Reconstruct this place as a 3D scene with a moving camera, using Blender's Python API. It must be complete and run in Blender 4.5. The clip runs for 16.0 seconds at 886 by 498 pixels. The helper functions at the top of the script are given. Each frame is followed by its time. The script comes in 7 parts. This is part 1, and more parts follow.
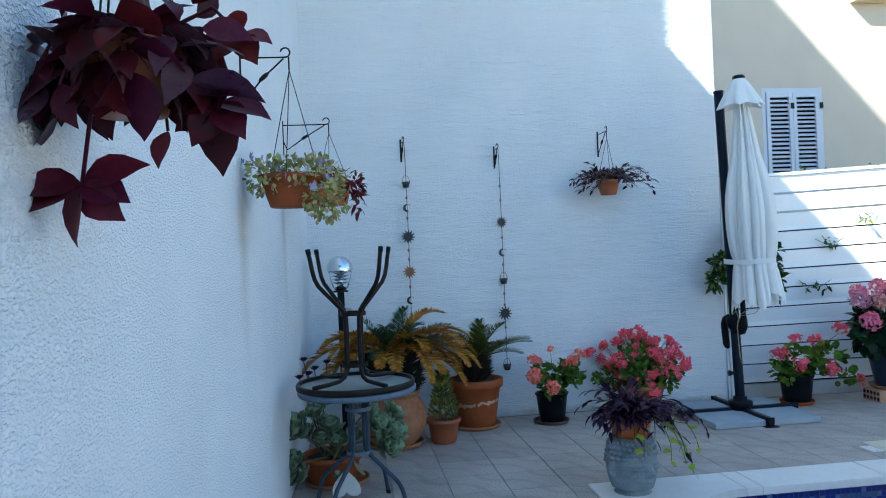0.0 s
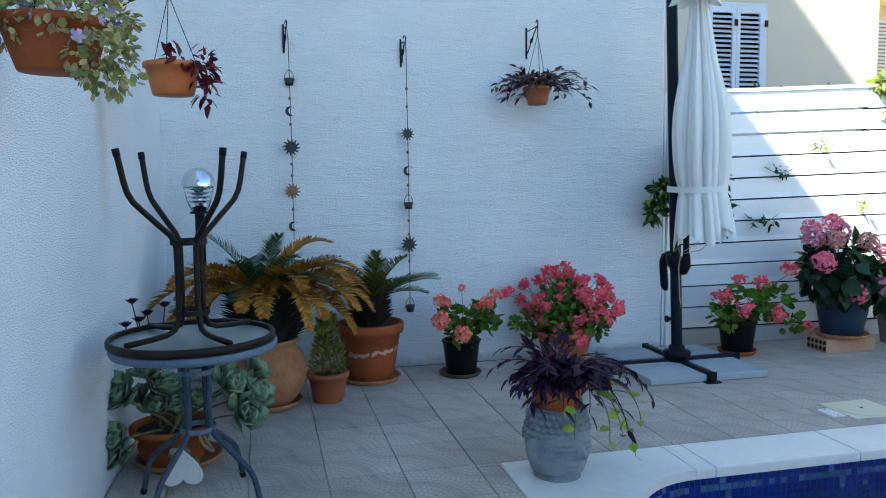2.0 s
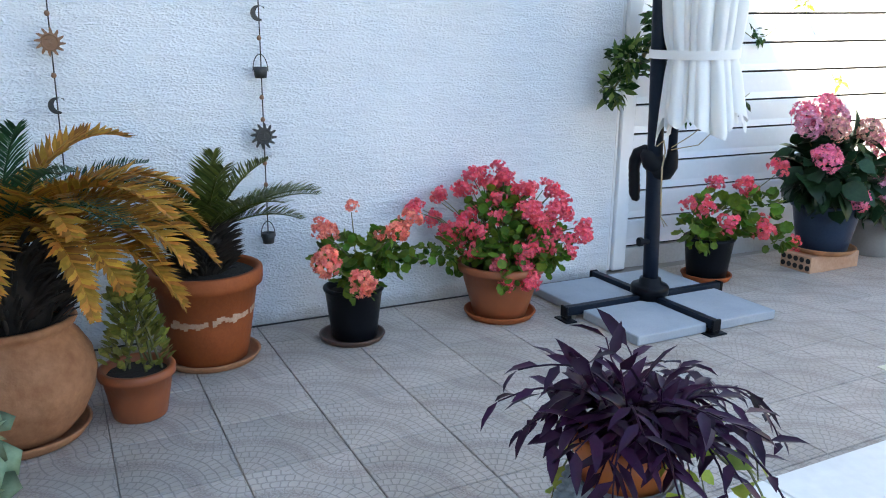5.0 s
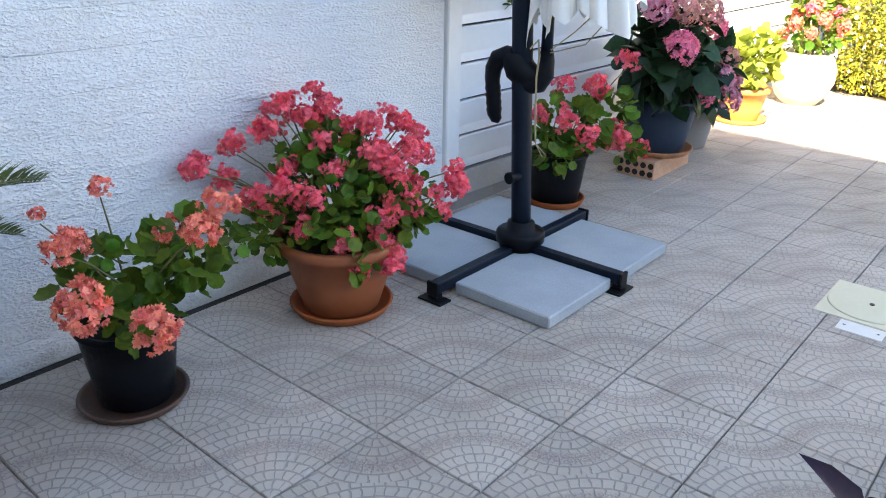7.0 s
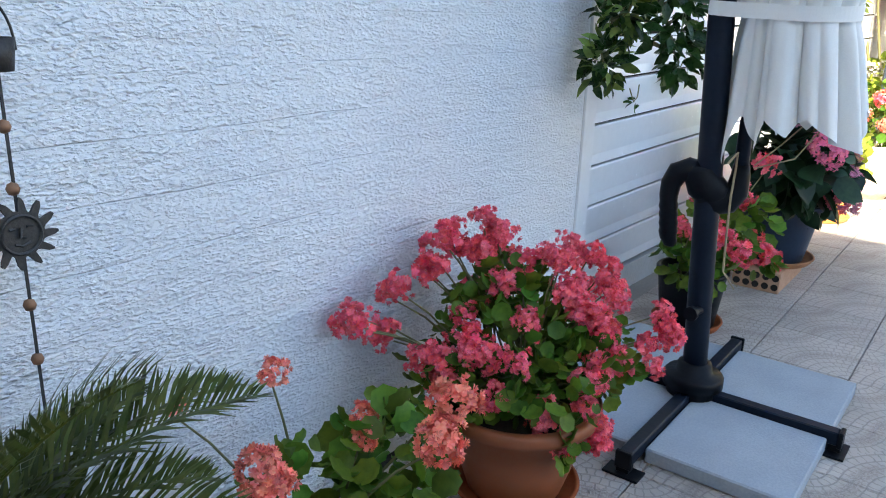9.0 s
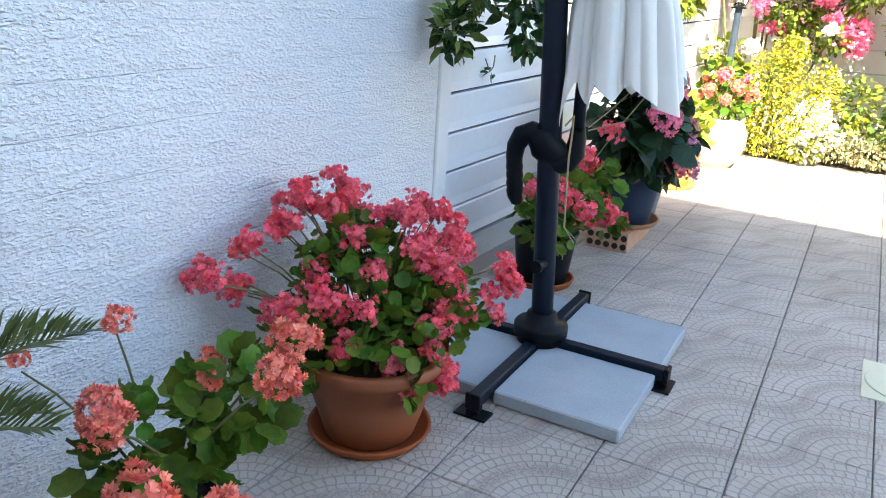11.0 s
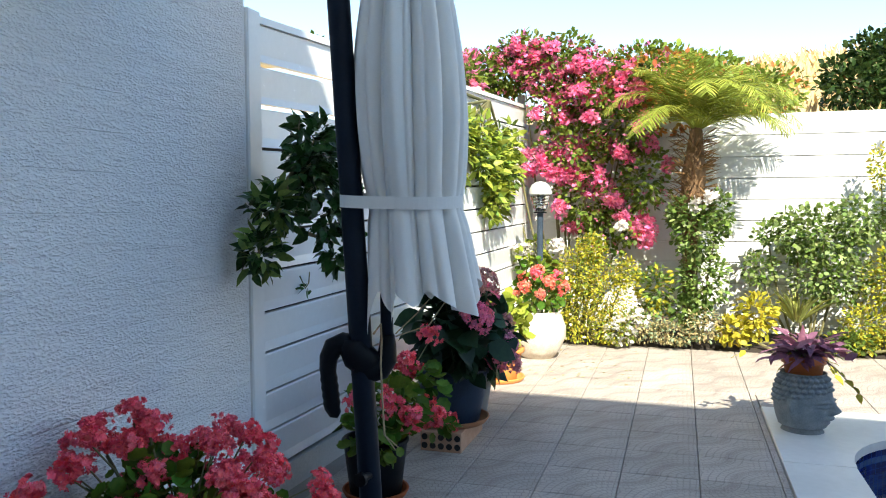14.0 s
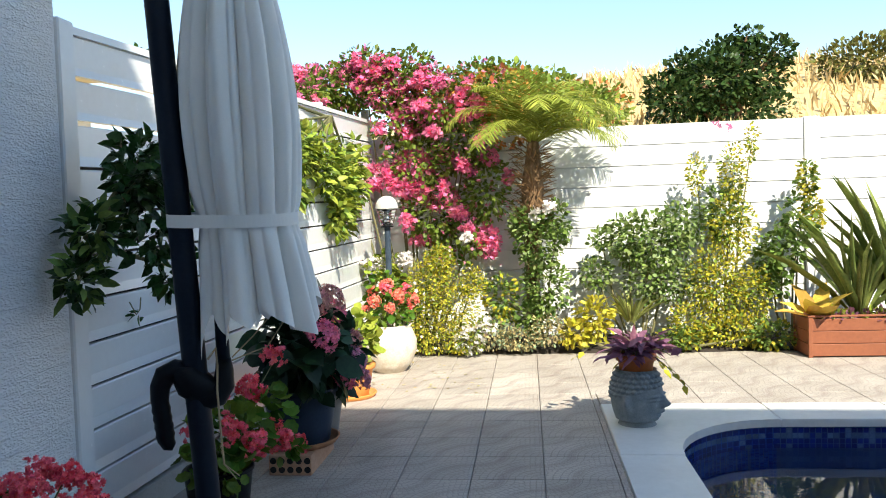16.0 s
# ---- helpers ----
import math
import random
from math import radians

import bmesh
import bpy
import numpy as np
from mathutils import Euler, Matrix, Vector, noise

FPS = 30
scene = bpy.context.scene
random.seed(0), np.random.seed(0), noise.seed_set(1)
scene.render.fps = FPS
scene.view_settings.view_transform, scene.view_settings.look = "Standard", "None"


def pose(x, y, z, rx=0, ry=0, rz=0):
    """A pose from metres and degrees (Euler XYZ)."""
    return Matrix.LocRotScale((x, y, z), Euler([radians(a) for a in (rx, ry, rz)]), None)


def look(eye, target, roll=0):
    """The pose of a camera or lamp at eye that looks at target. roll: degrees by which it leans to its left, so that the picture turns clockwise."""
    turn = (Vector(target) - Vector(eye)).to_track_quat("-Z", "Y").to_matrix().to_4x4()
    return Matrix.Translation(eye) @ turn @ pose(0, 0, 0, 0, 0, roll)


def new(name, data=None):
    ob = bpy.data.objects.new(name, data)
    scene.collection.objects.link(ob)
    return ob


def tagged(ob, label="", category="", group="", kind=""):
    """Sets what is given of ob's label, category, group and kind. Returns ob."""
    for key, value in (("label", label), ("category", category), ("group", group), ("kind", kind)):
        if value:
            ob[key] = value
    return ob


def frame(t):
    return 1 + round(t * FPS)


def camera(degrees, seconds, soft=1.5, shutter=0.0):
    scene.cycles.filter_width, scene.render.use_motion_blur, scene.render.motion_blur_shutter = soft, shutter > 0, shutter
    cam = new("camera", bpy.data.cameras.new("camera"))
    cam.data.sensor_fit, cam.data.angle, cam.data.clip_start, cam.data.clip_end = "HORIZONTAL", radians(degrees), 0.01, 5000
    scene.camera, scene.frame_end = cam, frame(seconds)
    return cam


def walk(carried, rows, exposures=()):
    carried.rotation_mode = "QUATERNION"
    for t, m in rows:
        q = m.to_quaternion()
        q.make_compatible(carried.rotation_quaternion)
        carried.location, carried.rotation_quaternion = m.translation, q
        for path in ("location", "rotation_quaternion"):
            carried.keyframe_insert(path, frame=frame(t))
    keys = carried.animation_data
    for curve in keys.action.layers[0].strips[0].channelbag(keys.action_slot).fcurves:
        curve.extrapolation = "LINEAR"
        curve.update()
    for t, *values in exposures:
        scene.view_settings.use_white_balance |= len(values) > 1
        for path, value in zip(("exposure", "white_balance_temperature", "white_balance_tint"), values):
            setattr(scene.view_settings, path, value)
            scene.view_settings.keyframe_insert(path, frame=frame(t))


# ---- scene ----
cam = camera(59.9, 16.0, 1.05)
PATH = [
    (0, (0.162, 1.71, 1.498), (0.418, 3.693, 1.504), -2.4),
    (0.5, (0.248, 1.985, 1.484), (0.485, 3.97, 1.468), -2.4),
    (1, (0.3, 2.253, 1.446), (0.632, 4.224, 1.382), -1.3),
    (1.5, (0.378, 2.524, 1.441), (0.824, 4.47, 1.321), -1.0),
    (2, (0.504, 2.853, 1.413), (0.961, 4.791, 1.228), -0.7),
    (2.5, (0.529, 3.136, 1.395), (0.991, 5.071, 1.189), -0.3),
    (3, (0.549, 3.426, 1.398), (0.99, 5.364, 1.168), -0.2),
    (3.5, (0.612, 3.801, 1.391), (1.111, 5.719, 1.122), 0.3),
    (3.7, (0.627, 3.933, 1.387), (1.226, 5.821, 1.11), 0.8),
    (5.8, (0.841, 5.473, 1.279), (1.87, 7.074, 0.663), 1.8),
    (6, (0.897, 5.606, 1.304), (2.009, 7.147, 0.679), 2.6),
    (6.5, (0.97, 5.956, 1.287), (2.301, 7.246, 0.534), 2.9),
    (7, (0.997, 6.24, 1.292), (2.404, 7.422, 0.503), 1.1),
    (7.5, (1.094, 6.558, 1.296), (2.484, 7.76, 0.506), 1.9),
    (8, (1.053, 6.821, 1.308), (2.507, 7.975, 0.562), 0.5),
    (8.5, (1.031, 7.024, 1.307), (2.518, 8.205, 0.679), 1.1),
    (9, (1.018, 7.161, 1.308), (2.543, 8.299, 0.693), 1.8),
    (9.5, (0.958, 7.19, 1.289), (2.607, 8.13, 0.66), 3.3),
    (9.7, (0.936, 7.188, 1.287), (2.633, 8.039, 0.658), 3.8),
    (11.8, (0.992, 6.918, 1.277), (2.64, 7.849, 0.631), 3.7),
    (12, (0.981, 6.93, 1.274), (2.664, 7.862, 0.728), 3.6),
    (12.5, (0.98, 6.907, 1.276), (2.748, 7.761, 0.893), 2.7),
    (13, (0.971, 6.89, 1.287), (2.804, 7.643, 1.012), 1.5),
    (13.5, (0.984, 6.882, 1.295), (2.869, 7.538, 1.164), 0.9),
    (14, (0.993, 6.867, 1.297), (2.901, 7.457, 1.183), -0.2),
    (14.5, (1.003, 6.864, 1.297), (2.927, 7.402, 1.198), -0.8),
    (15, (1.004, 6.858, 1.299), (2.941, 7.348, 1.213), -1.3),
    (15.5, (1.019, 6.836, 1.296), (2.985, 7.196, 1.214), -1.9),
    (16, (1.017, 6.814, 1.295), (3.003, 7.035, 1.213), -1.9),
]
EXPOSURE = [(0.0, 1.6, 6060, -1), (1.5, 1.62, 6180, -1), (2.5, 1.88, 6450, 1), (3.7, 2.22, 7180, 6), (5.8, 2.64, 7700, 9), (6.5, 2.56, 7800, 10), (7.0, 2.54, 7780, 10), (7.6, 2.7, 7700, 10), (8.2, 2.6, 7600, 9), (9.0, 2.36, 7450, 8), (9.7, 2.56, 7500, 8), (11.8, 2.6, 7450, 7), (12.5, 2.22, 7450, 8),
            (13.0, 1.94, 7350, 8), (13.6, 1.5, 6900, 4), (14.5, 1.33, 6800, 4), (16.0, 1.08, 6850, 4)]
walk(cam, [(t, look(eye, target, roll)) for t, eye, target, roll in PATH], EXPOSURE)

# ---------------------------------------------------------------- world and sun
SUN_WAY = Vector((1.0, 0.5, -1.089)).normalized()
world = bpy.data.worlds.new("sky")
scene.world = world
world.use_nodes = True
wn = world.node_tree
sky = wn.nodes.new("ShaderNodeTexSky")
sky.sky_type = "NISHITA"
sky.sun_disc = False
sky.sun_elevation = math.asin(-SUN_WAY.z)
sky.sun_rotation = math.atan2(-SUN_WAY.x, -SUN_WAY.y)
sky.air_density, sky.dust_density, sky.ozone_density = 1.0, 0.04, 1.5
wn.nodes["Background"].inputs["Strength"].default_value = 0.13
wn.links.new(sky.outputs[0], wn.nodes["Background"].inputs[0])
sun = new("sun", bpy.data.lights.new("sun", "SUN"))
sun.data.energy, sun.data.angle, sun.data.color = 4.6, radians(0.53), (1.0, 0.94, 0.84)
sun.matrix_world = look((0, 0, 12), Vector((0, 0, 12)) + SUN_WAY)

# ---------------------------------------------------------------- materials
RNG = np.random.default_rng(7)


def math_node(nt, op, a, b=None, c=None):
    n = nt.nodes.new("ShaderNodeMath")
    n.operation = op
    for i, v in enumerate((a, b, c)):
        if v is None:
            continue
        if isinstance(v, (int, float)):
            n.inputs[i].default_value = v
        else:
            nt.links.new(v, n.inputs[i])
    return n.outputs[0]


def mix_rgb(nt, fac, a, b, mode="MIX"):
    n = nt.nodes.new("ShaderNodeMix")
    n.data_type, n.blend_type = "RGBA", mode
    for sock, v in ((n.inputs[0], fac), (n.inputs[6], a), (n.inputs[7], b)):
        if isinstance(v, (int, float)):
            sock.default_value = v
        elif isinstance(v, tuple):
            sock.default_value = (*v, 1)
        else:
            nt.links.new(v, sock)
    return n.outputs[2]


def noise_node(nt, coord, scale, detail=3.0, rough=0.55):
    n = nt.nodes.new("ShaderNodeTexNoise")
    n.inputs["Scale"].default_value, n.inputs["Detail"].default_value = scale, detail
    n.inputs["Roughness"].default_value = rough
    nt.links.new(coord, n.inputs["Vector"])
    return n.outputs[0]


def ramp(nt, fac, lo, hi, a=0.0, b=1.0):
    n = nt.nodes.new("ShaderNodeMapRange")
    n.inputs[1].default_value, n.inputs[2].default_value = lo, hi
    n.inputs[3].default_value, n.inputs[4].default_value = a, b
    nt.links.new(fac, n.inputs[0])
    return n.outputs[0]


def bump(nt, bsdf, height, dist, strength=1.0, below=None):
    n = nt.nodes.new("ShaderNodeBump")
    n.inputs["Strength"].default_value, n.inputs["Distance"].default_value = strength, dist
    nt.links.new(height, n.inputs["Height"])
    if below is not None:
        nt.links.new(below, n.inputs["Normal"])
    nt.links.new(n.outputs[0], bsdf.inputs["Normal"])
    return n.outputs[0]


def start(name):
    m = bpy.data.materials.new(name)
    m.use_nodes = True
    nt = m.node_tree
    return m, nt, nt.nodes["Principled BSDF"]


def position(nt):
    return nt.nodes.new("ShaderNodeNewGeometry").outputs["Position"]


def mat(name, a, b, rough=0.6, metal=0.0, big=3.0, fine=70.0, dist=0.002, spec=0.5, patch=0.55, rand="", sheer=0.0, hue=0.0, spread=0.34):
    """Two colours mixed in patches and grain; rand: 'object' or 'island' adds a shift of lightness per piece."""
    m, nt, p = start(name)
    pos = position(nt)
    n1, n2 = noise_node(nt, pos, big, 4), noise_node(nt, pos, fine, 3)
    f = math_node(nt, "MULTIPLY_ADD", ramp(nt, n2, 0.3, 0.7), 1 - patch, math_node(nt, "MULTIPLY", ramp(nt, n1, 0.3, 0.7), patch))
    col = mix_rgb(nt, f, a, b)
    if rand:
        if rand == "object":
            r = nt.nodes.new("ShaderNodeObjectInfo").outputs["Random"]
        else:
            r = nt.nodes.new("ShaderNodeNewGeometry").outputs["Random Per Island"]
        h = nt.nodes.new("ShaderNodeHueSaturation")
        nt.links.new(ramp(nt, r, 0, 1, 1 - spread, 1 + spread * 0.9), h.inputs["Value"])
        if hue:
            nt.links.new(ramp(nt, math_node(nt, "FRACT", math_node(nt, "MULTIPLY", r, 7.3)), 0, 1, 0.5 - hue, 0.5 + hue), h.inputs["Hue"])
        nt.links.new(col, h.inputs["Color"])
        col = h.outputs[0]
    nt.links.new(col, p.inputs["Base Color"])
    p.inputs["Metallic"].default_value = metal
    p.inputs["Specular IOR Level"].default_value = spec
    nt.links.new(ramp(nt, n2, 0.2, 0.8, max(rough - 0.1, 0.02), min(rough + 0.1, 1)), p.inputs["Roughness"])
    if dist:
        bump(nt, p, n2, dist)
    if sheer:
        t = nt.nodes.new("ShaderNodeBsdfTranslucent")
        nt.links.new(col, t.inputs[0])
        mx = nt.nodes.new("ShaderNodeMixShader")
        mx.inputs[0].default_value = sheer
        nt.links.new(p.outputs[0], mx.inputs[1])
        nt.links.new(t.outputs[0], mx.inputs[2])
        nt.links.new(mx.outputs[0], nt.nodes["Material Output"].inputs[0])
    return m


def stucco(name, boards, stains=()):
    """White textured render; boards: faint level lines of the formwork below; stains: (y, z) of brown runs under baskets."""
    m, nt, p = start(name)
    pos = position(nt)
    sep = nt.nodes.new("ShaderNodeSeparateXYZ")
    nt.links.new(pos, sep.inputs[0])
    vor = nt.nodes.new("ShaderNodeTexNoise")
    vor.inputs["Scale"].default_value, vor.inputs["Detail"].default_value, vor.inputs["Distortion"].default_value = 126, 1.6, 0.2
    mp = nt.nodes.new("ShaderNodeMapping")
    mp.inputs["Scale"].default_value, mp.inputs["Rotation"].default_value = (0.62, 0.62, 1.2), (0.0, 0.5, 0.0)
    nt.links.new(pos, mp.inputs["Vector"])
    nt.links.new(mp.outputs[0], vor.inputs["Vector"])
    grain = ramp(nt, vor.outputs[0], 0.43, 0.74)
    lump = noise_node(nt, pos, 11, 3)
    blotch = noise_node(nt, pos, 1.3, 4)
    col = mix_rgb(nt, ramp(nt, blotch, 0.3, 0.7), (0.74, 0.775, 0.81), (0.82, 0.85, 0.88))
    dirt = math_node(nt, "MULTIPLY", ramp(nt, noise_node(nt, pos, 24, 5, 0.7), 0.66, 0.78), 0.25)
    col = mix_rgb(nt, dirt, col, (0.42, 0.40, 0.37))
    height = math_node(nt, "ADD", grain, math_node(nt, "MULTIPLY", lump, 0.7))
    if boards:
        wob = math_node(nt, "MULTIPLY_ADD", noise_node(nt, pos, 2.0, 3), 0.035, sep.outputs[2])
        row = math_node(nt, "DIVIDE", wob, 0.118)
        fr = math_node(nt, "FRACT", row)
        edge = math_node(nt, "ABSOLUTE", math_node(nt, "SUBTRACT", fr, 0.5))
        line = ramp(nt, edge, 0.48, 0.5)
        gate = ramp(nt, noise_node(nt, pos, 2.6, 5), 0.42, 0.56)
        line = math_node(nt, "MULTIPLY", line, gate)
        height = math_node(nt, "SUBTRACT", height, math_node(nt, "MULTIPLY", line, 0.7))
        mq = nt.nodes.new("ShaderNodeMapping")
        mq.inputs["Scale"].default_value = (5.0, 5.0, 20.0)
        nt.links.new(pos, mq.inputs["Vector"])
        ridge = ramp(nt, noise_node(nt, mq.outputs[0], 1.0, 4, 0.65), 0.40, 0.66)
        height = math_node(nt, "ADD", height, math_node(nt, "MULTIPLY", ridge, 1.25))
        step = math_node(nt, "MULTIPLY", ramp(nt, fr, 0, 1), 0.5)
        height = math_node(nt, "ADD", height, step)
        col = mix_rgb(nt, math_node(nt, "MULTIPLY", line, 0.09), col, (0.35, 0.35, 0.36))
        foot = math_node(nt, "MULTIPLY", ramp(nt, math_node(nt, "MULTIPLY_ADD", noise_node(nt, pos, 9, 4), 0.12, sep.outputs[2]), 0.13, 0.06), 0.5)
        col = mix_rgb(nt, foot, col, (0.33, 0.31, 0.27))
    for sy, sz in stains:
        dy = math_node(nt, "ABSOLUTE", math_node(nt, "SUBTRACT", math_node(nt, "MULTIPLY_ADD", noise_node(nt, pos, 6, 3), 0.12, sep.outputs[1]), sy + 0.06))
        a = ramp(nt, dy, 0.0, 0.15, 1, 0)
        up = math_node(nt, "MULTIPLY", ramp(nt, sep.outputs[2], sz - 0.75, sz - 0.05), ramp(nt, sep.outputs[2], sz + 0.12, sz - 0.02))
        col = mix_rgb(nt, math_node(nt, "MULTIPLY", math_node(nt, "MULTIPLY", a, up), 0.5), col, (0.44, 0.38, 0.31))
    nt.links.new(col, p.inputs["Base Color"])
    p.inputs["Roughness"].default_value = 0.75
    bump(nt, p, height, 0.0050, 1.0)
    return m


TILE_X, TILE_Y = 2.215, 6.766


def fan_tile(name):
    """Concrete patio tile pressed with fans of small setts."""
    m, nt, p = start(name)
    pos = position(nt)
    sep = nt.nodes.new("ShaderNodeSeparateXYZ")
    nt.links.new(pos, sep.inputs[0])
    P, R1, R2 = 0.362, 0.213, 0.149
    warp = noise_node(nt, pos, 26, 3)
    u = math_node(nt, "MULTIPLY", math_node(nt, "FRACT", math_node(nt, "DIVIDE", math_node(nt, "ADD", sep.outputs[0], math_node(nt, "MULTIPLY_ADD", warp, 0.018, -TILE_X - 0.009 + P * 20)), P)), P)
    v = math_node(nt, "MULTIPLY", math_node(nt, "FRACT", math_node(nt, "DIVIDE", math_node(nt, "ADD", sep.outputs[1], math_node(nt, "MULTIPLY_ADD", warp, -0.018, -TILE_Y + 0.009 + P * 30)), P)), P)

    def fan(cx, cy):
        du, dv = math_node(nt, "SUBTRACT", u, cx), math_node(nt, "SUBTRACT", v, cy)
        return math_node(nt, "SQRT", math_node(nt, "ADD", math_node(nt, "MULTIPLY", du, du), math_node(nt, "MULTIPLY", dv, dv))), math_node(nt, "ARCTAN2", dv, du)

    r1, a1 = fan(0.0, 0.0)
    r2, a2 = fan(P, P)
    inside = math_node(nt, "LESS_THAN", math_node(nt, "DIVIDE", r1, R1), math_node(nt, "DIVIDE", r2, R2))
    outside = math_node(nt, "SUBTRACT", 1.0, inside)
    r = math_node(nt, "ADD", math_node(nt, "MULTIPLY", r1, inside), math_node(nt, "MULTIPLY", r2, outside))
    a = math_node(nt, "ADD", math_node(nt, "MULTIPLY", a1, inside), math_node(nt, "MULTIPLY", a2, outside))
    mid = math_node(nt, "ADD", math_node(nt, "MULTIPLY", inside, R1), math_node(nt, "MULTIPLY", outside, R2))
    ring = math_node(nt, "DIVIDE", r, 0.036)
    ri = math_node(nt, "FLOOR", ring)
    rf = math_node(nt, "ABSOLUTE", math_node(nt, "SUBTRACT", math_node(nt, "FRACT", ring), 0.5))
    num = math_node(nt, "MULTIPLY_ADD", ri, 1.15, 1.3)
    af = math_node(nt, "ABSOLUTE", math_node(nt, "SUBTRACT", math_node(nt, "FRACT", math_node(nt, "MULTIPLY", math_node(nt, "ADD", a, 7.0), num)), 0.5))
    joint = math_node(nt, "MAXIMUM", ramp(nt, rf, 0.405, 0.455), ramp(nt, af, 0.405, 0.45))
    rough = noise_node(nt, pos, 150, 3)
    band = ramp(nt, math_node(nt, "ABSOLUTE", math_node(nt, "SUBTRACT", r, mid)), 0.016, 0.029, 1, 0)
    coarse = math_node(nt, "MULTIPLY", band, ramp(nt, noise_node(nt, pos, 120, 2), 0.44, 0.56, 0.2, 1.0))
    joint = math_node(nt, "MULTIPLY", joint, ramp(nt, band, 0, 1, 1, 0.5))
    blotch = noise_node(nt, pos, 2.2, 5, 0.6)
    rnd = nt.nodes.new("ShaderNodeObjectInfo").outputs["Random"]
    base = mix_rgb(nt, ramp(nt, blotch, 0.3, 0.72), (0.38, 0.325, 0.28), (0.54, 0.48, 0.425))
    base = mix_rgb(nt, math_node(nt, "MULTIPLY", coarse, 0.46), base, (0.24, 0.175, 0.16))
    base = mix_rgb(nt, math_node(nt, "MULTIPLY", ramp(nt, rough, 0.58, 0.78), 0.22), base, (0.22, 0.20, 0.185))
    base = mix_rgb(nt, math_node(nt, "MULTIPLY", joint, 0.46), base, (0.20, 0.18, 0.165))
    hs = nt.nodes.new("ShaderNodeHueSaturation")
    nt.links.new(ramp(nt, rnd, 0, 1, 0.9, 1.08), hs.inputs["Value"])
    nt.links.new(base, hs.inputs["Color"])
    nt.links.new(hs.outputs[0], p.inputs["Base Color"])
    p.inputs["Roughness"].default_value = 0.72
    h = math_node(nt, "SUBTRACT", math_node(nt, "MULTIPLY", rough, 0.5), joint)
    bump(nt, p, math_node(nt, "SUBTRACT", h, coarse), 0.003, 0.8)
    return m


def mosaic(name):
    m, nt, p = start(name)
    pos = position(nt)
    r = nt.nodes.new("ShaderNodeTexVoronoi")
    r.distance, r.inputs["Scale"].default_value, r.inputs["Randomness"].default_value = "CHEBYCHEV", 36, 0.0
    nt.links.new(pos, r.inputs["Vector"])
    w = nt.nodes.new("ShaderNodeTexWhiteNoise")
    nt.links.new(r.outputs["Position"], w.inputs["Vector"])
    col = mix_rgb(nt, w.outputs[0], (0.004, 0.02, 0.20), (0.015, 0.08, 0.40))
    col = mix_rgb(nt, ramp(nt, r.outputs["Distance"], 0.43, 0.47), col, (0.05, 0.10, 0.22))
    nt.links.new(col, p.inputs["Base Color"])
    p.inputs["Roughness"].default_value = 0.25
    return m


def glass(name, tint=(1, 1, 1), ior=1.45, rough=0.0, wave=0.0):
    m, nt, p = start(name)
    p.inputs["Base Color"].default_value = (*tint, 1)
    p.inputs["Transmission Weight"].default_value, p.inputs["IOR"].default_value = 1.0, ior
    p.inputs["Roughness"].default_value = rough
    if wave:
        bump(nt, p, noise_node(nt, position(nt), 5, 3), wave, 0.25)
    return m


WALL = stucco("white_boarded_stucco", True)
WALL_LEFT = stucco("white_stucco", False, ((5.25, 1.72), (6.8, 1.80)))
TILE = fan_tile("fan_patio_tile")
MORTAR = mat("mortar", (0.22, 0.195, 0.175), (0.32, 0.29, 0.26), 0.9)
SOIL = mat("soil", (0.014, 0.010, 0.008), (0.042, 0.032, 0.024), 0.95, dist=0.006, fine=90)
MARBLE = mat("white_marble", (0.66, 0.65, 0.62), (0.80, 0.79, 0.76), 0.42, big=2.2, fine=24, dist=0.0006)
MOSAIC = mosaic("blue_mosaic")
BAND_A = mat("navy_mosaic", (0.002, 0.008, 0.11), (0.006, 0.022, 0.20), 0.2, dist=0, rand="island")
BAND_B = mat("grey_blue_mosaic", (0.03, 0.07, 0.2), (0.10, 0.17, 0.3), 0.2, dist=0, rand="island")
WATER = glass("pool_water", (0.85, 0.94, 1.0), 1.33, 0.0, 0.004)
GLASS = glass("clear_glass", (0.96, 0.98, 0.98))
FROST = glass("frosted_glass", (0.14, 0.17, 0.165), 1.3, 0.4)
FROST.node_tree.nodes["Principled BSDF"].inputs["Transmission Weight"].default_value = 0.3
FROST.node_tree.nodes["Principled BSDF"].inputs["Specular IOR Level"].default_value = 0.12
ALU_WHITE = mat("white_powder_coated_metal", (0.80, 0.81, 0.82), (0.86, 0.87, 0.88), 0.2, big=1.5, fine=30, dist=0.0004, rand="object", spread=0.035)
FAR_WHITE = mat("white_painted_board", (0.74, 0.74, 0.73), (0.82, 0.82, 0.81), 0.5, big=1.2, fine=30, dist=0.0006, rand="object", spread=0.035)
PLINTH = mat("grey_cement_plinth", (0.42, 0.42, 0.41), (0.56, 0.55, 0.54), 0.85, dist=0.004)
HOUSE = mat("cream_render", (0.54, 0.50, 0.43), (0.60, 0.56, 0.48), 0.85, dist=0.003)
SHUTTER = mat("pale_blue_painted_wood", (0.52, 0.58, 0.68), (0.60, 0.66, 0.75), 0.45, dist=0.0005)
TERRA = mat("terracotta", (0.25, 0.058, 0.017), (0.35, 0.092, 0.028), 0.72, big=9, fine=60, dist=0.0015, spec=0.25)
TERRA_OLD = mat("weathered_terracotta", (0.26, 0.095, 0.038), (0.48, 0.225, 0.11), 0.8, big=9, fine=38, dist=0.003)
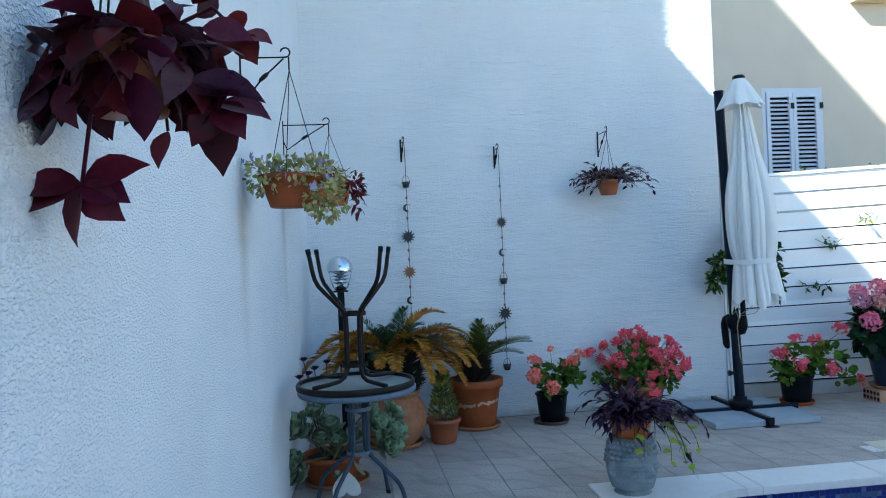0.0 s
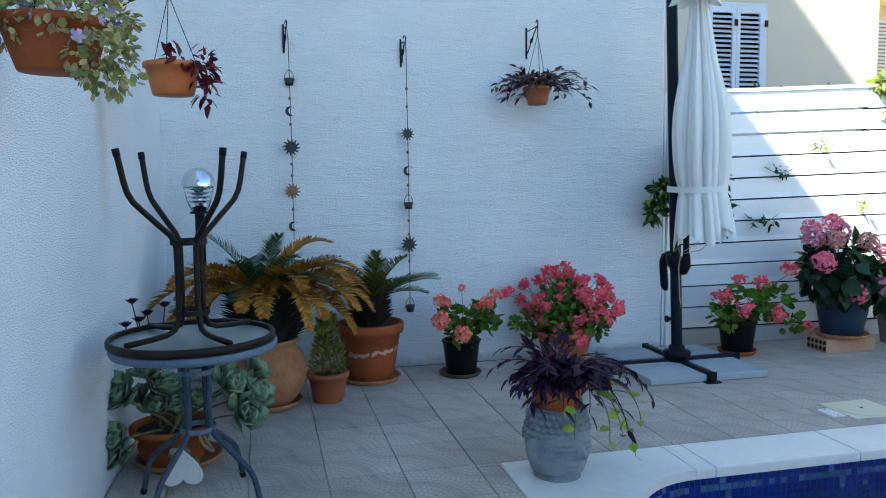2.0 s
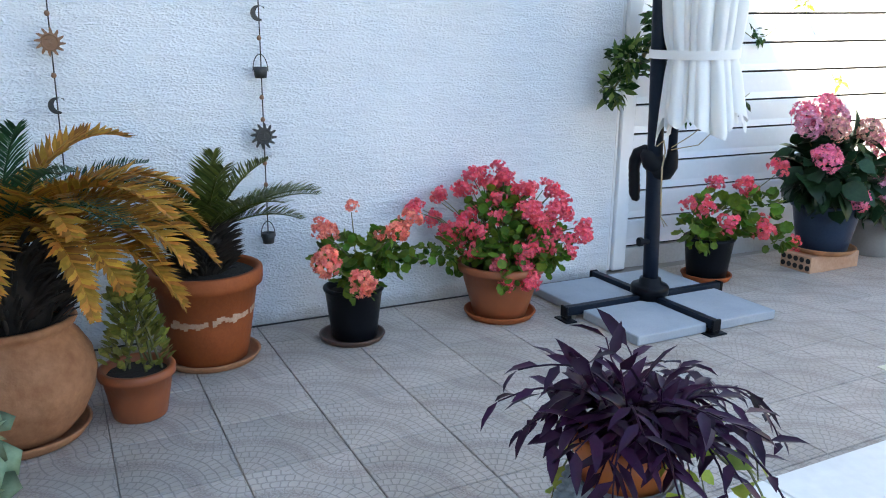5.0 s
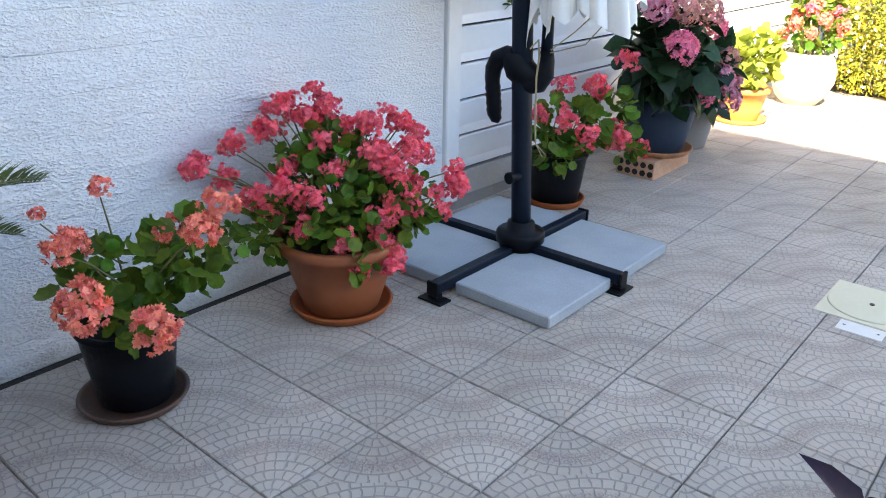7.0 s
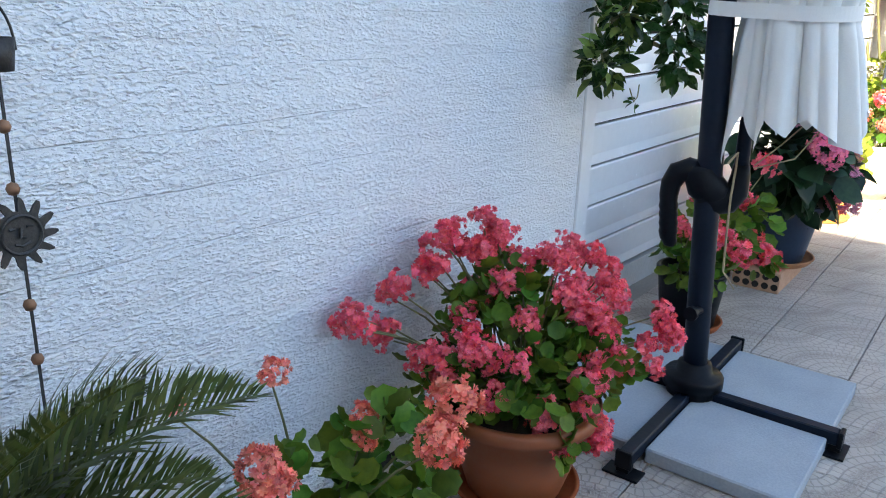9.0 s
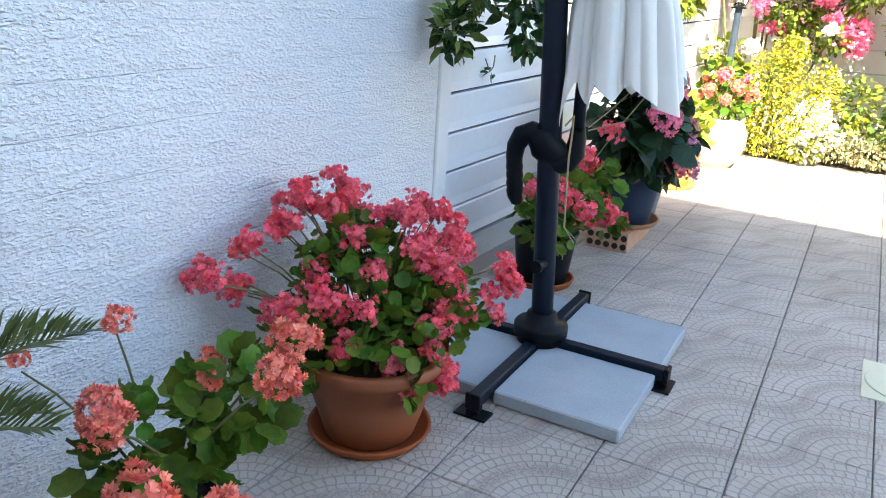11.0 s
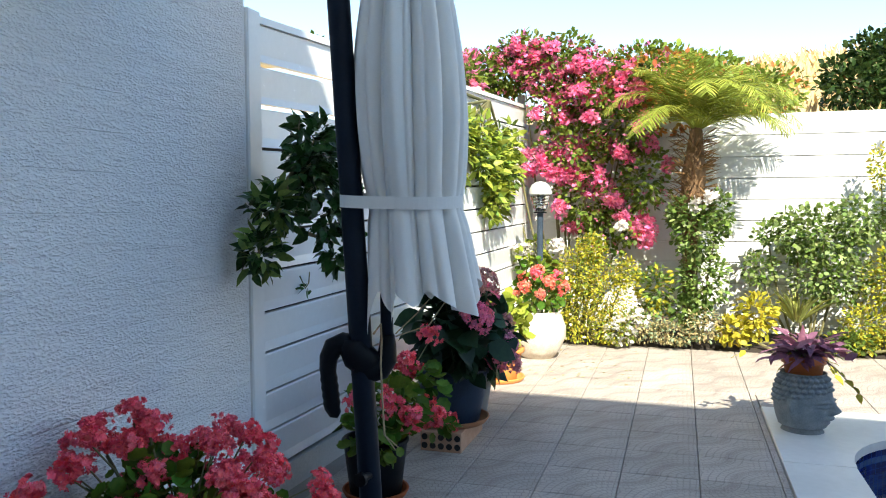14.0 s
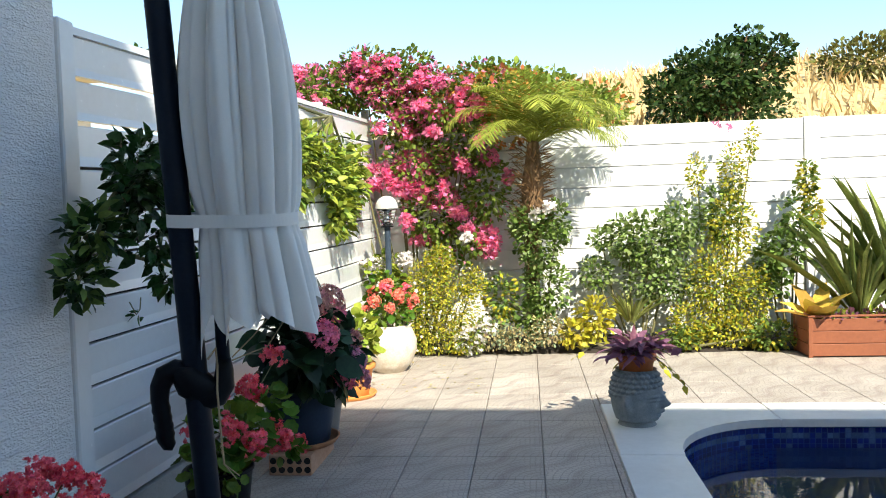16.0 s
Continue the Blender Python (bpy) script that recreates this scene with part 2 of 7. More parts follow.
TERRA_PLASTIC = mat("terracotta_plastic", (0.25, 0.066, 0.024), (0.33, 0.095, 0.035), 0.5, big=6, fine=50, dist=0.0004)
ORANGE_POT = mat("orange_glazed_clay", (0.62, 0.22, 0.05), (0.72, 0.30, 0.08), 0.5, dist=0.001)
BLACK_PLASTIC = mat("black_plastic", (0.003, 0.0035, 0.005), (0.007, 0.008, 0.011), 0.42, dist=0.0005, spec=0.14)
BLUE_POT = mat("dark_blue_plastic", (0.018, 0.032, 0.06), (0.03, 0.05, 0.085), 0.35, dist=0.0005, spec=0.25)
GREY_POT = mat("grey_plastic", (0.20, 0.195, 0.19), (0.26, 0.25, 0.245), 0.5, dist=0.0008)
WHITE_POT = mat("cream_washed_clay_pot", (0.52, 0.42, 0.31), (0.74, 0.69, 0.60), 0.6, big=16, dist=0.0015)
BROWN_SAUCER = mat("brown_plastic", (0.055, 0.028, 0.02), (0.10, 0.05, 0.035), 0.5)
STONE = mat("grey_cast_stone", (0.13, 0.16, 0.18), (0.29, 0.325, 0.345), 0.85, big=14, fine=110, dist=0.0012)
SLAB = mat("grey_concrete_slab", (0.26, 0.295, 0.33), (0.38, 0.42, 0.455), 0.88, big=5, fine=120, dist=0.002, rand="object", spread=0.035)
LIME = mat("orange_stained_lime", (0.40, 0.20, 0.11), (0.58, 0.38, 0.27), 0.85, big=14, dist=0.002)
PALE_STONE = mat("pale_stone", (0.50, 0.49, 0.47), (0.62, 0.61, 0.58), 0.8, dist=0.003)
ORANGE_PLASTIC = mat("orange_plastic", (0.45, 0.12, 0.03), (0.55, 0.16, 0.045), 0.5, big=6, fine=50, dist=0.0004)
DARK_METAL = mat("dark_navy_coated_steel", (0.004, 0.008, 0.016), (0.009, 0.015, 0.027), 0.42, big=9, fine=60, dist=0.0005, spec=0.16)
BLACK_IRON = mat("black_iron", (0.006, 0.006, 0.007), (0.018, 0.016, 0.015), 0.5, metal=0.3, fine=140, dist=0.001, spec=0.25)
RUST_BROWN = mat("brown_coated_steel", (0.007, 0.005, 0.0045), (0.022, 0.014, 0.011), 0.45, big=12, fine=70, dist=0.0005, spec=0.16)
GREY_BLUE_METAL = mat("dusty_grey_blue_steel", (0.07, 0.105, 0.15), (0.13, 0.175, 0.23), 0.6, big=12, fine=60, dist=0.0008)
NAVY_METAL = mat("dark_blue_grey_steel", (0.022, 0.035, 0.055), (0.055, 0.078, 0.11), 0.55, big=12, fine=60, dist=0.0008, spec=0.25)
SILVER = mat("mirrored_silver", (0.62, 0.66, 0.70), (0.70, 0.74, 0.78), 0.16, metal=1.0, dist=0)
PEWTER = mat("old_pewter", (0.02, 0.02, 0.021), (0.075, 0.072, 0.07), 0.5, metal=0.5, fine=160, dist=0.001)
COPPER = mat("dull_copper", (0.20, 0.10, 0.06), (0.32, 0.17, 0.10), 0.5, metal=0.6, dist=0.001)
CANVAS = mat("off_white_canvas", (0.78, 0.775, 0.75), (0.86, 0.855, 0.83), 0.9, big=4, fine=260, dist=0.0006, sheer=0.12)
ROPE = mat("jute_cord", (0.26, 0.19, 0.11), (0.40, 0.31, 0.19), 0.9, fine=200)
BRICK = mat("hollow_clay_brick", (0.42, 0.22, 0.13), (0.56, 0.35, 0.24), 0.9, big=16, dist=0.003)
WOOD = mat("red_brown_planter_wood", (0.20, 0.062, 0.03), (0.30, 0.10, 0.045), 0.5, big=4, fine=30, dist=0.001)
CREAM = mat("cream_plastic", (0.62, 0.58, 0.42), (0.70, 0.66, 0.50), 0.5, dist=0.0004)
BARK = mat("palm_bark", (0.10, 0.055, 0.025), (0.24, 0.14, 0.07), 0.95, big=20, fine=80, dist=0.006)
PALM_FIBRE = mat("brown_palm_fibre", (0.16, 0.085, 0.035), (0.34, 0.20, 0.09), 0.9, rand="island")
CYCAD_TRUNK = mat("dark_cycad_scales", (0.012, 0.009, 0.008), (0.05, 0.035, 0.025), 0.85, rand="island")
DRY_GRASS = mat("dry_grass", (0.46, 0.32, 0.14), (0.66, 0.50, 0.26), 0.95, big=0.5, fine=3.0, dist=0.05)
TWIG = mat("green_brown_stem", (0.10, 0.11, 0.04), (0.20, 0.17, 0.08), 0.8)


def leaf(name, a, b, rough=0.42, sheer=0.28, hue=0.02):
    return mat(name, a, b, rough, big=9, fine=60, dist=0.0006, rand="island", sheer=sheer, hue=hue, spec=0.2, spread=0.45)


def petal(name, a, b, sheer=0.18, hue=0.012):
    return mat(name, a, b, 0.55, big=14, fine=90, dist=0.0005, rand="island", sheer=sheer, hue=hue, spec=0.25, spread=0.26)


GERANIUM_LEAF = leaf("geranium_leaf", (0.045, 0.10, 0.012), (0.15, 0.25, 0.03), hue=0.035)
HYDRANGEA_LEAF = leaf("hydrangea_leaf", (0.010, 0.030, 0.014), (0.026, 0.068, 0.026), 0.35, 0.2)
CYCAD_GREEN = leaf("cycad_green", (0.04, 0.062, 0.012), (0.115, 0.135, 0.03), 0.35, 0.2)
CYCAD_OLIVE = leaf("cycad_olive", (0.10, 0.11, 0.025), (0.17, 0.15, 0.04), 0.4, 0.2)
CYCAD_DARK = leaf("cycad_dark_green", (0.012, 0.045, 0.022), (0.03, 0.085, 0.035), 0.35, 0.2)
CYCAD_BROWN = leaf("cycad_dead_brown", (0.30, 0.125, 0.016), (0.54, 0.27, 0.045), 0.7, 0.2)
PALM_GREEN = leaf("palm_green", (0.24, 0.30, 0.04), (0.42, 0.46, 0.09), 0.4, 0.3)
PURPLE_LEAF = leaf("purple_leaf", (0.016, 0.003, 0.018), (0.045, 0.010, 0.038), 0.36, 0.2)
MAROON_LEAF = leaf("maroon_leaf", (0.03, 0.003, 0.009), (0.105, 0.010, 0.025), 0.4, 0.25)
PURPLE_GREEN_LEAF = leaf("purple_green_leaf", (0.05, 0.008, 0.035), (0.10, 0.05, 0.055), 0.32, 0.2, 0.04)
RED_LEAF = leaf("dark_red_leaf", (0.07, 0.008, 0.012), (0.16, 0.02, 0.03), 0.4)
IVY_LEAF = leaf("light_ivy_leaf", (0.20, 0.26, 0.03), (0.36, 0.42, 0.07))
VINE_LEAF = leaf("dark_vine_leaf", (0.014, 0.045, 0.012), (0.045, 0.105, 0.022), 0.3, 0.2)
BOX_LEAF = leaf("variegated_leaf", (0.045, 0.085, 0.015), (0.48, 0.44, 0.10), 0.4)
SUCCULENT = leaf("grey_green_succulent", (0.13, 0.19, 0.10), (0.29, 0.36, 0.22), 0.45, 0.1)
DRY_LEAF = leaf("dry_cream_leaf", (0.36, 0.28, 0.12), (0.55, 0.48, 0.26), 0.7)
BASKET_LEAF = leaf("yellow_green_leaf", (0.20, 0.24, 0.05), (0.42, 0.42, 0.14), 0.5)
SHRUB_LEAF = leaf("shrub_leaf", (0.13, 0.20, 0.03), (0.29, 0.36, 0.065))
YELLOW_LEAF = leaf("yellow_shrub_leaf", (0.38, 0.34, 0.028), (0.60, 0.53, 0.07), 0.45, 0.3)
ROSE_LEAF = leaf("rose_leaf", (0.07, 0.13, 0.028), (0.22, 0.31, 0.075))
PALE_ROSE_LEAF = leaf("grey_green_rose_leaf", (0.16, 0.22, 0.07), (0.34, 0.41, 0.17))
BOUGAIN_LEAF = leaf("bougainvillea_leaf", (0.06, 0.11, 0.018), (0.24, 0.31, 0.05), 0.42, 0.3)
TREE_LEAF = leaf("carob_leaf", (0.022, 0.05, 0.014), (0.06, 0.10, 0.025), 0.4)
AGAVE = leaf("orange_agave", (0.50, 0.30, 0.04), (0.62, 0.45, 0.10), 0.45, 0.2)
SWORD = leaf("sword_leaf", (0.09, 0.15, 0.035), (0.32, 0.35, 0.10), 0.4, 0.2)
BROMELIAD = leaf("pink_purple_leaf", (0.17, 0.06, 0.11), (0.36, 0.17, 0.25), 0.4, 0.2)
PINK = petal("pink_petal", (0.99, 0.05, 0.105), (0.99, 0.29, 0.34))
CORAL = petal("coral_petal", (0.99, 0.16, 0.105), (0.99, 0.43, 0.33))
HYDRANGEA_PINK = petal("hydrangea_pink_petal", (0.86, 0.12, 0.25), (0.94, 0.34, 0.46), 0.3, 0.015)
HYDRANGEA_OLD = petal("faded_hydrangea_petal", (0.58, 0.2, 0.2), (0.74, 0.42, 0.36), 0.3, 0.03)
HYDRANGEA_DUSTY = petal("dusty_pink_hydrangea_petal", (0.72, 0.24, 0.36), (0.84, 0.44, 0.54), 0.3, 0.02)
HYDRANGEA_MAUVE = petal("mauve_hydrangea_petal", (0.62, 0.2, 0.32), (0.78, 0.4, 0.5), 0.3, 0.02)
MAGENTA = leaf("bougainvillea_bract", (0.93, 0.14, 0.38), (0.97, 0.42, 0.60), 0.5, 0.5, 0.02)
ORANGE_BRACT = leaf("orange_leaf", (0.55, 0.20, 0.05), (0.65, 0.32, 0.10), 0.5, 0.3, 0.03)
WHITE_PETAL = leaf("white_petal", (0.78, 0.74, 0.70), (0.85, 0.80, 0.78), 0.5, 0.3, 0.0)
VIOLET = leaf("violet_petal", (0.24, 0.17, 0.42), (0.60, 0.55, 0.70), 0.5, 0.25, 0.02)

# ---------------------------------------------------------------- building tools


class Shape:
    """Collects vertices and faces for one mesh."""

    def __init__(self):
        self.v, self.f = [], []

    def add(self, verts, faces):
        o = len(self.v)
        self.v += [tuple(p) for p in verts]
        self.f += [tuple(i + o for i in q) for q in faces]
        return self

    def lathe(self, profile, n=32, at=(0, 0, 0), sx=1.0, sy=1.0):
        vs, fs = [], []
        for r, z in profile:
            for k in range(n):
                a = 2 * math.pi * k / n
                vs.append((at[0] + sx * r * math.cos(a), at[1] + sy * r * math.sin(a), at[2] + z))
        for i in range(len(profile) - 1):
            for k in range(n):
                a, b = i * n + k, i * n + (k + 1) % n
                fs.append((a, b, b + n, a + n))
        return self.add(vs, fs)

    def tube(self, pts, r, n=8, caps=True):
        pts = [Vector(p) for p in pts]
        rs = r if isinstance(r, (list, tuple)) else [r] * len(pts)
        vs, fs, side = [], [], None
        for i, p in enumerate(pts):
            d = (pts[min(i + 1, len(pts) - 1)] - pts[max(i - 1, 0)]).normalized()
            if side is None:
                side = d.orthogonal().normalized()
            else:
                side = (side - d * side.dot(d)).normalized()
            up = d.cross(side)
            for k in range(n):
                a = 2 * math.pi * k / n
                vs.append(p + (side * math.cos(a) + up * math.sin(a)) * rs[i])
        for i in range(len(pts) - 1):
            for k in range(n):
                a, b = i * n + k, i * n + (k + 1) % n
                fs.append((a, b, b + n, a + n))
        if caps:
            fs.append(tuple(range(n))[::-1])
            fs.append(tuple(range((len(pts) - 1) * n, len(pts) * n)))
        return self.add(vs, fs)

    def box(self, lo, hi, chamfer=0.003, m=None):
        c = [(lo[i] + hi[i]) / 2 for i in range(3)]
        h = [abs(hi[i] - lo[i]) / 2 for i in range(3)]
        b = min(chamfer, min(h) * 0.45)
        bm = bmesh.new()
        bmesh.ops.create_cube(bm, size=2.0)
        for q in bm.verts:
            q.co = Vector((c[0] + q.co.x * h[0], c[1] + q.co.y * h[1], c[2] + q.co.z * h[2]))
        if b > 0:
            bmesh.ops.bevel(bm, geom=bm.edges[:], offset=b, segments=1, affect="EDGES")
        if m is not None:
            bm.transform(m)
        bm.verts.index_update()
        self.add([q.co[:] for q in bm.verts], [[q.index for q in f.verts] for f in bm.faces])
        bm.free()
        return self

    def prism(self, outline, z0, z1):
        n = len(outline)
        vs = [(x, y, z0) for x, y in outline] + [(x, y, z1) for x, y in outline]
        fs = [tuple(range(n))[::-1], tuple(range(n, 2 * n))] + [(k, (k + 1) % n, n + (k + 1) % n, n + k) for k in range(n)]
        return self.add(vs, fs)


def shift(verts, parent):
    if parent is None:
        return verts
    o = parent.matrix_basis.translation
    if parent.parent is not None:
        o = o + parent.parent.matrix_basis.translation
    return [(p[0] - o[0], p[1] - o[1], p[2] - o[2]) for p in verts]


def link(name, me, parent=None, label="", smooth=False):
    if smooth:
        me.polygons.foreach_set("use_smooth", [True] * len(me.polygons))
    ob = new(name, me)
    ob.parent = parent
    if label:
        ob["label"] = label
    return ob


def part(name, shape, material, parent=None, label="", smooth=False, local=False):
    """One mesh object out of a Shape; its points are in world metres unless local."""
    me = bpy.data.meshes.new(name)
    me.from_pydata(shape.v if local else shift(shape.v, parent), [], shape.f)
    me.materials.append(material)
    me.update()
    return link(name, me, parent, label, smooth)


def thing(name, at, label, category, group="", kind=""):
    ob = new(name)
    ob.location = at
    ob.empty_display_size = 0.05
    return tagged(ob, label, category, group, kind)


# leaf outlines: x along, y across, z up
LANCE = ([(0, 0, 0), (.3, .5, .05), (.3, 0, 0), (.3, -.5, .05), (.7, .34, .0), (.7, 0, -.05), (.7, -.34, .0), (1, 0, -.14)],
         [(0, 2, 1), (0, 3, 2), (1, 2, 5), (1, 5, 4), (2, 3, 6), (2, 6, 5), (4, 5, 7), (5, 6, 7)])
ROUND = ([(.5, 0, -.06)] + [(.5 + .5 * s * math.cos(a), .5 * s * math.sin(a), .06 + .05 * (k % 2)) for k, (a, s) in
                            enumerate((2 * math.pi * (k + .5) / 9, 1.0 if k % 2 else .92) for k in range(9))],
         [(0, 1 + k, 1 + (k + 1) % 9) for k in range(9)])
LOBED = ([(.5, 0, -.10)] + [(.5 + .5 * s * math.cos(a), .5 * s * math.sin(a), .06 + .06 * (k % 2)) for k, (a, s) in
                            enumerate((2 * math.pi * (k + .5) / 14, 1.0 if k % 2 else .90) for k in range(14))],
         [(0, 1 + k, 1 + (k + 1) % 14) for k in range(14)])
OVAL = ([(0, 0, 0), (.25, .4, .04), (.65, .5, .06), (1, 0, 0), (.65, -.5, .06), (.25, -.4, .04)],
        [(0, 3, 2), (0, 2, 1), (0, 5, 4), (0, 4, 3)])
OVATE = ([(0, 0, 0)] + [(x, s * w, 0.16 * w * abs(s) - 0.22 * x * x) for x, w in ((.12, .25), (.3, .46), (.5, .5), (.7, .38), (.88, .15)) for s in (1, 0, -1)] + [(1, 0, -.25)],
         [(0, 2, 1), (0, 3, 2)] + [f for k in range(4) for o in (1 + 3 * k,) for f in ((o, o + 1, o + 4), (o, o + 4, o + 3), (o + 1, o + 2, o + 5), (o + 1, o + 5, o + 4))] + [(13, 14, 16), (14, 15, 16)])
BLADE = ([(0, .3, 0), (0, -.3, 0), (.5, .5, .02), (.5, -.5, .02), (1, 0, -.08)], [(0, 1, 3), (0, 3, 2), (2, 3, 4)])
FLESHY = ([(0, 0, -.03), (.45, .36, .1), (.45, 0, -.04), (.45, -.36, .1), (.8, .5, .16), (.8, 0, .06), (.8, -.5, .16), (1, 0, .2),
           (.45, 0, .07), (.8, 0, .14)],
          [(0, 2, 1), (0, 3, 2), (1, 2, 5), (1, 5, 4), (2, 3, 6), (2, 6, 5), (4, 5, 7), (5, 6, 7), (0, 1, 8), (0, 8, 3), (1, 4, 9), (1, 9, 8), (3, 8, 9), (3, 9, 6), (4, 7, 9), (6, 9, 7)])


def floret(n):
    vs, fs = [(0, 0, 0)], []
    for k in range(n):
        a = 2 * math.pi * k / n
        w = math.pi / n * 0.9
        o = len(vs)
        vs += [(.32 * math.cos(a - w), .32 * math.sin(a - w), .10), (.5 * math.cos(a - w * .5), .5 * math.sin(a - w * .5), .2),
               (.5 * math.cos(a + w * .5), .5 * math.sin(a + w * .5), .12), (.32 * math.cos(a + w), .32 * math.sin(a + w), .10)]
        fs += [(0, o, o + 1), (0, o + 1, o + 2), (0, o + 2, o + 3)]
    return vs, fs


FLORET5, FLORET4 = floret(5), floret(4)


def ruffled(base):
    """A double bloom: an outer whorl and a smaller, steeper one turned between its petals."""
    vs, fs = base
    c, s, o = 0.81, 0.59, len(vs)
    inner = [(0.68 * (x * c - y * s), 0.68 * (x * s + y * c), 1.9 * z + 0.07) for x, y, z in vs]
    return vs + inner, fs + [tuple(i + o for i in f) for f in fs]


RUFFLED = ruffled(FLORET5)


def unit(a):
    return a / np.maximum(np.linalg.norm(a, axis=-1, keepdims=True), 1e-9)


def scatter(template, P, D, N, L, W, Z=None):
    """Copies of a leaf outline at points P, along D, facing N, of length L and width W; gives vertices and triangles."""
    P, D = np.asarray(P, float), unit(np.asarray(D, float))
    n = len(P)
    S = unit(np.cross(np.asarray(N, float), D))
    U = np.cross(D, S)
    L, W = np.broadcast_to(L, (n,))[:, None, None], np.broadcast_to(W, (n,))[:, None, None]
    T = np.array(template[0], float)[None]
    V = P[:, None] + T[..., :1] * L * D[:, None] + T[..., 1:2] * W * S[:, None] + T[..., 2:] * (L if Z is None else Z) * U[:, None]
    k = T.shape[1]
    F = np.array(template[1])[None] + (np.arange(n) * k)[:, None, None]
    return V.reshape(-1, 3), F.reshape(-1, 3)


def join(*pairs):
    vs, fs, o = [], [], 0
    for v, f in pairs:
        vs.append(v)
        fs.append(f + o)
        o += len(v)
    return np.concatenate(vs), np.concatenate(fs)


def mesh_np(name, vf, material):
    v, f = vf
    me = bpy.data.meshes.new(name)
    me.vertices.add(len(v))
    me.vertices.foreach_set("co", np.ascontiguousarray(v, np.float32).ravel())
    me.loops.add(f.size)
    me.loops.foreach_set("vertex_index", np.ascontiguousarray(f, np.int32).ravel())
    me.polygons.add(len(f))
    me.polygons.foreach_set("loop_start", np.arange(0, f.size, 3, dtype=np.int32))
    me.materials.append(material)
    me.update(calc_edges=True)
    return me


def part_np(name, vf, material, parent=None, label="", local=False):
    v = vf[0]
    if parent is not None and not local:
        o = parent.matrix_basis.translation
        if parent.parent is not None:
            o = o + parent.parent.matrix_basis.translation
        v = v - np.array(o)
    return link(name, mesh_np(name, (v, vf[1]), material), parent, label)


def randn(n):
    return RNG.normal(size=(n, 3))


def blob_points(blobs, n, shell=0.55):
    """Points in a union of ellipsoids (centre, radii), denser near the skin, and the ways outward."""
    w = np.array([r[0] * r[1] * r[2] for _, r in blobs]) ** 0.6
    pick = RNG.choice(len(blobs), size=n, p=w / w.sum())
    d = unit(randn(n))
    q = d * (shell + (1 - shell) * RNG.random((n, 1)) ** 0.7)
    C = np.array([c for c, _ in blobs], float)[pick]
    Rr = np.array([r for _, r in blobs], float)[pick]
    return C + q * Rr, unit(d / Rr)


def foliage(template, blobs, n, L, W, droop=0.0, shell=0.55, zmin=None):
    P, O = blob_points(blobs, n, shell)
    if zmin is not None:
        P[:, 2] = np.maximum(P[:, 2], zmin + RNG.random(n) * 0.05)
    D = O + 0.8 * randn(n) * 0.6 + np.array([0, 0, -droop])
    N = O * 0.6 + np.array([0, 0, 0.8]) + 0.5 * randn(n)
    s = 0.6 + 0.7 * RNG.random(n)
    return scatter(template, P, D, N, L * s, W * s)


def frond(base, way, length, leaflets, leaf_len, leaf_w, droop, rise=0.0, vee=0.5, taper=True):
    """A feather leaf: a curved stalk with leaflets down both sides; gives stalk points and leaflet geometry."""
    way = Vector(way).normalized()
    pts, p, d = [], Vector(base), way.copy()
    n = 14
    for i in range(n + 1):
        pts.append(p.copy())
        p = p + d * (length / n)
        d = (d + Vector((0, 0, -droop * (0.4 + i / n)))).normalized()
    A = np.array([q[:] for q in pts])
    t = np.linspace(0.12, 1.0, leaflets)
    idx = t * n
    lo = np.minimum(idx.astype(int), n - 1)
    C = A[lo] + (A[lo + 1] - A[lo]) * (idx - lo)[:, None]
    T = unit(A[lo + 1] - A[lo])
    S = unit(np.cross(T, np.array([0, 0, 1.0]) + 1e-4))
    U = np.cross(S, T)
    prof = np.sin(np.pi * (0.12 + 0.83 * t)) ** 0.6 if taper else np.ones_like(t)
    out = []
    for sgn in (1, -1):
        D = sgn * S + T * (0.55 + 0.5 * t)[:, None] + U * vee + 0.10 * RNG.normal(size=S.shape)
        out.append(scatter(BLADE, C, D, U + 0.001, leaf_len * prof * (0.9 + 0.2 * RNG.random(len(t))), leaf_w))
    return pts, join(*out)

# ---------------------------------------------------------------- ground, hill and far trees


def hill(x, y):
    z = -0.25
    if x > 10:
        z += 0.285 * (min(x, 38) - 10) - 0.05 * max(0.0, x - 38)
        z -= 0.22 * max(0.0, y - 3.5) * min(1.0, (x - 10) / 20)
        z += 0.45 * noise.noise(Vector((x * 0.11, y * 0.11, 0))) * min(1, (x - 10) / 10)
    return max(z, -0.6)


def build_ground():
    xs = sorted({-1500, -400, -100, -30, -8, -4, *np.arange(9.4, 60, 1.6).round(2).tolist(), 70, 90, 130, 400, 1500})
    ys = sorted({-1500, -400, -120, *np.arange(-60, 40, 2.5).tolist(), -7.0, 9.2, 60, 120, 400, 1500})
    s = Shape()
    vs = []
    for y in ys:
        for x in xs:
            inside = -4 <= x < 9.5 and -7 <= y <= 9.2
            vs.append((x, y, -2.2 if inside else hill(x, y) if x < 100 else min(hill(70, 0), 6.0)))
    w = len(xs)
    s.add(vs, [(j * w + i, j * w + i + 1, (j + 1) * w + i + 1, (j + 1) * w + i) for j in range(len(ys) - 1) for i in range(w - 1)])
    tagged(part("ground", s, DRY_GRASS, smooth=True), "dry golden grass hillside behind the garden wall", "ground", kind="structure")


build_ground()


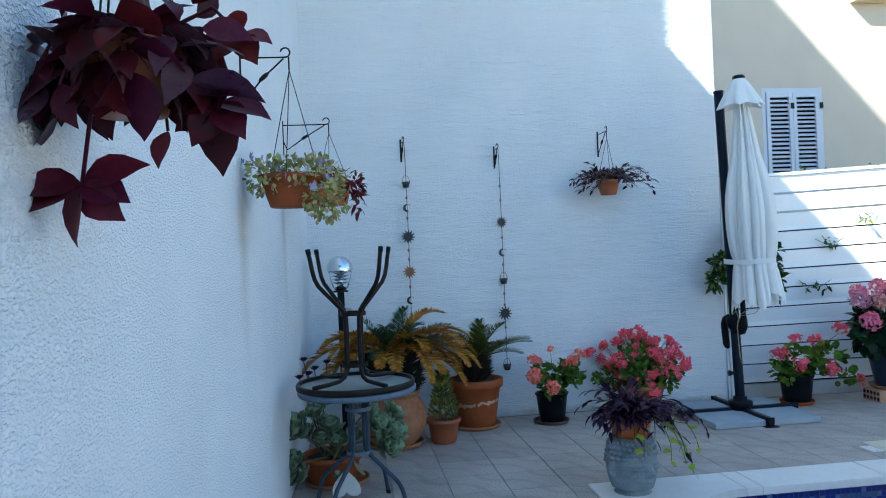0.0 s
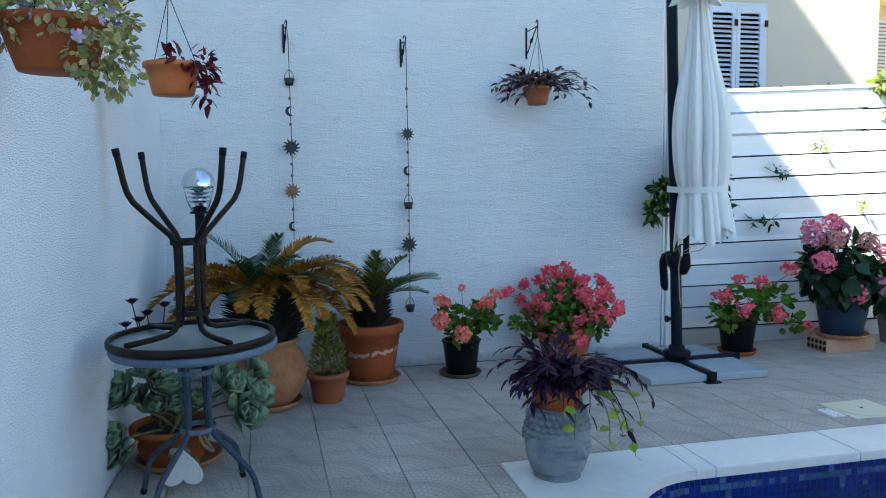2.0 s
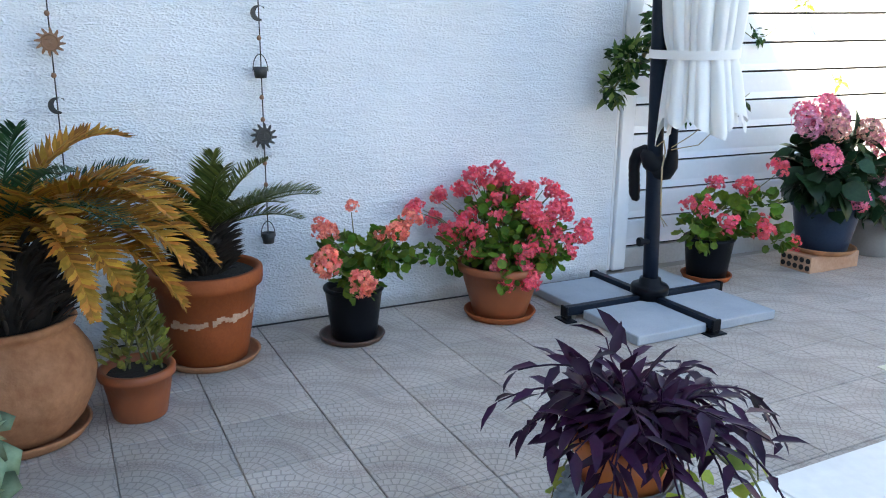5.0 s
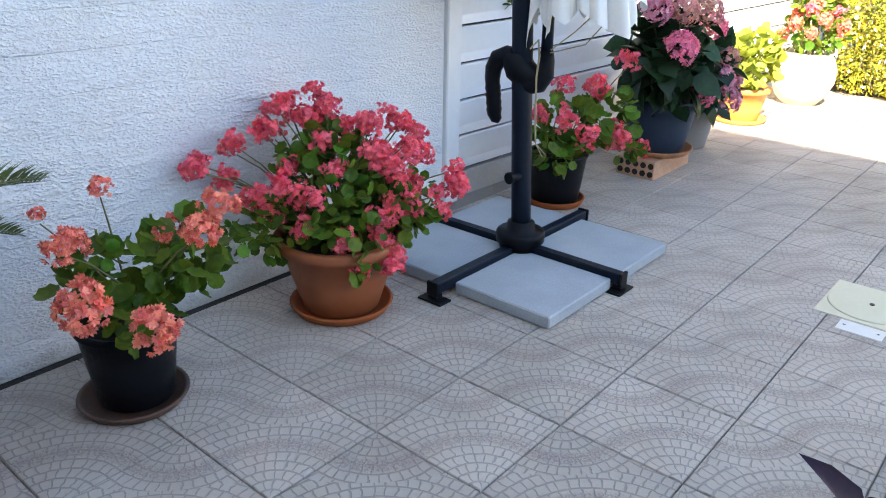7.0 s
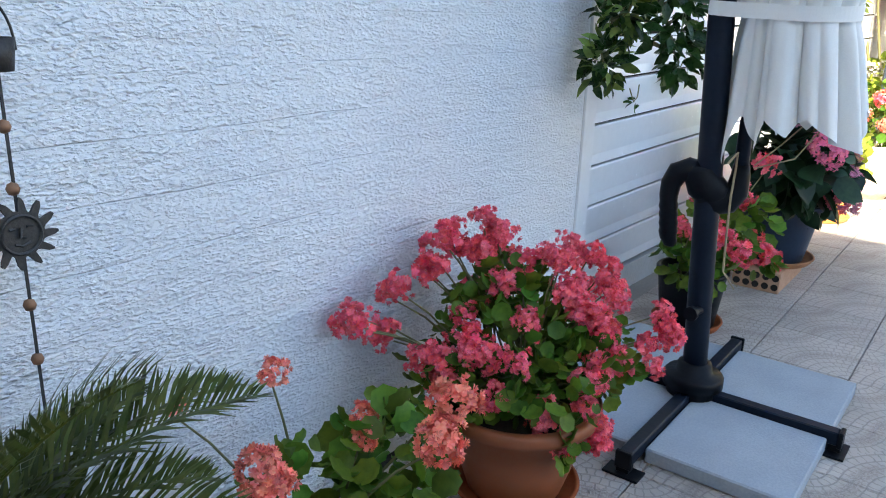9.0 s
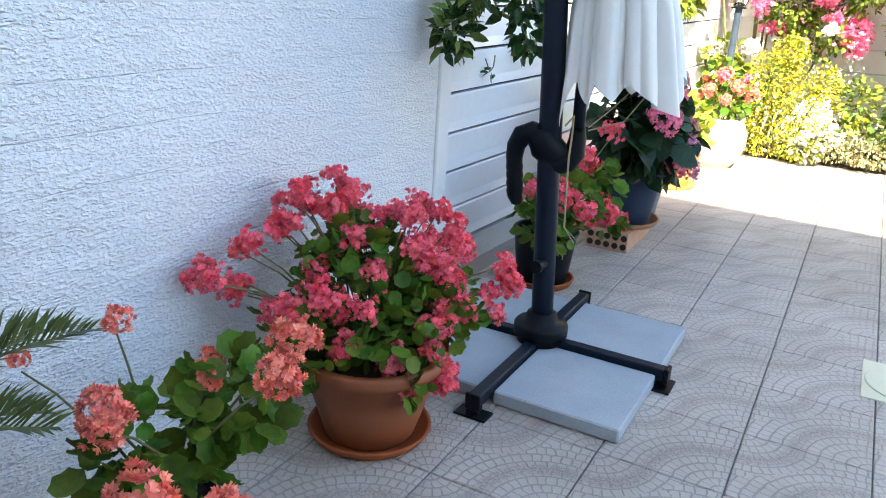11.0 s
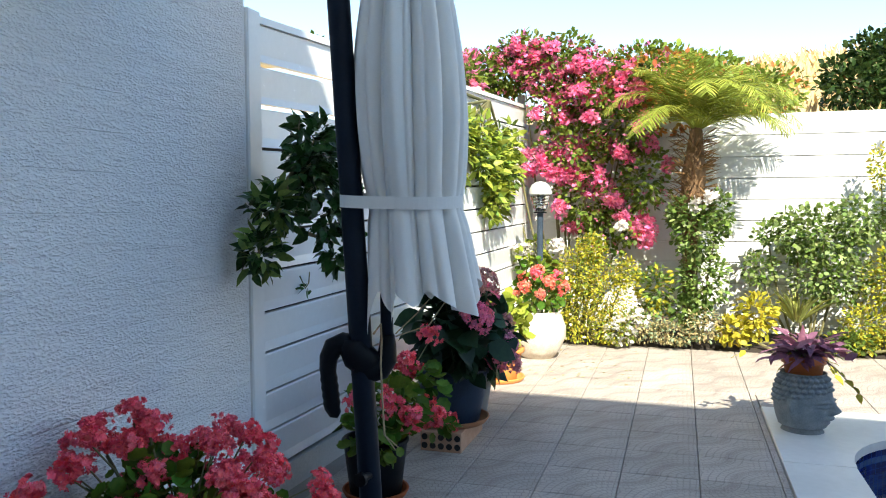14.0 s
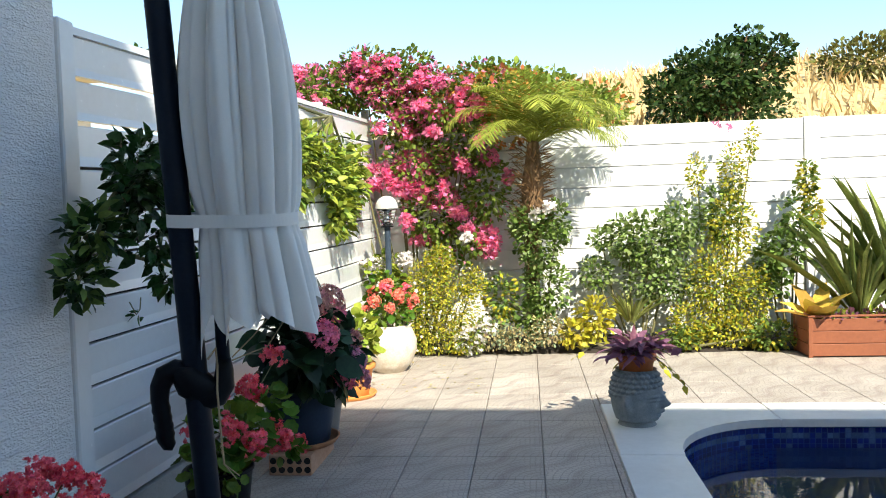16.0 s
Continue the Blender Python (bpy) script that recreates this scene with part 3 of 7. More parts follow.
def grass_tufts():
    n = 9000
    x = 11 + 34 * RNG.random(n) ** 1.3
    y = -16 + 26 * RNG.random(n)
    P = np.array([(a, b, hill(a, b)) for a, b in zip(x, y)])
    D = np.array([0.1, 0.1, 1.0]) + 0.5 * randn(n)
    ob = part_np("dry_grass", scatter(BLADE, P, D, randn(n), 0.45 + 0.4 * RNG.random(n), 0.09), DRY_GRASS)
    tagged(ob, "tufts of tall dry grass on the hillside", "grass", kind="stuff")


grass_tufts()


def wild_tree(at, blobs, n, size, label, material=None):
    t = thing("tree", at, label, "tree", "hillside trees")
    s = Shape()
    for c, r in blobs:
        s.tube([at, (at[0] * 0.5 + c[0] * 0.5, at[1] * 0.6 + c[1] * 0.4, at[2] * 0.4 + c[2] * 0.6), c], [0.12, 0.08, 0.03], 7)
    part("trunk", s, BARK, t)
    part_np("crown", foliage(OVAL, blobs, n, size, size * 0.6, 0.2, 0.35), material or TREE_LEAF, t, "dense dark green crown")
    return t


wild_tree((22, 1.5, hill(22, 1.5)), [((22, 1.9, 4.6), (1.2, 1.2, 0.85)), ((22.4, 0.9, 4.8), (1.2, 1.1, 0.85)), ((21.8, 2.9, 4.1), (1.0, 0.9, 0.65)), ((22, 1.6, 3.8), (1.4, 1.7, 0.7)), ((22.3, 1.5, 5.3), (0.7, 0.9, 0.5)), ((22, 2.6, 5.0), (0.5, 0.5, 0.45)), ((22, 0.3, 5.3), (0.5, 0.5, 0.4)), ((22, 3.3, 4.5), (0.4, 0.4, 0.4)), ((22, 1.0, 5.75), (0.35, 0.4, 0.3))], 6400, 0.16, "dark green carob tree on the dry hillside")
wild_tree((17, 6.9, hill(17, 6.9)), [((17, 7.3, 3.75), (1.0, 1.0, 0.7)), ((17, 6.4, 3.6), (0.9, 0.9, 0.65)), ((17.4, 8.1, 3.4), (0.9, 1.0, 0.7)), ((17, 5.5, 3.2), (0.8, 0.8, 0.6))], 4600, 0.14, "olive green bushy tree behind the garden wall", SHRUB_LEAF)
wild_tree((30, -5.5, hill(30, -5.5)), [((30, -5.5, 6.2), (1.4, 2.2, 1.0)), ((31, -8.2, 6.2), (1.2, 1.6, 0.9))], 3600, 0.2, "low dry brown scrub bush on the hillside", CYCAD_OLIVE)

# ---------------------------------------------------------------- patio, pool and walls
PX0, PX1, PY0, PY1 = 2.0, 5.82, 2.4, 6.05
CX0, CX1, CY0, CY1 = 1.607, 6.205, 2.0, 6.365


def build_floor():
    s = Shape()
    for lo, hi in (((-1.2, -6), (CX0, 8.49)), ((CX0, CY1), (8.9, 8.75)), ((CX1, -6), (8.9, CY1)), ((CX0, -6), (CX1, CY0))):
        s.box((lo[0], lo[1], -0.25), (hi[0], hi[1], -0.013), 0)
    return tagged(part("floor", s, MORTAR), "patio of grey-beige concrete tiles pressed with fan-shaped setts", "patio floor", kind="structure")


floor = build_floor()
part("joint_soil", Shape().box((-0.16, 8.450, -0.013), (3.66, 8.489, -0.006), 0), SOIL, floor, "dark dirt along the foot of the wall")


def build_pool():
    pool = thing("pool", (4, 4.2, -1.4), "swimming pool lined with dark blue mosaic, water still", "swimming pool", kind="structure")

    def rim(off, k=10):
        pts = []
        for cx, cy, r, a0 in ((PX1, PY1, 0.72, 0), (PX0, PY1, 0.48, 90), (PX0, PY0, 0.48, 180), (PX1, PY0, 0.72, 270)):
            sx, sy = (1 if cx == PX1 else -1), (1 if cy == PY1 else -1)
            for i in range(k + 1):
                a = radians(a0 + 90 * i / k)
                pts.append((cx - sx * r + (r + off) * math.cos(a), cy - sy * r + (r + off) * math.sin(a)))
        return pts

    inner, n = rim(0), len(rim(0))
    s = Shape()
    vs = [(x, y, -0.03) for x, y in inner] + [(x, y, -1.4) for x, y in inner]
    s.add(vs, [(k, (k + 1) % n, n + (k + 1) % n, n + k) for k in range(n)] + [tuple(range(n, 2 * n))])
    part("basin", s, MOSAIC, pool)
    w = part("water", Shape().add([(x, y, -0.165) for x, y in rim(-0.002)], [tuple(range(n))]), WATER, pool, "still dark blue water with reflections")
    w.visible_shadow = False
    # mosaic band at the water line
    band = (Shape(), Shape())
    line = rim(-0.004, 26)
    P = [Vector((x, y, 0)) for x, y in line] + [Vector((*line[0], 0))]
    for row, zt in enumerate((-0.045, -0.078, -0.111, -0.144)):
        for a, b in zip(P, P[1:]):
            L = (b - a).length
            m = max(1, round(L / 0.034))
            for i in range(m):
                q, r = a.lerp(b, (i + 0.07) / m), a.lerp(b, (i + 0.93) / m)
                s = band[1 if row == 1 and RNG.random() < 0.8 or RNG.random() < 0.10 else 0]
                s.add([(q.x, q.y, zt), (r.x, r.y, zt), (r.x, r.y, zt - 0.030), (q.x, q.y, zt - 0.030)], [(0, 1, 2, 3)])
    part("mosaic_band", band[0], BAND_A, pool)["kind"] = "stuff"
    part("mosaic_band", band[1], BAND_B, pool, "grey-blue mosaic squares")["kind"] = "stuff"

    # coping: straight slabs and rounded corner slabs
    def slab(outline):
        s = Shape()
        n = len(outline)
        c = (sum(p[0] for p in outline) / n, sum(p[1] for p in outline) / n)
        ins = [(x + (c[0] - x) * 0.012, y + (c[1] - y) * 0.012) for x, y in outline]
        vs = [(x, y, -0.035) for x, y in outline] + [(x, y, 0.004) for x, y in outline] + [(x, y, 0.013) for x, y in ins]
        fs = [tuple(range(n))[::-1], tuple(range(2 * n, 3 * n))]
        for o in (0, n):
            fs += [(o + k, o + (k + 1) % n, o + n + (k + 1) % n, o + n + k) for k in range(n)]
        part("coping_slab", s.add(vs, fs), MARBLE, pool, "white marble coping slab")

    g = 0.003

    def corner(cx, cy, r, ox, oy, a0):
        sx, sy = (1 if ox > cx else -1), (1 if oy > cy else -1)
        ccx, ccy = cx - sx * r, cy - sy * r
        arc = [(ccx + (r - 0.02) * math.cos(radians(a0 + 90 * i / 12)), ccy + (r - 0.02) * math.sin(radians(a0 + 90 * i / 12))) for i in range(13)]
        if a0 in (0, 180):
            out = arc + [(ccx + sx * 0 + (g if a0 else g), oy), (ox, oy), (ox, ccy + g)] if a0 == 0 else arc + [(ccx, oy), (ox, oy), (ox, ccy)]
        else:
            out = arc + [(ox, ccy), (ox, oy), (ccx, oy)]
        slab(out)

    corner(PX1, PY1, 0.72, CX1, CY1, 0)
    corner(PX0, PY1, 0.48, CX0, CY1, 90)
    corner(PX0, PY0, 0.48, CX0, CY0, 180)
    corner(PX1, PY0, 0.72, CX1, CY0, 270)
    for y0, y1 in ((PY1 - 0.02, CY1), (CY0, PY0 + 0.02)):
        e = [PX0 + 0.48, 2.585, 3.40, 4.25, PX1 - 0.72]
        for a, b in zip(e, e[1:]):
            slab([(a + g, y0), (b - g, y0), (b - g, y1), (a + g, y1)])
    for x0, x1, r in ((CX0, PX0 + 0.02, 0.48), (PX1 - 0.02, CX1, 0.72)):
        e = np.linspace(PY0 + r, PY1 - r, 4)
        for a, b in zip(e, e[1:]):
            slab([(x0, a + g), (x1, a + g), (x1, b - g), (x0, b - g)])


build_pool()


def wall_x(y):
    return -0.15 - 0.041 * (8.49 - y)


def build_walls():
    s = Shape()
    n, h = 24, 7.05
    ys = [-6 + (8.49 + 6) * i / n for i in range(n + 1)]
    vs = [p for y in ys for p in ((wall_x(y), y, -0.2), (wall_x(y), y, h), (wall_x(y) - 0.3, y, h), (wall_x(y) - 0.3, y, -0.2))]
    fs = [(4 * i + k, 4 * i + (k + 1) % 4, 4 * i + 4 + (k + 1) % 4, 4 * i + 4 + k) for i in range(n) for k in range(4)]
    fs += [(0, 1, 2, 3), (4 * n + 3, 4 * n + 2, 4 * n + 1, 4 * n)]
    tagged(part("wall_left", s.add(vs, fs), WALL_LEFT), "white textured stucco house wall with faint brown runs", "wall", kind="structure")
    s = Shape().box((-0.45, 8.49, -0.25), (3.66, 8.74, 4.6), 0.012)
    tagged(part("wall_north", s, WALL), "white painted rough stucco wall with level board marks", "wall", kind="structure")
    s = Shape().box((-1.2, -6.3, -0.25), (8.9, -6.0, 2.6), 0.01)
    tagged(part("wall_south", s, WALL_LEFT), "plain white stucco garden wall", "wall", kind="structure")
    # unseen tall block, added only to shade the neighbouring gable
    s = Shape().box((-8, 6.6, -0.25), (-0.56, 15, 12.1), 0)
    tagged(part("house_block", s, HOUSE), "unseen block added to shade the neighbouring gable", "house", kind="structure")


build_walls()

FENCE0, FENCE1 = Vector((3.70, 8.60, 0)), Vector((8.88, 8.38, 0))


def fence_at(x):
    f = (x - FENCE0.x) / (FENCE1.x - FENCE0.x)
    return FENCE0.y + f * (FENCE1.y - FENCE0.y), 1 + 0.105 * f


def build_fence():
    fence = thing("fence", (3.7, 8.6, 0), "white slatted metal fence on a low cement plinth", "fence", kind="structure")
    edges = [0.117 + 0.1763 * k for k in range(12)]
    cuts = [3.80, 5.62, 7.30, 8.86]
    for a, b in zip(cuts, cuts[1:]):
        for k, (z0, z1) in enumerate(zip(edges, edges[1:])):
            s = Shape()
            gap = 0.020 if k >= 9 and a < 4 else 0.013
            vs = []
            for x in (a + 0.004, b - 0.004):
                y, m = fence_at(x)
                for dy, z in ((0, z0 + gap), (0.006, z0 + 0.3 * (z1 - z0)), (0.0, z1 - 0.006), (0.006, z1), (0.03, z1), (0.03, z0 + gap)):
                    vs.append((x, y + dy, z * m))
            s.add(vs, [(i, (i + 1) % 6, 6 + (i + 1) % 6, 6 + i) for i in range(6)] + [(5, 4, 3, 2, 1, 0), (6, 7, 8, 9, 10, 11)])
            part("slat", s, ALU_WHITE, fence)
    # black sheet added behind the slats for the shade in their gaps
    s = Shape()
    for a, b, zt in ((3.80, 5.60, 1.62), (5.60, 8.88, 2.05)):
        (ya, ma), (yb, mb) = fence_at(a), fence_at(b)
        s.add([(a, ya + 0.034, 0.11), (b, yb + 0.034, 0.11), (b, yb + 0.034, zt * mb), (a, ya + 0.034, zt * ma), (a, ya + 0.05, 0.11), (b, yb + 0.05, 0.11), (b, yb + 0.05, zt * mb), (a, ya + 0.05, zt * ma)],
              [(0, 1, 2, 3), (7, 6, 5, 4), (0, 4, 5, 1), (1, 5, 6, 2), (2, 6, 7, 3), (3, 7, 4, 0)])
    part("backing", s, BLACK_PLASTIC, fence, "dark sheet standing in for shade between the slats")
    for x, w, z in ((3.715, 0.10, 2.085), (5.60, 0.05, 2.07), (7.28, 0.05, 2.13), (8.86, 0.06, 2.20)):
        y, m = fence_at(x)
        y0 = 8.515 if x < 4 else y + 0.034
        part("post", Shape().box((x, y0, 0.0), (x + w, y0 + 0.08, z * (m if x > 4 else 1)), 0.006), ALU_WHITE, fence)
    part("inner_post", Shape().box((3.69, 8.535, 0.0), (3.712, 8.60, 2.075), 0.004), ALU_WHITE, fence)
    s = Shape()
    vs = []
    for x in (3.80, 8.9):
        y, m = fence_at(x)
        vs += [(x, y - 0.012, 2.058 * m), (x, y + 0.06, 2.058 * m), (x, y + 0.06, 2.088 * m), (x, y - 0.012, 2.088 * m)]
    part("cap_rail", s.add(vs, [(0, 1, 5, 4), (1, 2, 6, 5), (2, 3, 7, 6), (3, 0, 4, 7), (3, 2, 1, 0), (4, 5, 6, 7)]), ALU_WHITE, fence)
    s = Shape()
    s.prism([(3.665, 8.592), (8.9, 8.37), (8.9, 8.75), (3.665, 8.75)], -0.2, 0.113)
    part("plinth", s, PLINTH, fence, "grey cement plinth")


build_fence()


def build_far_fence():
    f = thing("garden_wall", (8.9, 4, 0), "white board-lined garden wall in full sun", "garden wall", kind="structure")
    pitch, top = 0.203, 2.15
    for a, b in ((8.34, 4.12), (3.96, 0.4), (0.36, -3.0), (-3.04, -6.0)):
        for k in range(11):
            z1 = top - pitch * k
            s = Shape().box((8.9, b, max(z1 - pitch + 0.007, -0.1)), (8.945, a, z1), 0.003)
            part("board", s, FAR_WHITE, f)
    for y in (4.04, 0.38, -3.02):
        part("post", Shape().box((8.885, y - 0.075, -0.1), (8.96, y + 0.075, top + 0.012), 0.006), FAR_WHITE, f)
    part("backing", Shape().box((8.95, -6.2, -0.25), (9.08, 8.55, top - 0.02), 0), FAR_WHITE, f)


build_far_fence()


def build_bed():
    s = Shape()
    n = 40
    vs = []
    for i in range(n + 1):
        y = 8.33 - (8.33 - 2.0) * i / n
        e = 8.15 + 0.10 * noise.noise(Vector((y * 2, 0, 0)))
        vs += [(e, y, -0.012), (e + 0.06, y, 0.035 + 0.02 * noise.noise(Vector((y * 4, 3, 0)))), (8.899, y, 0.06)]
    s.add(vs, [(3 * i + k, 3 * i + 3 + k, 3 * i + 4 + k, 3 * i + 1 + k) for i in range(n) for k in range(2)])
    tagged(part("flower_bed", s, SOIL, smooth=True), "strip of dark garden soil along the wall", "flower bed", kind="structure")


build_bed()


def build_house():
    h = thing("neighbour_house", (6, 11.6, 0), "cream rendered neighbouring house with pale blue shutters", "house")
    s = Shape()
    for lo, hi in (((1.0, -0.25), (5.93, 7.5)), ((6.83, -0.25), (8.50, 7.5)), ((5.93, -0.25), (6.83, 2.05)), ((5.93, 3.55), (6.83, 7.5))):
        s.box((lo[0], 11.6, lo[1]), (hi[0], 11.85, hi[1]), 0)
    part("wall", s, HOUSE, h)
    part("side_wall", Shape().box((8.25, 11.85, -0.25), (8.5, 16, 7.5), 0), HOUSE, h)
    win = part("window", Shape().box((5.93, 11.60, 2.05), (5.985, 11.70, 3.55)).box((6.775, 11.60, 2.05), (6.83, 11.70, 3.55)).box((5.985, 11.60, 3.49), (6.775, 11.70, 3.55)).box((5.985, 11.60, 2.05), (6.775, 11.70, 2.10)), SHUTTER, h, "pale blue window frame")
    for x0, x1 in ((5.99, 6.378), (6.382, 6.77)):
        s = Shape().box((x0, 11.585, 2.1), (x0 + 0.055, 11.625, 3.49)).box((x1 - 0.055, 11.585, 2.1), (x1, 11.625, 3.49))
        s.box((x0 + 0.055, 11.585, 3.42), (x1 - 0.055, 11.625, 3.49)).box((x0 + 0.055, 11.585, 2.1), (x1 - 0.055, 11.625, 2.17))
        sh = part("shutter", s, SHUTTER, h)
        for k in range(21):
            z = 2.19 + k * 0.0592
            m = Matrix.Translation(((x0 + x1) / 2, 11.605, z)) @ Matrix.Rotation(radians(38), 4, "X")
            slat = Shape().box((-(x1 - x0) / 2 + 0.056, -0.028, -0.004), ((x1 - x0) / 2 - 0.056, 0.028, 0.004), 0.001, m)
            part("slat", slat, SHUTTER, sh)
    part("back_panel", Shape().box((5.985, 11.66, 2.10), (6.775, 11.68, 3.49)), BLACK_PLASTIC, h)
    for x in (6.36, 6.79):
        for z in (2.32, 3.3):
            part("hinge", Shape().box((x - 0.015, 11.565, z - 0.04), (x + 0.03, 11.584, z + 0.04)), BLACK_IRON, h)
    bal = part("balcony_rail", Shape().box((7.3, 11.45, 4.72), (9.2, 11.75, 4.80)).box((7.3, 11.5, 5.5), (9.2, 11.7, 5.6)), HOUSE, h)
    for k in range(12):
        x = 7.4 + 0.155 * k
        part("baluster", Shape().lathe([(0.045, 4.8), (0.045, 4.86), (0.03, 4.9), (0.06, 5.05), (0.055, 5.15), (0.03, 5.32), (0.05, 5.45), (0.05, 5.5)], 12, (x, 11.6, 0)), HOUSE, bal, smooth=True)


build_house()


def build_second_house():
    h = thing("neighbour_house", (16, 19, 0), "cream house further off with a deep eave and grey shutter", "house")
    part("wall", Shape().box((14.9, 19.2, -0.25), (22, 19.5, 5.5), 0), HOUSE, h)
    part("eave", Shape().box((13.9, 18.0, 5.46), (22, 19.6, 5.95)), HOUSE, h)
    sh = part("shutter", Shape().box((14.2, 18.0, 2.9), (14.26, 18.05, 4.9)).box((14.56, 18.0, 2.9), (14.62, 18.05, 4.9)).box((14.26, 18.03, 2.9), (14.56, 18.06, 4.9)), GREY_POT, h, "grey louvred shutter")
    for k in range(24):
        part("slat", Shape().box((14.26, 18.005, 2.93 + 0.081 * k), (14.56, 18.028, 2.985 + 0.081 * k)), GREY_POT, sh)


build_second_house()


def build_tiles():
    P = 0.362
    x0, y0 = TILE_X, TILE_Y

    def shape(w, d):
        b, t = 0.0025, 0.0
        o = [(-w, -d), (w, -d), (w, d), (-w, d)]
        i = [(-w + b, -d + b), (w - b, -d + b), (w - b, d - b), (-w + b, d - b)]
        vs = [(x, y, -0.013) for x, y in o] + [(x, y, t - 0.003) for x, y in o] + [(x, y, t) for x, y in i]
        return vs, [(8, 9, 10, 11)] + [(a + k, a + (k + 1) % 4, a + 4 + (k + 1) % 4, a + 4 + k) for a in (0, 4) for k in range(4)]

    cache, rest = {}, Shape()
    for i in range(-9, 19):
        for j in range(-34, 6):
            xa, xb = x0 + P * i + 0.0015, x0 + P * (i + 1) - 0.0015
            ya, yb = y0 + P * j + 0.0015, y0 + P * (j + 1) - 0.0015
            yb, xb = min(yb, 8.448), min(xb, 8.898)
            xa = max(xa, wall_x((ya + yb) / 2) + 0.012)
            cells = [(xa, xb, ya, yb)]
            if xa < CX1 and xb > CX0 and ya < CY1 and yb > CY0:
                cells = []
                if yb > CY1:
                    cells.append((xa, xb, CY1 + 0.003, yb))
                lo, hi = max(ya, CY0), min(yb, CY1 - 0.003)
                if xa < CX0:
                    cells.append((xa, CX0 - 0.003, lo, hi))
                if xb > CX1:
                    cells.append((CX1 + 0.003, xb, lo, hi))
                if ya < CY0:
                    cells.append((xa, xb, ya, CY0 - 0.003))
            for a, b, c, d in cells:
                if b - a < 0.02 or d - c < 0.02:
                    continue
                w, h = round((b - a) / 2, 3), round((d - c) / 2, 3)
                near = (c > 6.2 and a < 7.0) or (c > 3.9 and b < 1.7)
                if near:
                    if (w, h) not in cache:
                        me = bpy.data.meshes.new("tile")
                        me.from_pydata(shape(w, h)[0], [], shape(w, h)[1])
                        me.materials.append(TILE)
                        cache[(w, h)] = me
                    ob = new("tile", cache[(w, h)])
                    ob.parent = floor
                    ob.location = ((a + b) / 2, (c + d) / 2, 0.0012 * noise.noise(Vector((i * 1.7, j * 2.3, 0))))
                else:
                    vs, fs = shape(w, h)
                    rest.add([(x + (a + b) / 2, y + (c + d) / 2, z) for x, y, z in vs], fs)
    ob = part("paving", rest, TILE, floor)
    ob["kind"] = "stuff"



# ---------------------------------------------------------------- pots and potted plants


def pot_profile(r0, r1, h, rim=0.035, lip=0.012, wall=0.012):
    """Tapered pot with a thick rim, open at the top."""
    s = (r1 - r0) / h
    return [(0.0, 0.0), (r0 * 0.96, 0.0), (r0, 0.006), (r0 + s * (h - rim) * 0.5, (h - rim) * 0.5), (r0 + s * (h - rim), h - rim), (r1 + lip * 0.7, h - rim + 0.003), (r1 + lip, h - rim * 0.6), (r1 + lip, h - 0.006),
            (r1 + lip - 0.006, h), (r1 - wall, h), (r1 - wall - 0.004, h - 0.01), (r1 - wall - 0.02, h - 0.05)]


def pot_on(t, r0, r1, h, material, z=0.0, rim=0.035, lip=0.012, label="", name="pot", n=40):
    x, y, z0 = t.location
    p = part(name, Shape().lathe(pot_profile(r0, r1, h, rim, lip), n, (x, y, z0 + z)), material, t, label, smooth=True)
    soil = Shape()
    k = 20
    vs = [(x, y, z0 + z + h - 0.022)] + [(x + (r1 - 0.014) * math.cos(2 * math.pi * i / k), y + (r1 - 0.014) * math.sin(2 * math.pi * i / k), z0 + z + h - 0.03 + 0.006 * RNG.random()) for i in range(k)]
    part("soil", soil.add(vs, [(0, 1 + i, 1 + (i + 1) % k) for i in range(k)]), SOIL, t)
    return p


def saucer(at, r, material, label, h=0.035):
    s = Shape().lathe([(0, 0), (r * 0.86, 0), (r * 0.9, 0.004), (r, h - 0.004), (r - 0.002, h), (r - 0.010, h), (r - 0.014, h - 0.004), (r * 0.86, 0.012), (0, 0.011)], 44, at)
    ob = part("plant_saucer", s, material, smooth=True)
    return tagged(ob, label, "saucer", "saucers under pots")


def umbel(material, n=30, r=0.047, size=0.026, kind=FLORET5, flat=0.75, seed=0, loose=0.0):
    """A flower head: florets facing out over a dome; loose lets some stand out and others sink in."""
    g = np.random.default_rng(seed)
    d = unit(g.normal(size=(n, 3)) + np.array([0, 0, 0.55]))
    d[:, 2] = np.maximum(d[:, 2], -0.6)
    lump = 1 + loose * 0.5 * np.sin(3.1 * np.arctan2(d[:, 1], d[:, 0]) + seed)[:, None]
    P = d * r * lump * (0.8 - 0.35 * loose + (0.25 + 0.7 * loose) * g.random((n, 1))) * np.array([1, 1, flat])
    N = unit(d + (0.35 + 0.35 * loose) * g.normal(size=(n, 3)))
    T = np.cross(N, g.normal(size=(n, 3)))
    V, F = scatter(kind, P, T, N, size * (0.8 + 0.4 * g.random(n)), size, size)
    return mesh_np("flower_head", (V, F), material)


PINK_HEADS = [umbel(PINK, 40 + 5 * k, 0.046, 0.027, RUFFLED, 0.8, k, 0.5) for k in range(5)]
CORAL_HEADS = [umbel(CORAL, 62, 0.05, 0.029, RUFFLED, 0.95, k + 5, 0.2) for k in range(3)]
HYD_HEADS = [umbel(m, 170, 0.088, 0.029, FLORET4, 0.85, k + 9) for k, m in enumerate((HYDRANGEA_PINK, HYDRANGEA_OLD, HYDRANGEA_MAUVE, HYDRANGEA_DUSTY))]


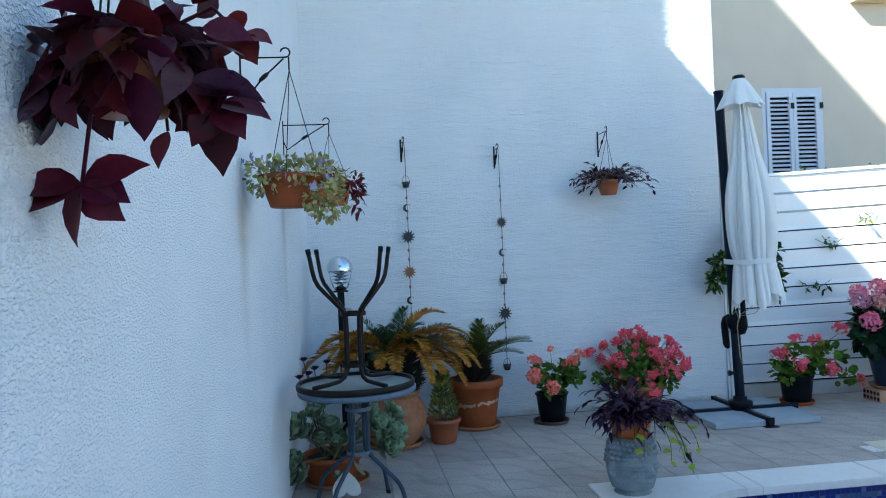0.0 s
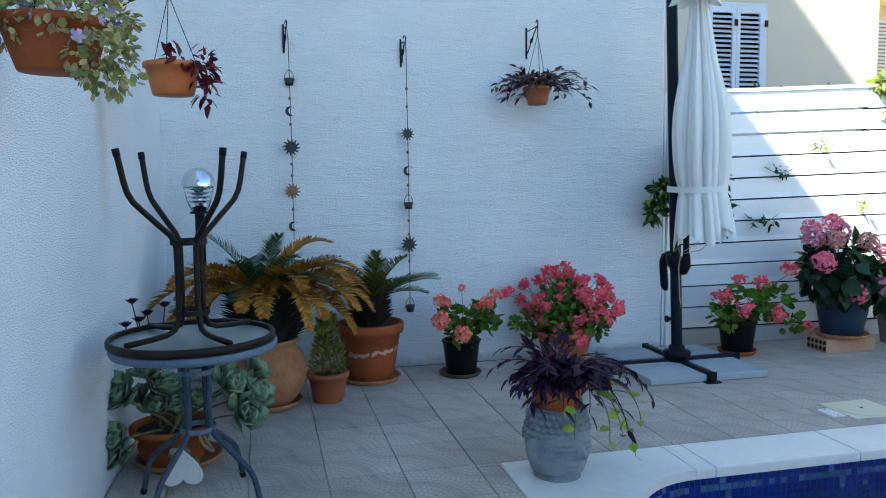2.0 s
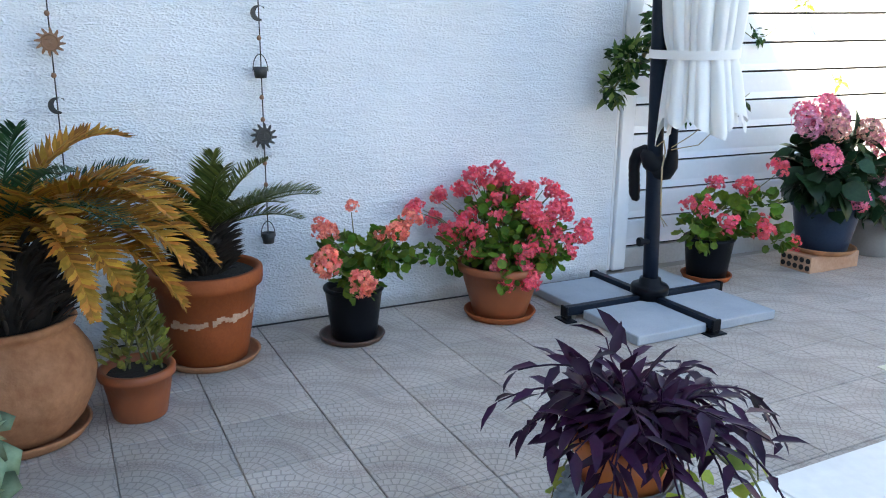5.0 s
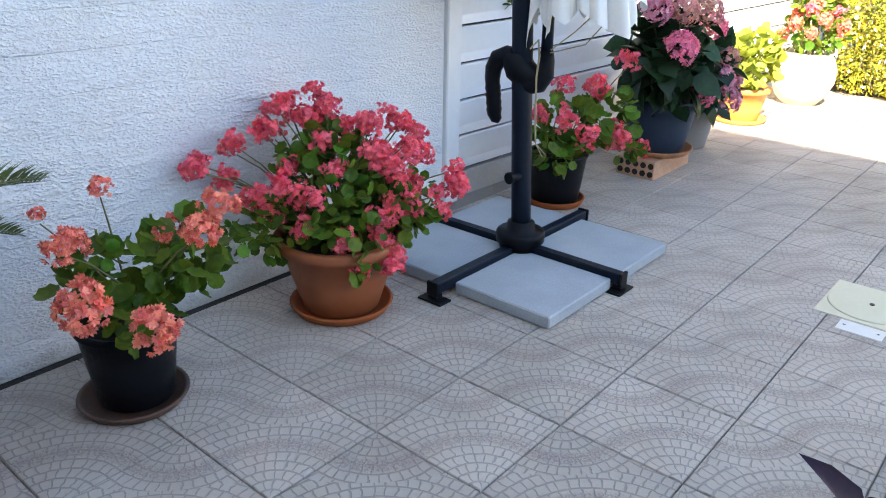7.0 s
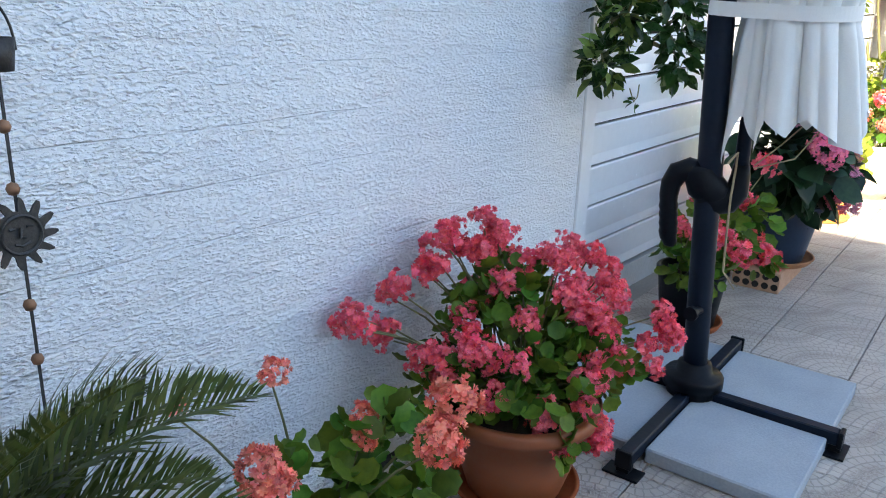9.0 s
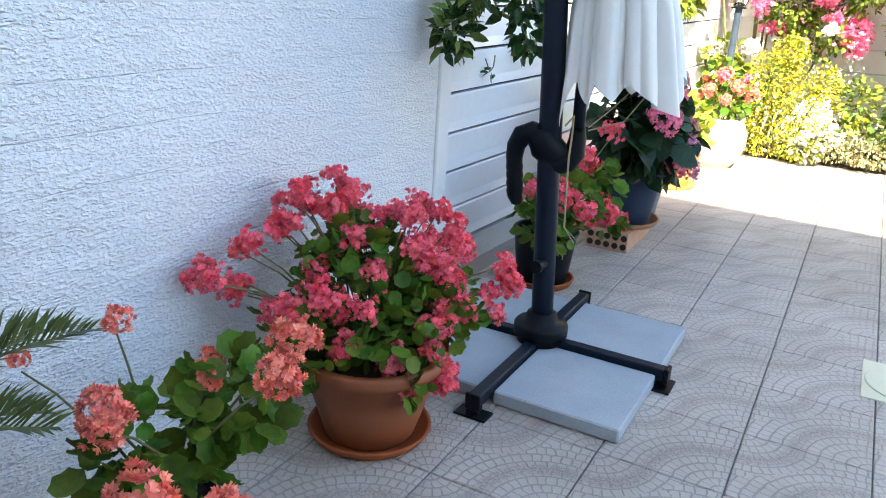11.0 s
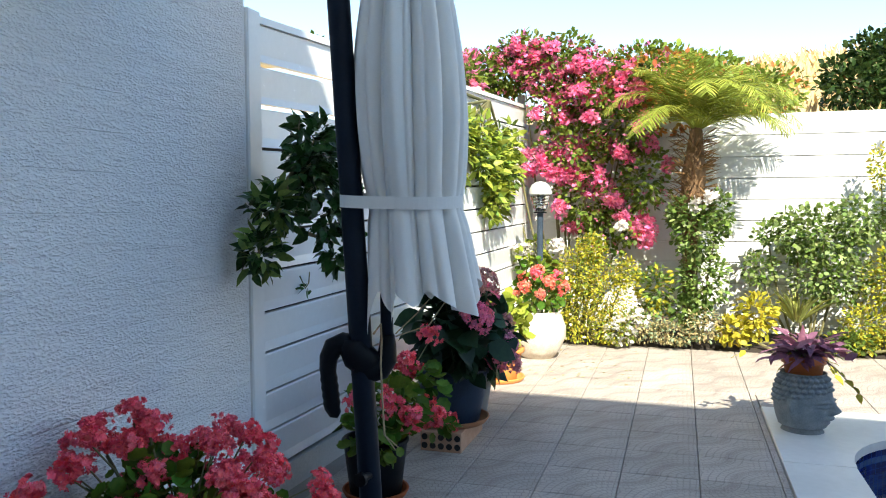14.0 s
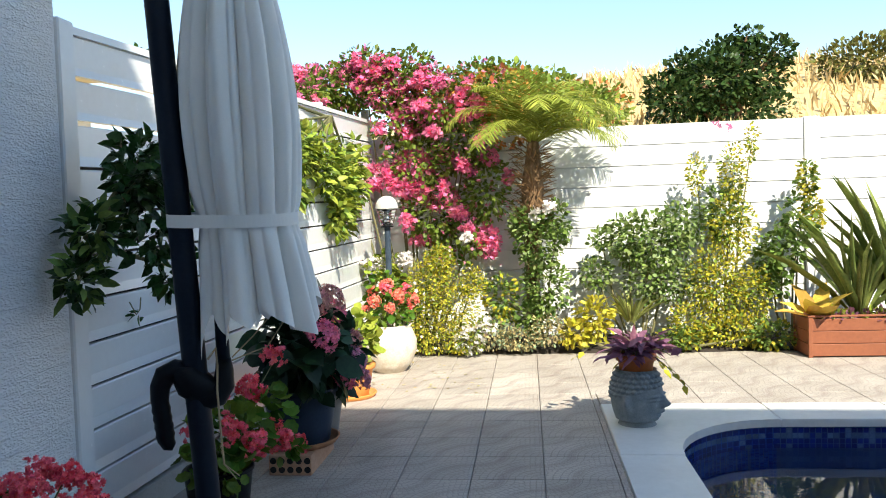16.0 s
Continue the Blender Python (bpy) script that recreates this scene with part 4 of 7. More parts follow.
def head(mesh, at, out, scale, t):
    ob = new("flower_head", mesh)
    ob.parent = t
    ob.matrix_basis = Matrix.Translation(Vector(at) - t.location) @ Vector(out).to_track_quat("Z", "Y").to_matrix().to_4x4() @ Matrix.Rotation(RNG.random() * 6.28, 4, "Z") @ Matrix.Scale(scale, 4)
    return ob


def stalks(t, root, tips, r=0.003, bow=0.25, material=None, name="stem"):
    s = Shape()
    for p in tips:
        a, b = Vector(root) + Vector((*(RNG.normal(size=2) * 0.03), 0)), Vector(p)
        m = a.lerp(b, 0.5) + Vector((0, 0, bow * (b - a).length * 0.5))
        s.tube([a, a.lerp(m, 0.6), m.lerp(b, 0.5), b], [r * 1.5, r * 1.2, r, r * 0.8], 5, False)
    ob = part(name, s, material or TWIG, t)
    ob["kind"] = "stuff"
    return ob


def geranium(at, label, pot, heads, blobs, leaves, leaf_size, spread, meshes, group="geraniums in pots", stray=()):
    t = thing("potted_geranium", at, label, "potted plant", group)
    pot(t)
    part_np("leaves", foliage(LOBED, blobs, leaves, leaf_size * 1.1, leaf_size * 1.1, 0.1, 0.3), GERANIUM_LEAF, t, "rounded scalloped green leaves")
    tips = []
    for i, (p, o, s) in enumerate(heads):
        head(meshes[i % len(meshes)], p, o, s, t)
        tips.append(Vector(p) - Vector(o).normalized() * 0.03)
    root = Vector(at) + Vector((0, 0, spread))
    stalks(t, root, tips, 0.0028)
    return t


def head_ring(c, r, n, seed, up=0.25, smin=0.8, smax=1.25, low=-0.25):
    """n flower heads spread evenly over the upper side of an ellipsoid."""
    g = np.random.default_rng(seed)
    out = []
    for k in range(n):
        z = 1 - (1 - low) * (k + 0.5) / n
        a = k * 2.399963 + g.random() * 0.7
        q = math.sqrt(max(0, 1 - z * z))
        d = Vector((q * math.cos(a), q * math.sin(a), z))
        p = Vector(c) + Vector((d.x * r[0], d.y * r[1], d.z * r[2])) * (0.86 + 0.2 * g.random())
        out.append((p, d + Vector((0, 0, up)), smin + (smax - smin) * g.random()))
    return out




def head_sprays(sprays, seed):
    """Loose sprays of flower heads: (centre, spread, count), leaning away from the middle of the plant."""
    g = np.random.default_rng(seed)
    out = []
    mid = Vector((2.67, 8.14, 0.30))
    for c, spread, n in sprays:
        for k in range(n):
            q = Vector(g.normal(size=3)).normalized() * spread * (1.2 if n > 1 else 0.0)
            p = Vector(c) + Vector((q.x, q.y, q.z * 0.7))
            p.y = min(p.y, 8.43)
            o = (p - mid).normalized()
            out.append((p, o + Vector((-0.1, -0.25, 0.35)), 0.62 + 0.3 * g.random()))
    return out


# large pink geranium
saucer((2.66, 8.11, 0.0), 0.185, TERRA, "terracotta saucer under the large geranium pot")
TOP_SPRAYS = [((2.708, 8.320, 0.69), 0.06, 5), ((2.623, 8.320, 0.64), 0.07, 5), ((2.753, 8.260, 0.64), 0.06, 4), ((2.833, 8.200, 0.63), 0.04, 2), ((2.863, 8.110, 0.63), 0.07, 5),
              ((2.643, 8.230, 0.60), 0.045, 2), ((2.953, 7.970, 0.57), 0.055, 4), ((2.813, 8.010, 0.54), 0.055, 4)]
SIDE_SPRAYS = [((2.863, 7.940, 0.50), 0.07, 5), ((2.983, 7.860, 0.50), 0.02, 1), ((2.923, 7.860, 0.46), 0.035, 2), ((2.843, 7.870, 0.40), 0.05, 3), ((2.743, 7.930, 0.40), 0.02, 1),
               ((2.693, 7.910, 0.34), 0.055, 4), ((2.633, 7.890, 0.25), 0.055, 3), ((2.333, 8.410, 0.55), 0.045, 3), ((2.463, 8.400, 0.60), 0.035, 2), ((2.373, 8.390, 0.47), 0.04, 2)]
FRONT_SPRAYS = [((2.623, 8.100, 0.53), 0.035, 2), ((2.553, 8.230, 0.52), 0.02, 1), ((2.493, 8.080, 0.50), 0.06, 4), ((2.503, 8.270, 0.43), 0.07, 5), ((2.453, 8.250, 0.39), 0.05, 3),
                ((2.493, 8.080, 0.36), 0.02, 1), ((2.523, 8.010, 0.31), 0.045, 2), ((3.023, 8.210, 0.45), 0.08, 4), ((2.823, 8.330, 0.55), 0.07, 3)]
geranium((2.66, 8.11, 0.012), "large pink geranium in full bloom in a terracotta pot", lambda t: pot_on(t, 0.135, 0.215, 0.275, TERRA_PLASTIC, 0, 0.04, 0.012, "plain terracotta-coloured pot"),
         head_sprays(TOP_SPRAYS, 3) + head_sprays(SIDE_SPRAYS, 4) + head_sprays(FRONT_SPRAYS, 5),
         [((2.673, 8.150, 0.42), (0.26, 0.22, 0.15)), ((2.453, 8.230, 0.34), (0.17, 0.16, 0.10)), ((2.833, 8.010, 0.36), (0.18, 0.16, 0.13)), ((2.673, 8.010, 0.37), (0.22, 0.14, 0.10)), ((2.713, 8.230, 0.53), (0.20, 0.14, 0.09)), ((2.593, 7.930, 0.24), (0.05, 0.04, 0.06))], 820, 0.043, 0.25, PINK_HEADS)

# coral geranium in a black pot
saucer((1.862, 8.12, 0.0), 0.155, BROWN_SAUCER, "dark brown plastic saucer under the black pot", 0.03)
geranium((1.872, 8.12, 0.012), "coral geranium with sparse stems in a black plastic pot", lambda t: pot_on(t, 0.105, 0.135, 0.245, BLACK_PLASTIC, 0, 0.02, 0.006),
         [(Vector((1.675, 7.910, 0.44)), (-.3, -.8, .4), 1.15), (Vector((1.820, 7.860, 0.345)), (.1, -1, .2), 1.05), (Vector((1.690, 7.990, 0.565)), (-.3, -.3, 1), 0.8), (Vector((1.755, 8.090, 0.53)), (0, -.3, 1), 0.75),
          (Vector((1.910, 8.230, 0.605)), (0, -.2, 1), 0.55), (Vector((2.070, 7.910, 0.59)), (.3, -.5, 1), 0.9), (Vector((1.990, 7.880, 0.55)), (.3, -.6, .9), 0.88), (Vector((2.045, 8.120, 0.485)), (.3, -.2, 1), 0.6), (Vector((1.800, 8.400, 0.51)), (-.2, -.2, 1), 0.4), (Vector((1.975, 8.050, 0.50)), (.2, -.4, 1), 0.5)],
         [((1.905, 8.100, 0.40), (0.14, 0.13, 0.10)), ((2.005, 8.030, 0.44), (0.12, 0.12, 0.08)), ((1.755, 8.070, 0.42), (0.07, 0.06, 0.05)), ((1.855, 8.010, 0.32), (0.08, 0.07, 0.06)), ((2.055, 8.050, 0.38), (0.08, 0.08, 0.06))], 240, 0.052, 0.23, CORAL_HEADS)

# pink geranium in a black pot behind the umbrella
saucer((4.14, 8.16, 0.0), 0.15, TERRA, "terracotta saucer under the black pot")
geranium((4.14, 8.16, 0.012), "pink geranium in a black plastic pot", lambda t: pot_on(t, 0.115, 0.145, 0.25, BLACK_PLASTIC, 0, 0.02, 0.006),
         [(Vector((3.95, 8.02, 0.47)), (-.4, -.5, .8), 1.15), (Vector((4.08, 7.98, 0.38)), (-.1, -1, .5), 1.15), (Vector((4.14, 8.15, 0.58)), (0, 0, 1), 1.0), (Vector((4.28, 8.06, 0.56)), (.2, -.3, 1), 1.25), (Vector((4.36, 7.97, 0.32)), (.3, -.9, .5), 1.3),
          (Vector((4.50, 8.02, 0.66)), (.3, -.2, 1), 1.2), (Vector((4.62, 7.96, 0.22)), (.6, -.6, .2), 0.9), (Vector((3.98, 8.18, 0.46)), (-.5, 0, 1), 0.9)],
         [((4.14, 8.12, 0.38), (0.21, 0.18, 0.14)), ((4.36, 8.05, 0.42), (0.15, 0.13, 0.13)), ((3.98, 8.08, 0.30), (0.10, 0.12, 0.08)), ((4.52, 7.98, 0.24), (0.10, 0.06, 0.06))], 260, 0.058, 0.22, PINK_HEADS)


def hydrangea():
    br = thing("hollow_brick", (5.0, 8.06, 0), "hollow clay brick used as a plant stand", "brick")
    # solid brick; dark plugs in its end stand for shade inside round cores
    sh = Shape()
    x0, x1, y0, y1, h = 4.79, 5.24, 7.945, 8.17, 0.105
    sh.box((x0, y0, 0), (x1, y1, h), 0.004)
    part("brick_body", sh, BRICK, br)
    for i in range(5):
        for j in range(2):
            y, z = y0 + 0.022 + 0.045 * i, 0.03 + 0.046 * j
            part("hole", Shape().tube([(x0 + 0.05, y, z), (x0 - 0.0015, y, z)], 0.017, 12), SOIL, br, "dark round plug standing for a shaded core opening")
    saucer((5.02, 8.06, 0.105), 0.205, TERRA_OLD, "terracotta saucer resting on the hollow brick")
    t = thing("potted_hydrangea", (5.02, 8.06, 0.117), "pink hydrangea with large dark leaves in a dark blue pot", "potted plant", "hydrangeas in pots")
    pot_on(t, 0.15, 0.205, 0.30, BLUE_POT, 0, 0.03, 0.01)
    blobs = [((4.98, 8.02, 0.60), (0.26, 0.24, 0.20)), ((4.97, 8.05, 0.76), (0.24, 0.22, 0.13)), ((5.2, 7.96, 0.54), (0.2, 0.18, 0.14)), ((4.80, 7.98, 0.60), (0.16, 0.18, 0.16))]
    part_np("leaves", foliage(OVATE, blobs, 330, 0.135, 0.10, 0.35, 0.5), HYDRANGEA_LEAF, t, "large dark green leaves")
    hs = [((4.67, 8.0, 0.91), 3), ((4.79, 7.9, 0.9), 1), ((5.1, 7.9, 0.87), 1), ((5.3, 7.95, 0.77), 0), ((4.64, 7.82, 0.74), 0), ((4.71, 8.06, 0.97), 0), ((4.92, 8.08, 1.01), 0), ((4.96, 8.05, 0.95), 3)]
    for p, k in hs:
        head(HYD_HEADS[k], p, (RNG.normal() * 0.2, -0.7, 0.8), 0.92 + 0.12 * RNG.random(), t)
    stalks(t, (5.02, 8.06, 0.40), [Vector(p) - Vector((0, 0, 0.06)) for p, _ in hs], 0.005)
    t = thing("potted_hydrangea", (5.62, 8.13, 0.0), "small mauve hydrangea in a grey plastic pot", "potted plant", "hydrangeas in pots")
    pot_on(t, 0.115, 0.155, 0.26, GREY_POT, 0, 0.03, 0.01)
    part_np("leaves", foliage(OVATE, [((5.6, 8.08, 0.40), (0.2, 0.18, 0.13)), ((5.5, 8.1, 0.5), (0.14, 0.14, 0.12))], 120, 0.13, 0.08, 0.4, 0.4), HYDRANGEA_LEAF, t)
    hs = [((5.16, 7.8, 0.53), 2), ((5.43, 7.85, 0.49), 2), ((5.33, 7.85, 0.61), 1), ((4.93, 7.8, 0.49), 0), ((5.37, 7.82, 0.38), 2)]
    for p, k in hs:
        head(HYD_HEADS[k], p, (0.2, -0.6, 0.6), 0.82 + 0.12 * RNG.random(), t)
    stalks(t, (5.62, 8.13, 0.24), [Vector(p) - Vector((0, 0, 0.05)) for p, _ in hs], 0.004)


hydrangea()


def cycad(at, name_label, trunk_r, trunk_h, fronds, t, z):
    x, y = at
    s = Shape().lathe([(trunk_r * 0.75, 0), (trunk_r, trunk_h * 0.4), (trunk_r * 0.9, trunk_h * 0.8), (trunk_r * 0.3, trunk_h)], 16, (x, y, z))
    part("trunk", s, CYCAD_TRUNK, t, smooth=True)
    n = 460
    a, h = RNG.random(n) * 6.283, RNG.random(n)
    P = np.stack([x + trunk_r * 0.85 * np.cos(a), y + trunk_r * 0.85 * np.sin(a), z + trunk_h * h], 1)
    D = np.stack([np.cos(a), np.sin(a), 0.6 + 0.7 * RNG.random(n)], 1)
    scl = part_np("scale_armour", scatter(LANCE, P, D, np.array([0, 0, 1.0]) + 0 * P, 0.5 * trunk_r + 0.07, 0.016), CYCAD_TRUNK, t)
    scl["kind"] = "stuff"
    groups = {}
    for way, length, droop, material, width in fronds:
        pts, vf = frond((x + way[0] * 0.03, y + way[1] * 0.03, z + trunk_h * 0.95), way, length, 64 if material is CYCAD_BROWN else 48, width, 0.017 if material is CYCAD_BROWN else 0.0078, droop, vee=0.5)
        groups.setdefault(material.name, (material, []))[1].append((pts, vf))
    for material, items in groups.values():
        for pts, vf in items:
            st = Shape().tube(pts, [0.006 - 0.0045 * i / (len(pts) - 1) for i in range(len(pts))], 5)
            o = len(st.v)
            sv = np.array(st.v)
            tri = np.array([(f[0], f[k], f[k + 1]) for f in st.f for k in range(1, len(f) - 1)])
            part_np("frond", join((sv, tri), vf), material, t)


def build_cycads():
    saucer((1.22, 8.16, 0.0), 0.215, TERRA_OLD, "weathered terracotta saucer with a white lime crust")
    t = thing("potted_cycad", (1.22, 8.16, 0.012), "young sago palm in a terracotta pot with peeling lime", "potted plant", "sago palms in pots")
    pot_on(t, 0.16, 0.225, 0.40, TERRA, 0, 0.07, 0.014)
    fr = []
    g = np.random.default_rng(11)
    for k in range(8):
        a = k * 2.4 + g.random() * 0.3
        up = 0.35 + 0.6 * g.random()
        fr.append(((math.cos(a), math.sin(a) * 0.8, up), 0.30 + 0.12 * g.random(), 0.035 + 0.05 * g.random(), CYCAD_GREEN if g.random() < 0.65 else CYCAD_OLIVE, 0.105))
    for way, L in (((0.9, -0.35, 0.75), 0.62), ((0.55, -0.65, 1.35), 0.58), ((0.6, -0.8, 0.8), 0.56), ((-0.5, -0.5, 1.0), 0.5), ((0.1, -0.3, 1.3), 0.46), ((0.95, -0.1, 0.62), 0.62), ((0.1, -0.8, 1.3), 0.55), ((-0.7, -0.1, 0.8), 0.5)):
        fr.append((way, L * 0.8, 0.07, CYCAD_GREEN, 0.12))
    cycad((1.22, 8.16), "", 0.085, 0.19, fr, t, 0.38)
    # lime crust on the pot
    s = Shape()
    for k in range(26):
        a = radians(-150 + 5 * k)
        w = 0.010 + 0.022 * abs(noise.noise(Vector((k * 0.6, 1, 0))))
        z = 0.19 + 0.02 * noise.noise(Vector((k * 0.35, 5, 0))) + 0.0016 * k
        r = 0.16 + (0.225 - 0.16) * z / 0.40
        if noise.noise(Vector((k * 0.45, 9, 0))) > -0.22:
            b = a + radians(5.2)
            s.add([(1.22 + (r + 0.003) * math.cos(q), 8.16 + (r + 0.003) * math.sin(q), 0.012 + zz) for q, zz in ((a, z - w), (b, z - w * 0.8), (b, z + w), (a, z + w * 1.1))], [(0, 1, 2, 3)])
    part("lime_crust", s, LIME, t, "pale peeling lime crust")

    saucer((0.50, 7.72, 0.0), 0.225, TERRA_OLD, "wide weathered terracotta saucer", 0.04)
    t = thing("potted_cycad", (0.50, 7.72, 0.012), "sago palm with many dead brown fronds in a round-bellied clay pot", "potted plant", "sago palms in pots")
    prof = [(0, 0), (0.15, 0), (0.16, 0.008), (0.205, 0.06), (0.245, 0.14), (0.258, 0.21), (0.248, 0.28), (0.215, 0.34), (0.19, 0.365), (0.188, 0.378), (0.205, 0.392), (0.212, 0.405), (0.205, 0.418), (0.185, 0.416), (0.175, 0.38), (0.17, 0.36)]
    part("pot", Shape().lathe(prof, 48, (0.50, 7.72, 0.012)), TERRA_OLD, t, "mottled pale clay belly pot", smooth=True)
    part("soil", Shape().lathe([(0, 0.39), (0.175, 0.385)], 24, (0.50, 7.72, 0.012)), SOIL, t)
    g = np.random.default_rng(5)
    fr = []
    for k in range(30):
        a = k * 2.4 + 0.5 * g.random()
        dead = g.random() < 0.66
        fr.append(((math.cos(a), math.sin(a), 0.45 + 0.75 * g.random()), 0.52 + 0.2 * g.random(), (0.16 if dead else 0.07) + 0.06 * g.random(), CYCAD_BROWN if dead else CYCAD_DARK, 0.10 if not dead else 0.085))
    for way, L, m in (((0.95, -0.3, 0.6), 0.74, CYCAD_BROWN), ((0.8, -0.6, 0.7), 0.72, CYCAD_BROWN), ((-0.95, -0.2, 0.6), 0.76, CYCAD_BROWN), ((-0.8, -0.55, 0.5), 0.7, CYCAD_BROWN), ((0.5, 0.2, 1.1), 0.62, CYCAD_BROWN),
                      ((0.6, -0.8, 0.6), 0.6, CYCAD_BROWN), ((-0.3, -0.7, 0.9), 0.5, CYCAD_DARK), ((0.2, -0.4, 1.3), 0.46, CYCAD_DARK), ((-0.55, 0.1, 1.1), 0.52, CYCAD_DARK), ((1, 0, 0.75), 0.72, CYCAD_BROWN), ((0.0, -1, 0.7), 0.55, CYCAD_BROWN), ((0.7, -0.5, 0.95), 0.68, CYCAD_BROWN), ((-0.7, -0.4, 0.95), 0.66, CYCAD_BROWN), ((0.9, -0.5, 0.35), 0.66, CYCAD_BROWN), ((-0.9, 0.1, 0.9), 0.62, CYCAD_BROWN), ((0.35, -0.8, 1.0), 0.6, CYCAD_BROWN), ((-0.2, -0.9, 0.75), 0.58, CYCAD_BROWN), ((1, 0.2, 1.0), 0.66, CYCAD_BROWN)):
        fr.append((way, L, 0.16 if m is CYCAD_BROWN else 0.08, m, 0.12))
    cycad((0.50, 7.72), "", 0.165, 0.30, fr, t, 0.39)


build_cycads()


def variegated_shrub():
    t = thing("potted_shrub", (0.885, 7.72, 0.0), "small variegated evergreen shrub in a terracotta plastic pot", "potted plant")
    pot_on(t, 0.095, 0.128, 0.19, TERRA_PLASTIC, 0, 0.035, 0.008)
    n = 300
    h = RNG.random(n) ** 0.8
    a = RNG.random(n) * 6.283
    r = (0.115 - 0.085 * h) * (0.45 + 0.6 * RNG.random(n))
    P = np.stack([0.885 + r * np.cos(a), 7.72 + r * np.sin(a), 0.19 + 0.35 * h], 1)
    D = np.stack([np.cos(a), np.sin(a), 0.7 + 0.5 * RNG.random(n)], 1)
    part_np("leaves", scatter(OVAL, P, D, randn(n) * 0.4 + np.array([0, 0, 1]), 0.05, 0.026), BOX_LEAF, t, "yellow-edged small leaves")
    stalks(t, (0.885, 7.72, 0.17), [(0.885 + 0.05 * math.cos(k), 7.72 + 0.05 * math.sin(k), 0.45) for k in range(6)], 0.004, 0.0)


variegated_shrub()


def rosette(c, r, n, up, out=(0, 0, 1)):
    k = np.arange(n)
    a = k * 2.399963
    f = k / n
    D = np.stack([np.cos(a) * (0.35 + f), np.sin(a) * (0.35 + f), 1.25 - 0.85 * f], 1)
    q = np.array(Vector(out).to_track_quat("Z", "Y").to_matrix())
    D = D @ q.T
    P = np.array(c) + 0 * D
    return scatter(FLESHY, P, D, np.array(out) + 0 * D + 0.001, r * (0.75 + 0.55 * f), r * 0.76)


def succulents():
    saucer((0.06, 6.86, 0.0), 0.215, TERRA_OLD, "terracotta saucer under the succulent bowl")
    t = thing("potted_succulents", (0.03, 6.86, 0.012), "rosette succulents spilling from a terracotta bowl with rope handles", "potted plant")
    pot_on(t, 0.15, 0.195, 0.185, TERRA, 0, 0.035, 0.01)
    g = np.random.default_rng(21)
    rs = []
    for c, r, o in (((-0.17, 6.74, 0.36), 0.125, (-.4, -.6, .7)), ((-0.12, 6.9, 0.30), 0.10, (-.5, 0, .8)), ((0.03, 6.84, 0.34), 0.10, (0, -.2, 1)), ((-0.06, 6.82, 0.44), 0.10, (-.2, -.3, 1)), ((-0.03, 6.8, 0.27), 0.09, (-.1, -.4, 1)), ((0.07, 6.78, 0.26), 0.085, (.1, -.4, 1)), ((0.16, 6.8, 0.28), 0.09, (.2, -.3, 1)), 
                    ((0.30, 6.80, 0.36), 0.125, (.6, -.5, .6)), ((0.40, 6.86, 0.30), 0.13, (.7, -.4, .5)), ((0.36, 6.76, 0.24), 0.12, (.6, -.7, .3)), ((0.24, 6.90, 0.42), 0.11, (.2, -.2, 1)), ((0.42, 6.92, 0.40), 0.11, (.7, 0, .7)),
                    ((-0.20, 6.66, 0.12), 0.105, (-.3, -.7, .4)), ((-0.17, 6.62, 0.20), 0.085, (-.4, -.7, .5)), ((-0.02, 6.95, 0.36), 0.09, (0, .2, 1)), ((0.10, 6.58, 0.07), 0.075, (.1, -.6, .6))):
        part_np("rosette", rosette(c, r * 1.02, 15, 0, o), SUCCULENT, t)["kind"] = "stuff"
        rs.append(c)
    stalks(t, (0.03, 6.86, 0.16), rs, 0.006, 0.15)
    # tall dead flower stems with dark tops
    tips = [(-0.13, 6.86, 0.81), (-0.06, 6.85, 0.75), (0.02, 6.87, 0.785), (-0.16, 6.83, 0.70), (-0.10, 6.84, 0.72)]
    stalks(t, (-0.05, 6.86, 0.2), tips, 0.004, 0.1, BROWN_SAUCER, "flower_stem")
    for p in tips:
        part_np("dried_head", rosette(p, 0.034, 16, 0), PURPLE_LEAF, t, "dark dried flower head")
    for sx, a in ((-1, 0), (1, 0)):
        pts = []
        for k in range(13):
            u = math.pi * k / 12
            pts.append((0.03 + sx * (0.19 + 0.012 * math.sin(u)) * math.cos(radians(-40) * math.cos(u)), 6.86 - 0.20 * abs(math.sin(radians(38))) * 1 + 0.05 * math.cos(u), 0.175 - 0.10 * math.sin(u)))
        part("rope_handle", Shape().tube(pts, 0.008, 7), ROPE, t, "twisted jute rope handle")
    s = Shape()
    pts = []
    for k in range(28):
        u = 2 * math.pi * k / 28
        pts.append((0.088 * math.sin(u) ** 3, 0.078 * math.cos(u) - 0.030 * math.cos(2 * u) - 0.012 * math.cos(3 * u)))
    m = Matrix.Translation((0.12, 6.42, 0.103)) @ Matrix.Rotation(radians(72), 4, "X") @ Matrix.Rotation(radians(180), 4, "Z")
    vs = [m @ Vector((x * f, y * f, z)) for z, f in ((-0.016, 0.93), (-0.008, 1.0), (0.008, 1.0), (0.016, 0.93)) for x, y in pts]
    n = 28
    fs = [(o + k, o + (k + 1) % n, o + n + (k + 1) % n, o + n + k) for o in (0, n, 2 * n) for k in range(n)] + [tuple(range(n))[::-1], tuple(range(3 * n, 4 * n))]
    tagged(part("heart_stone", s.add(vs, fs), PALE_STONE), "pale grey heart-shaped stone leaning by the table foot", "stone ornament")


succulents()


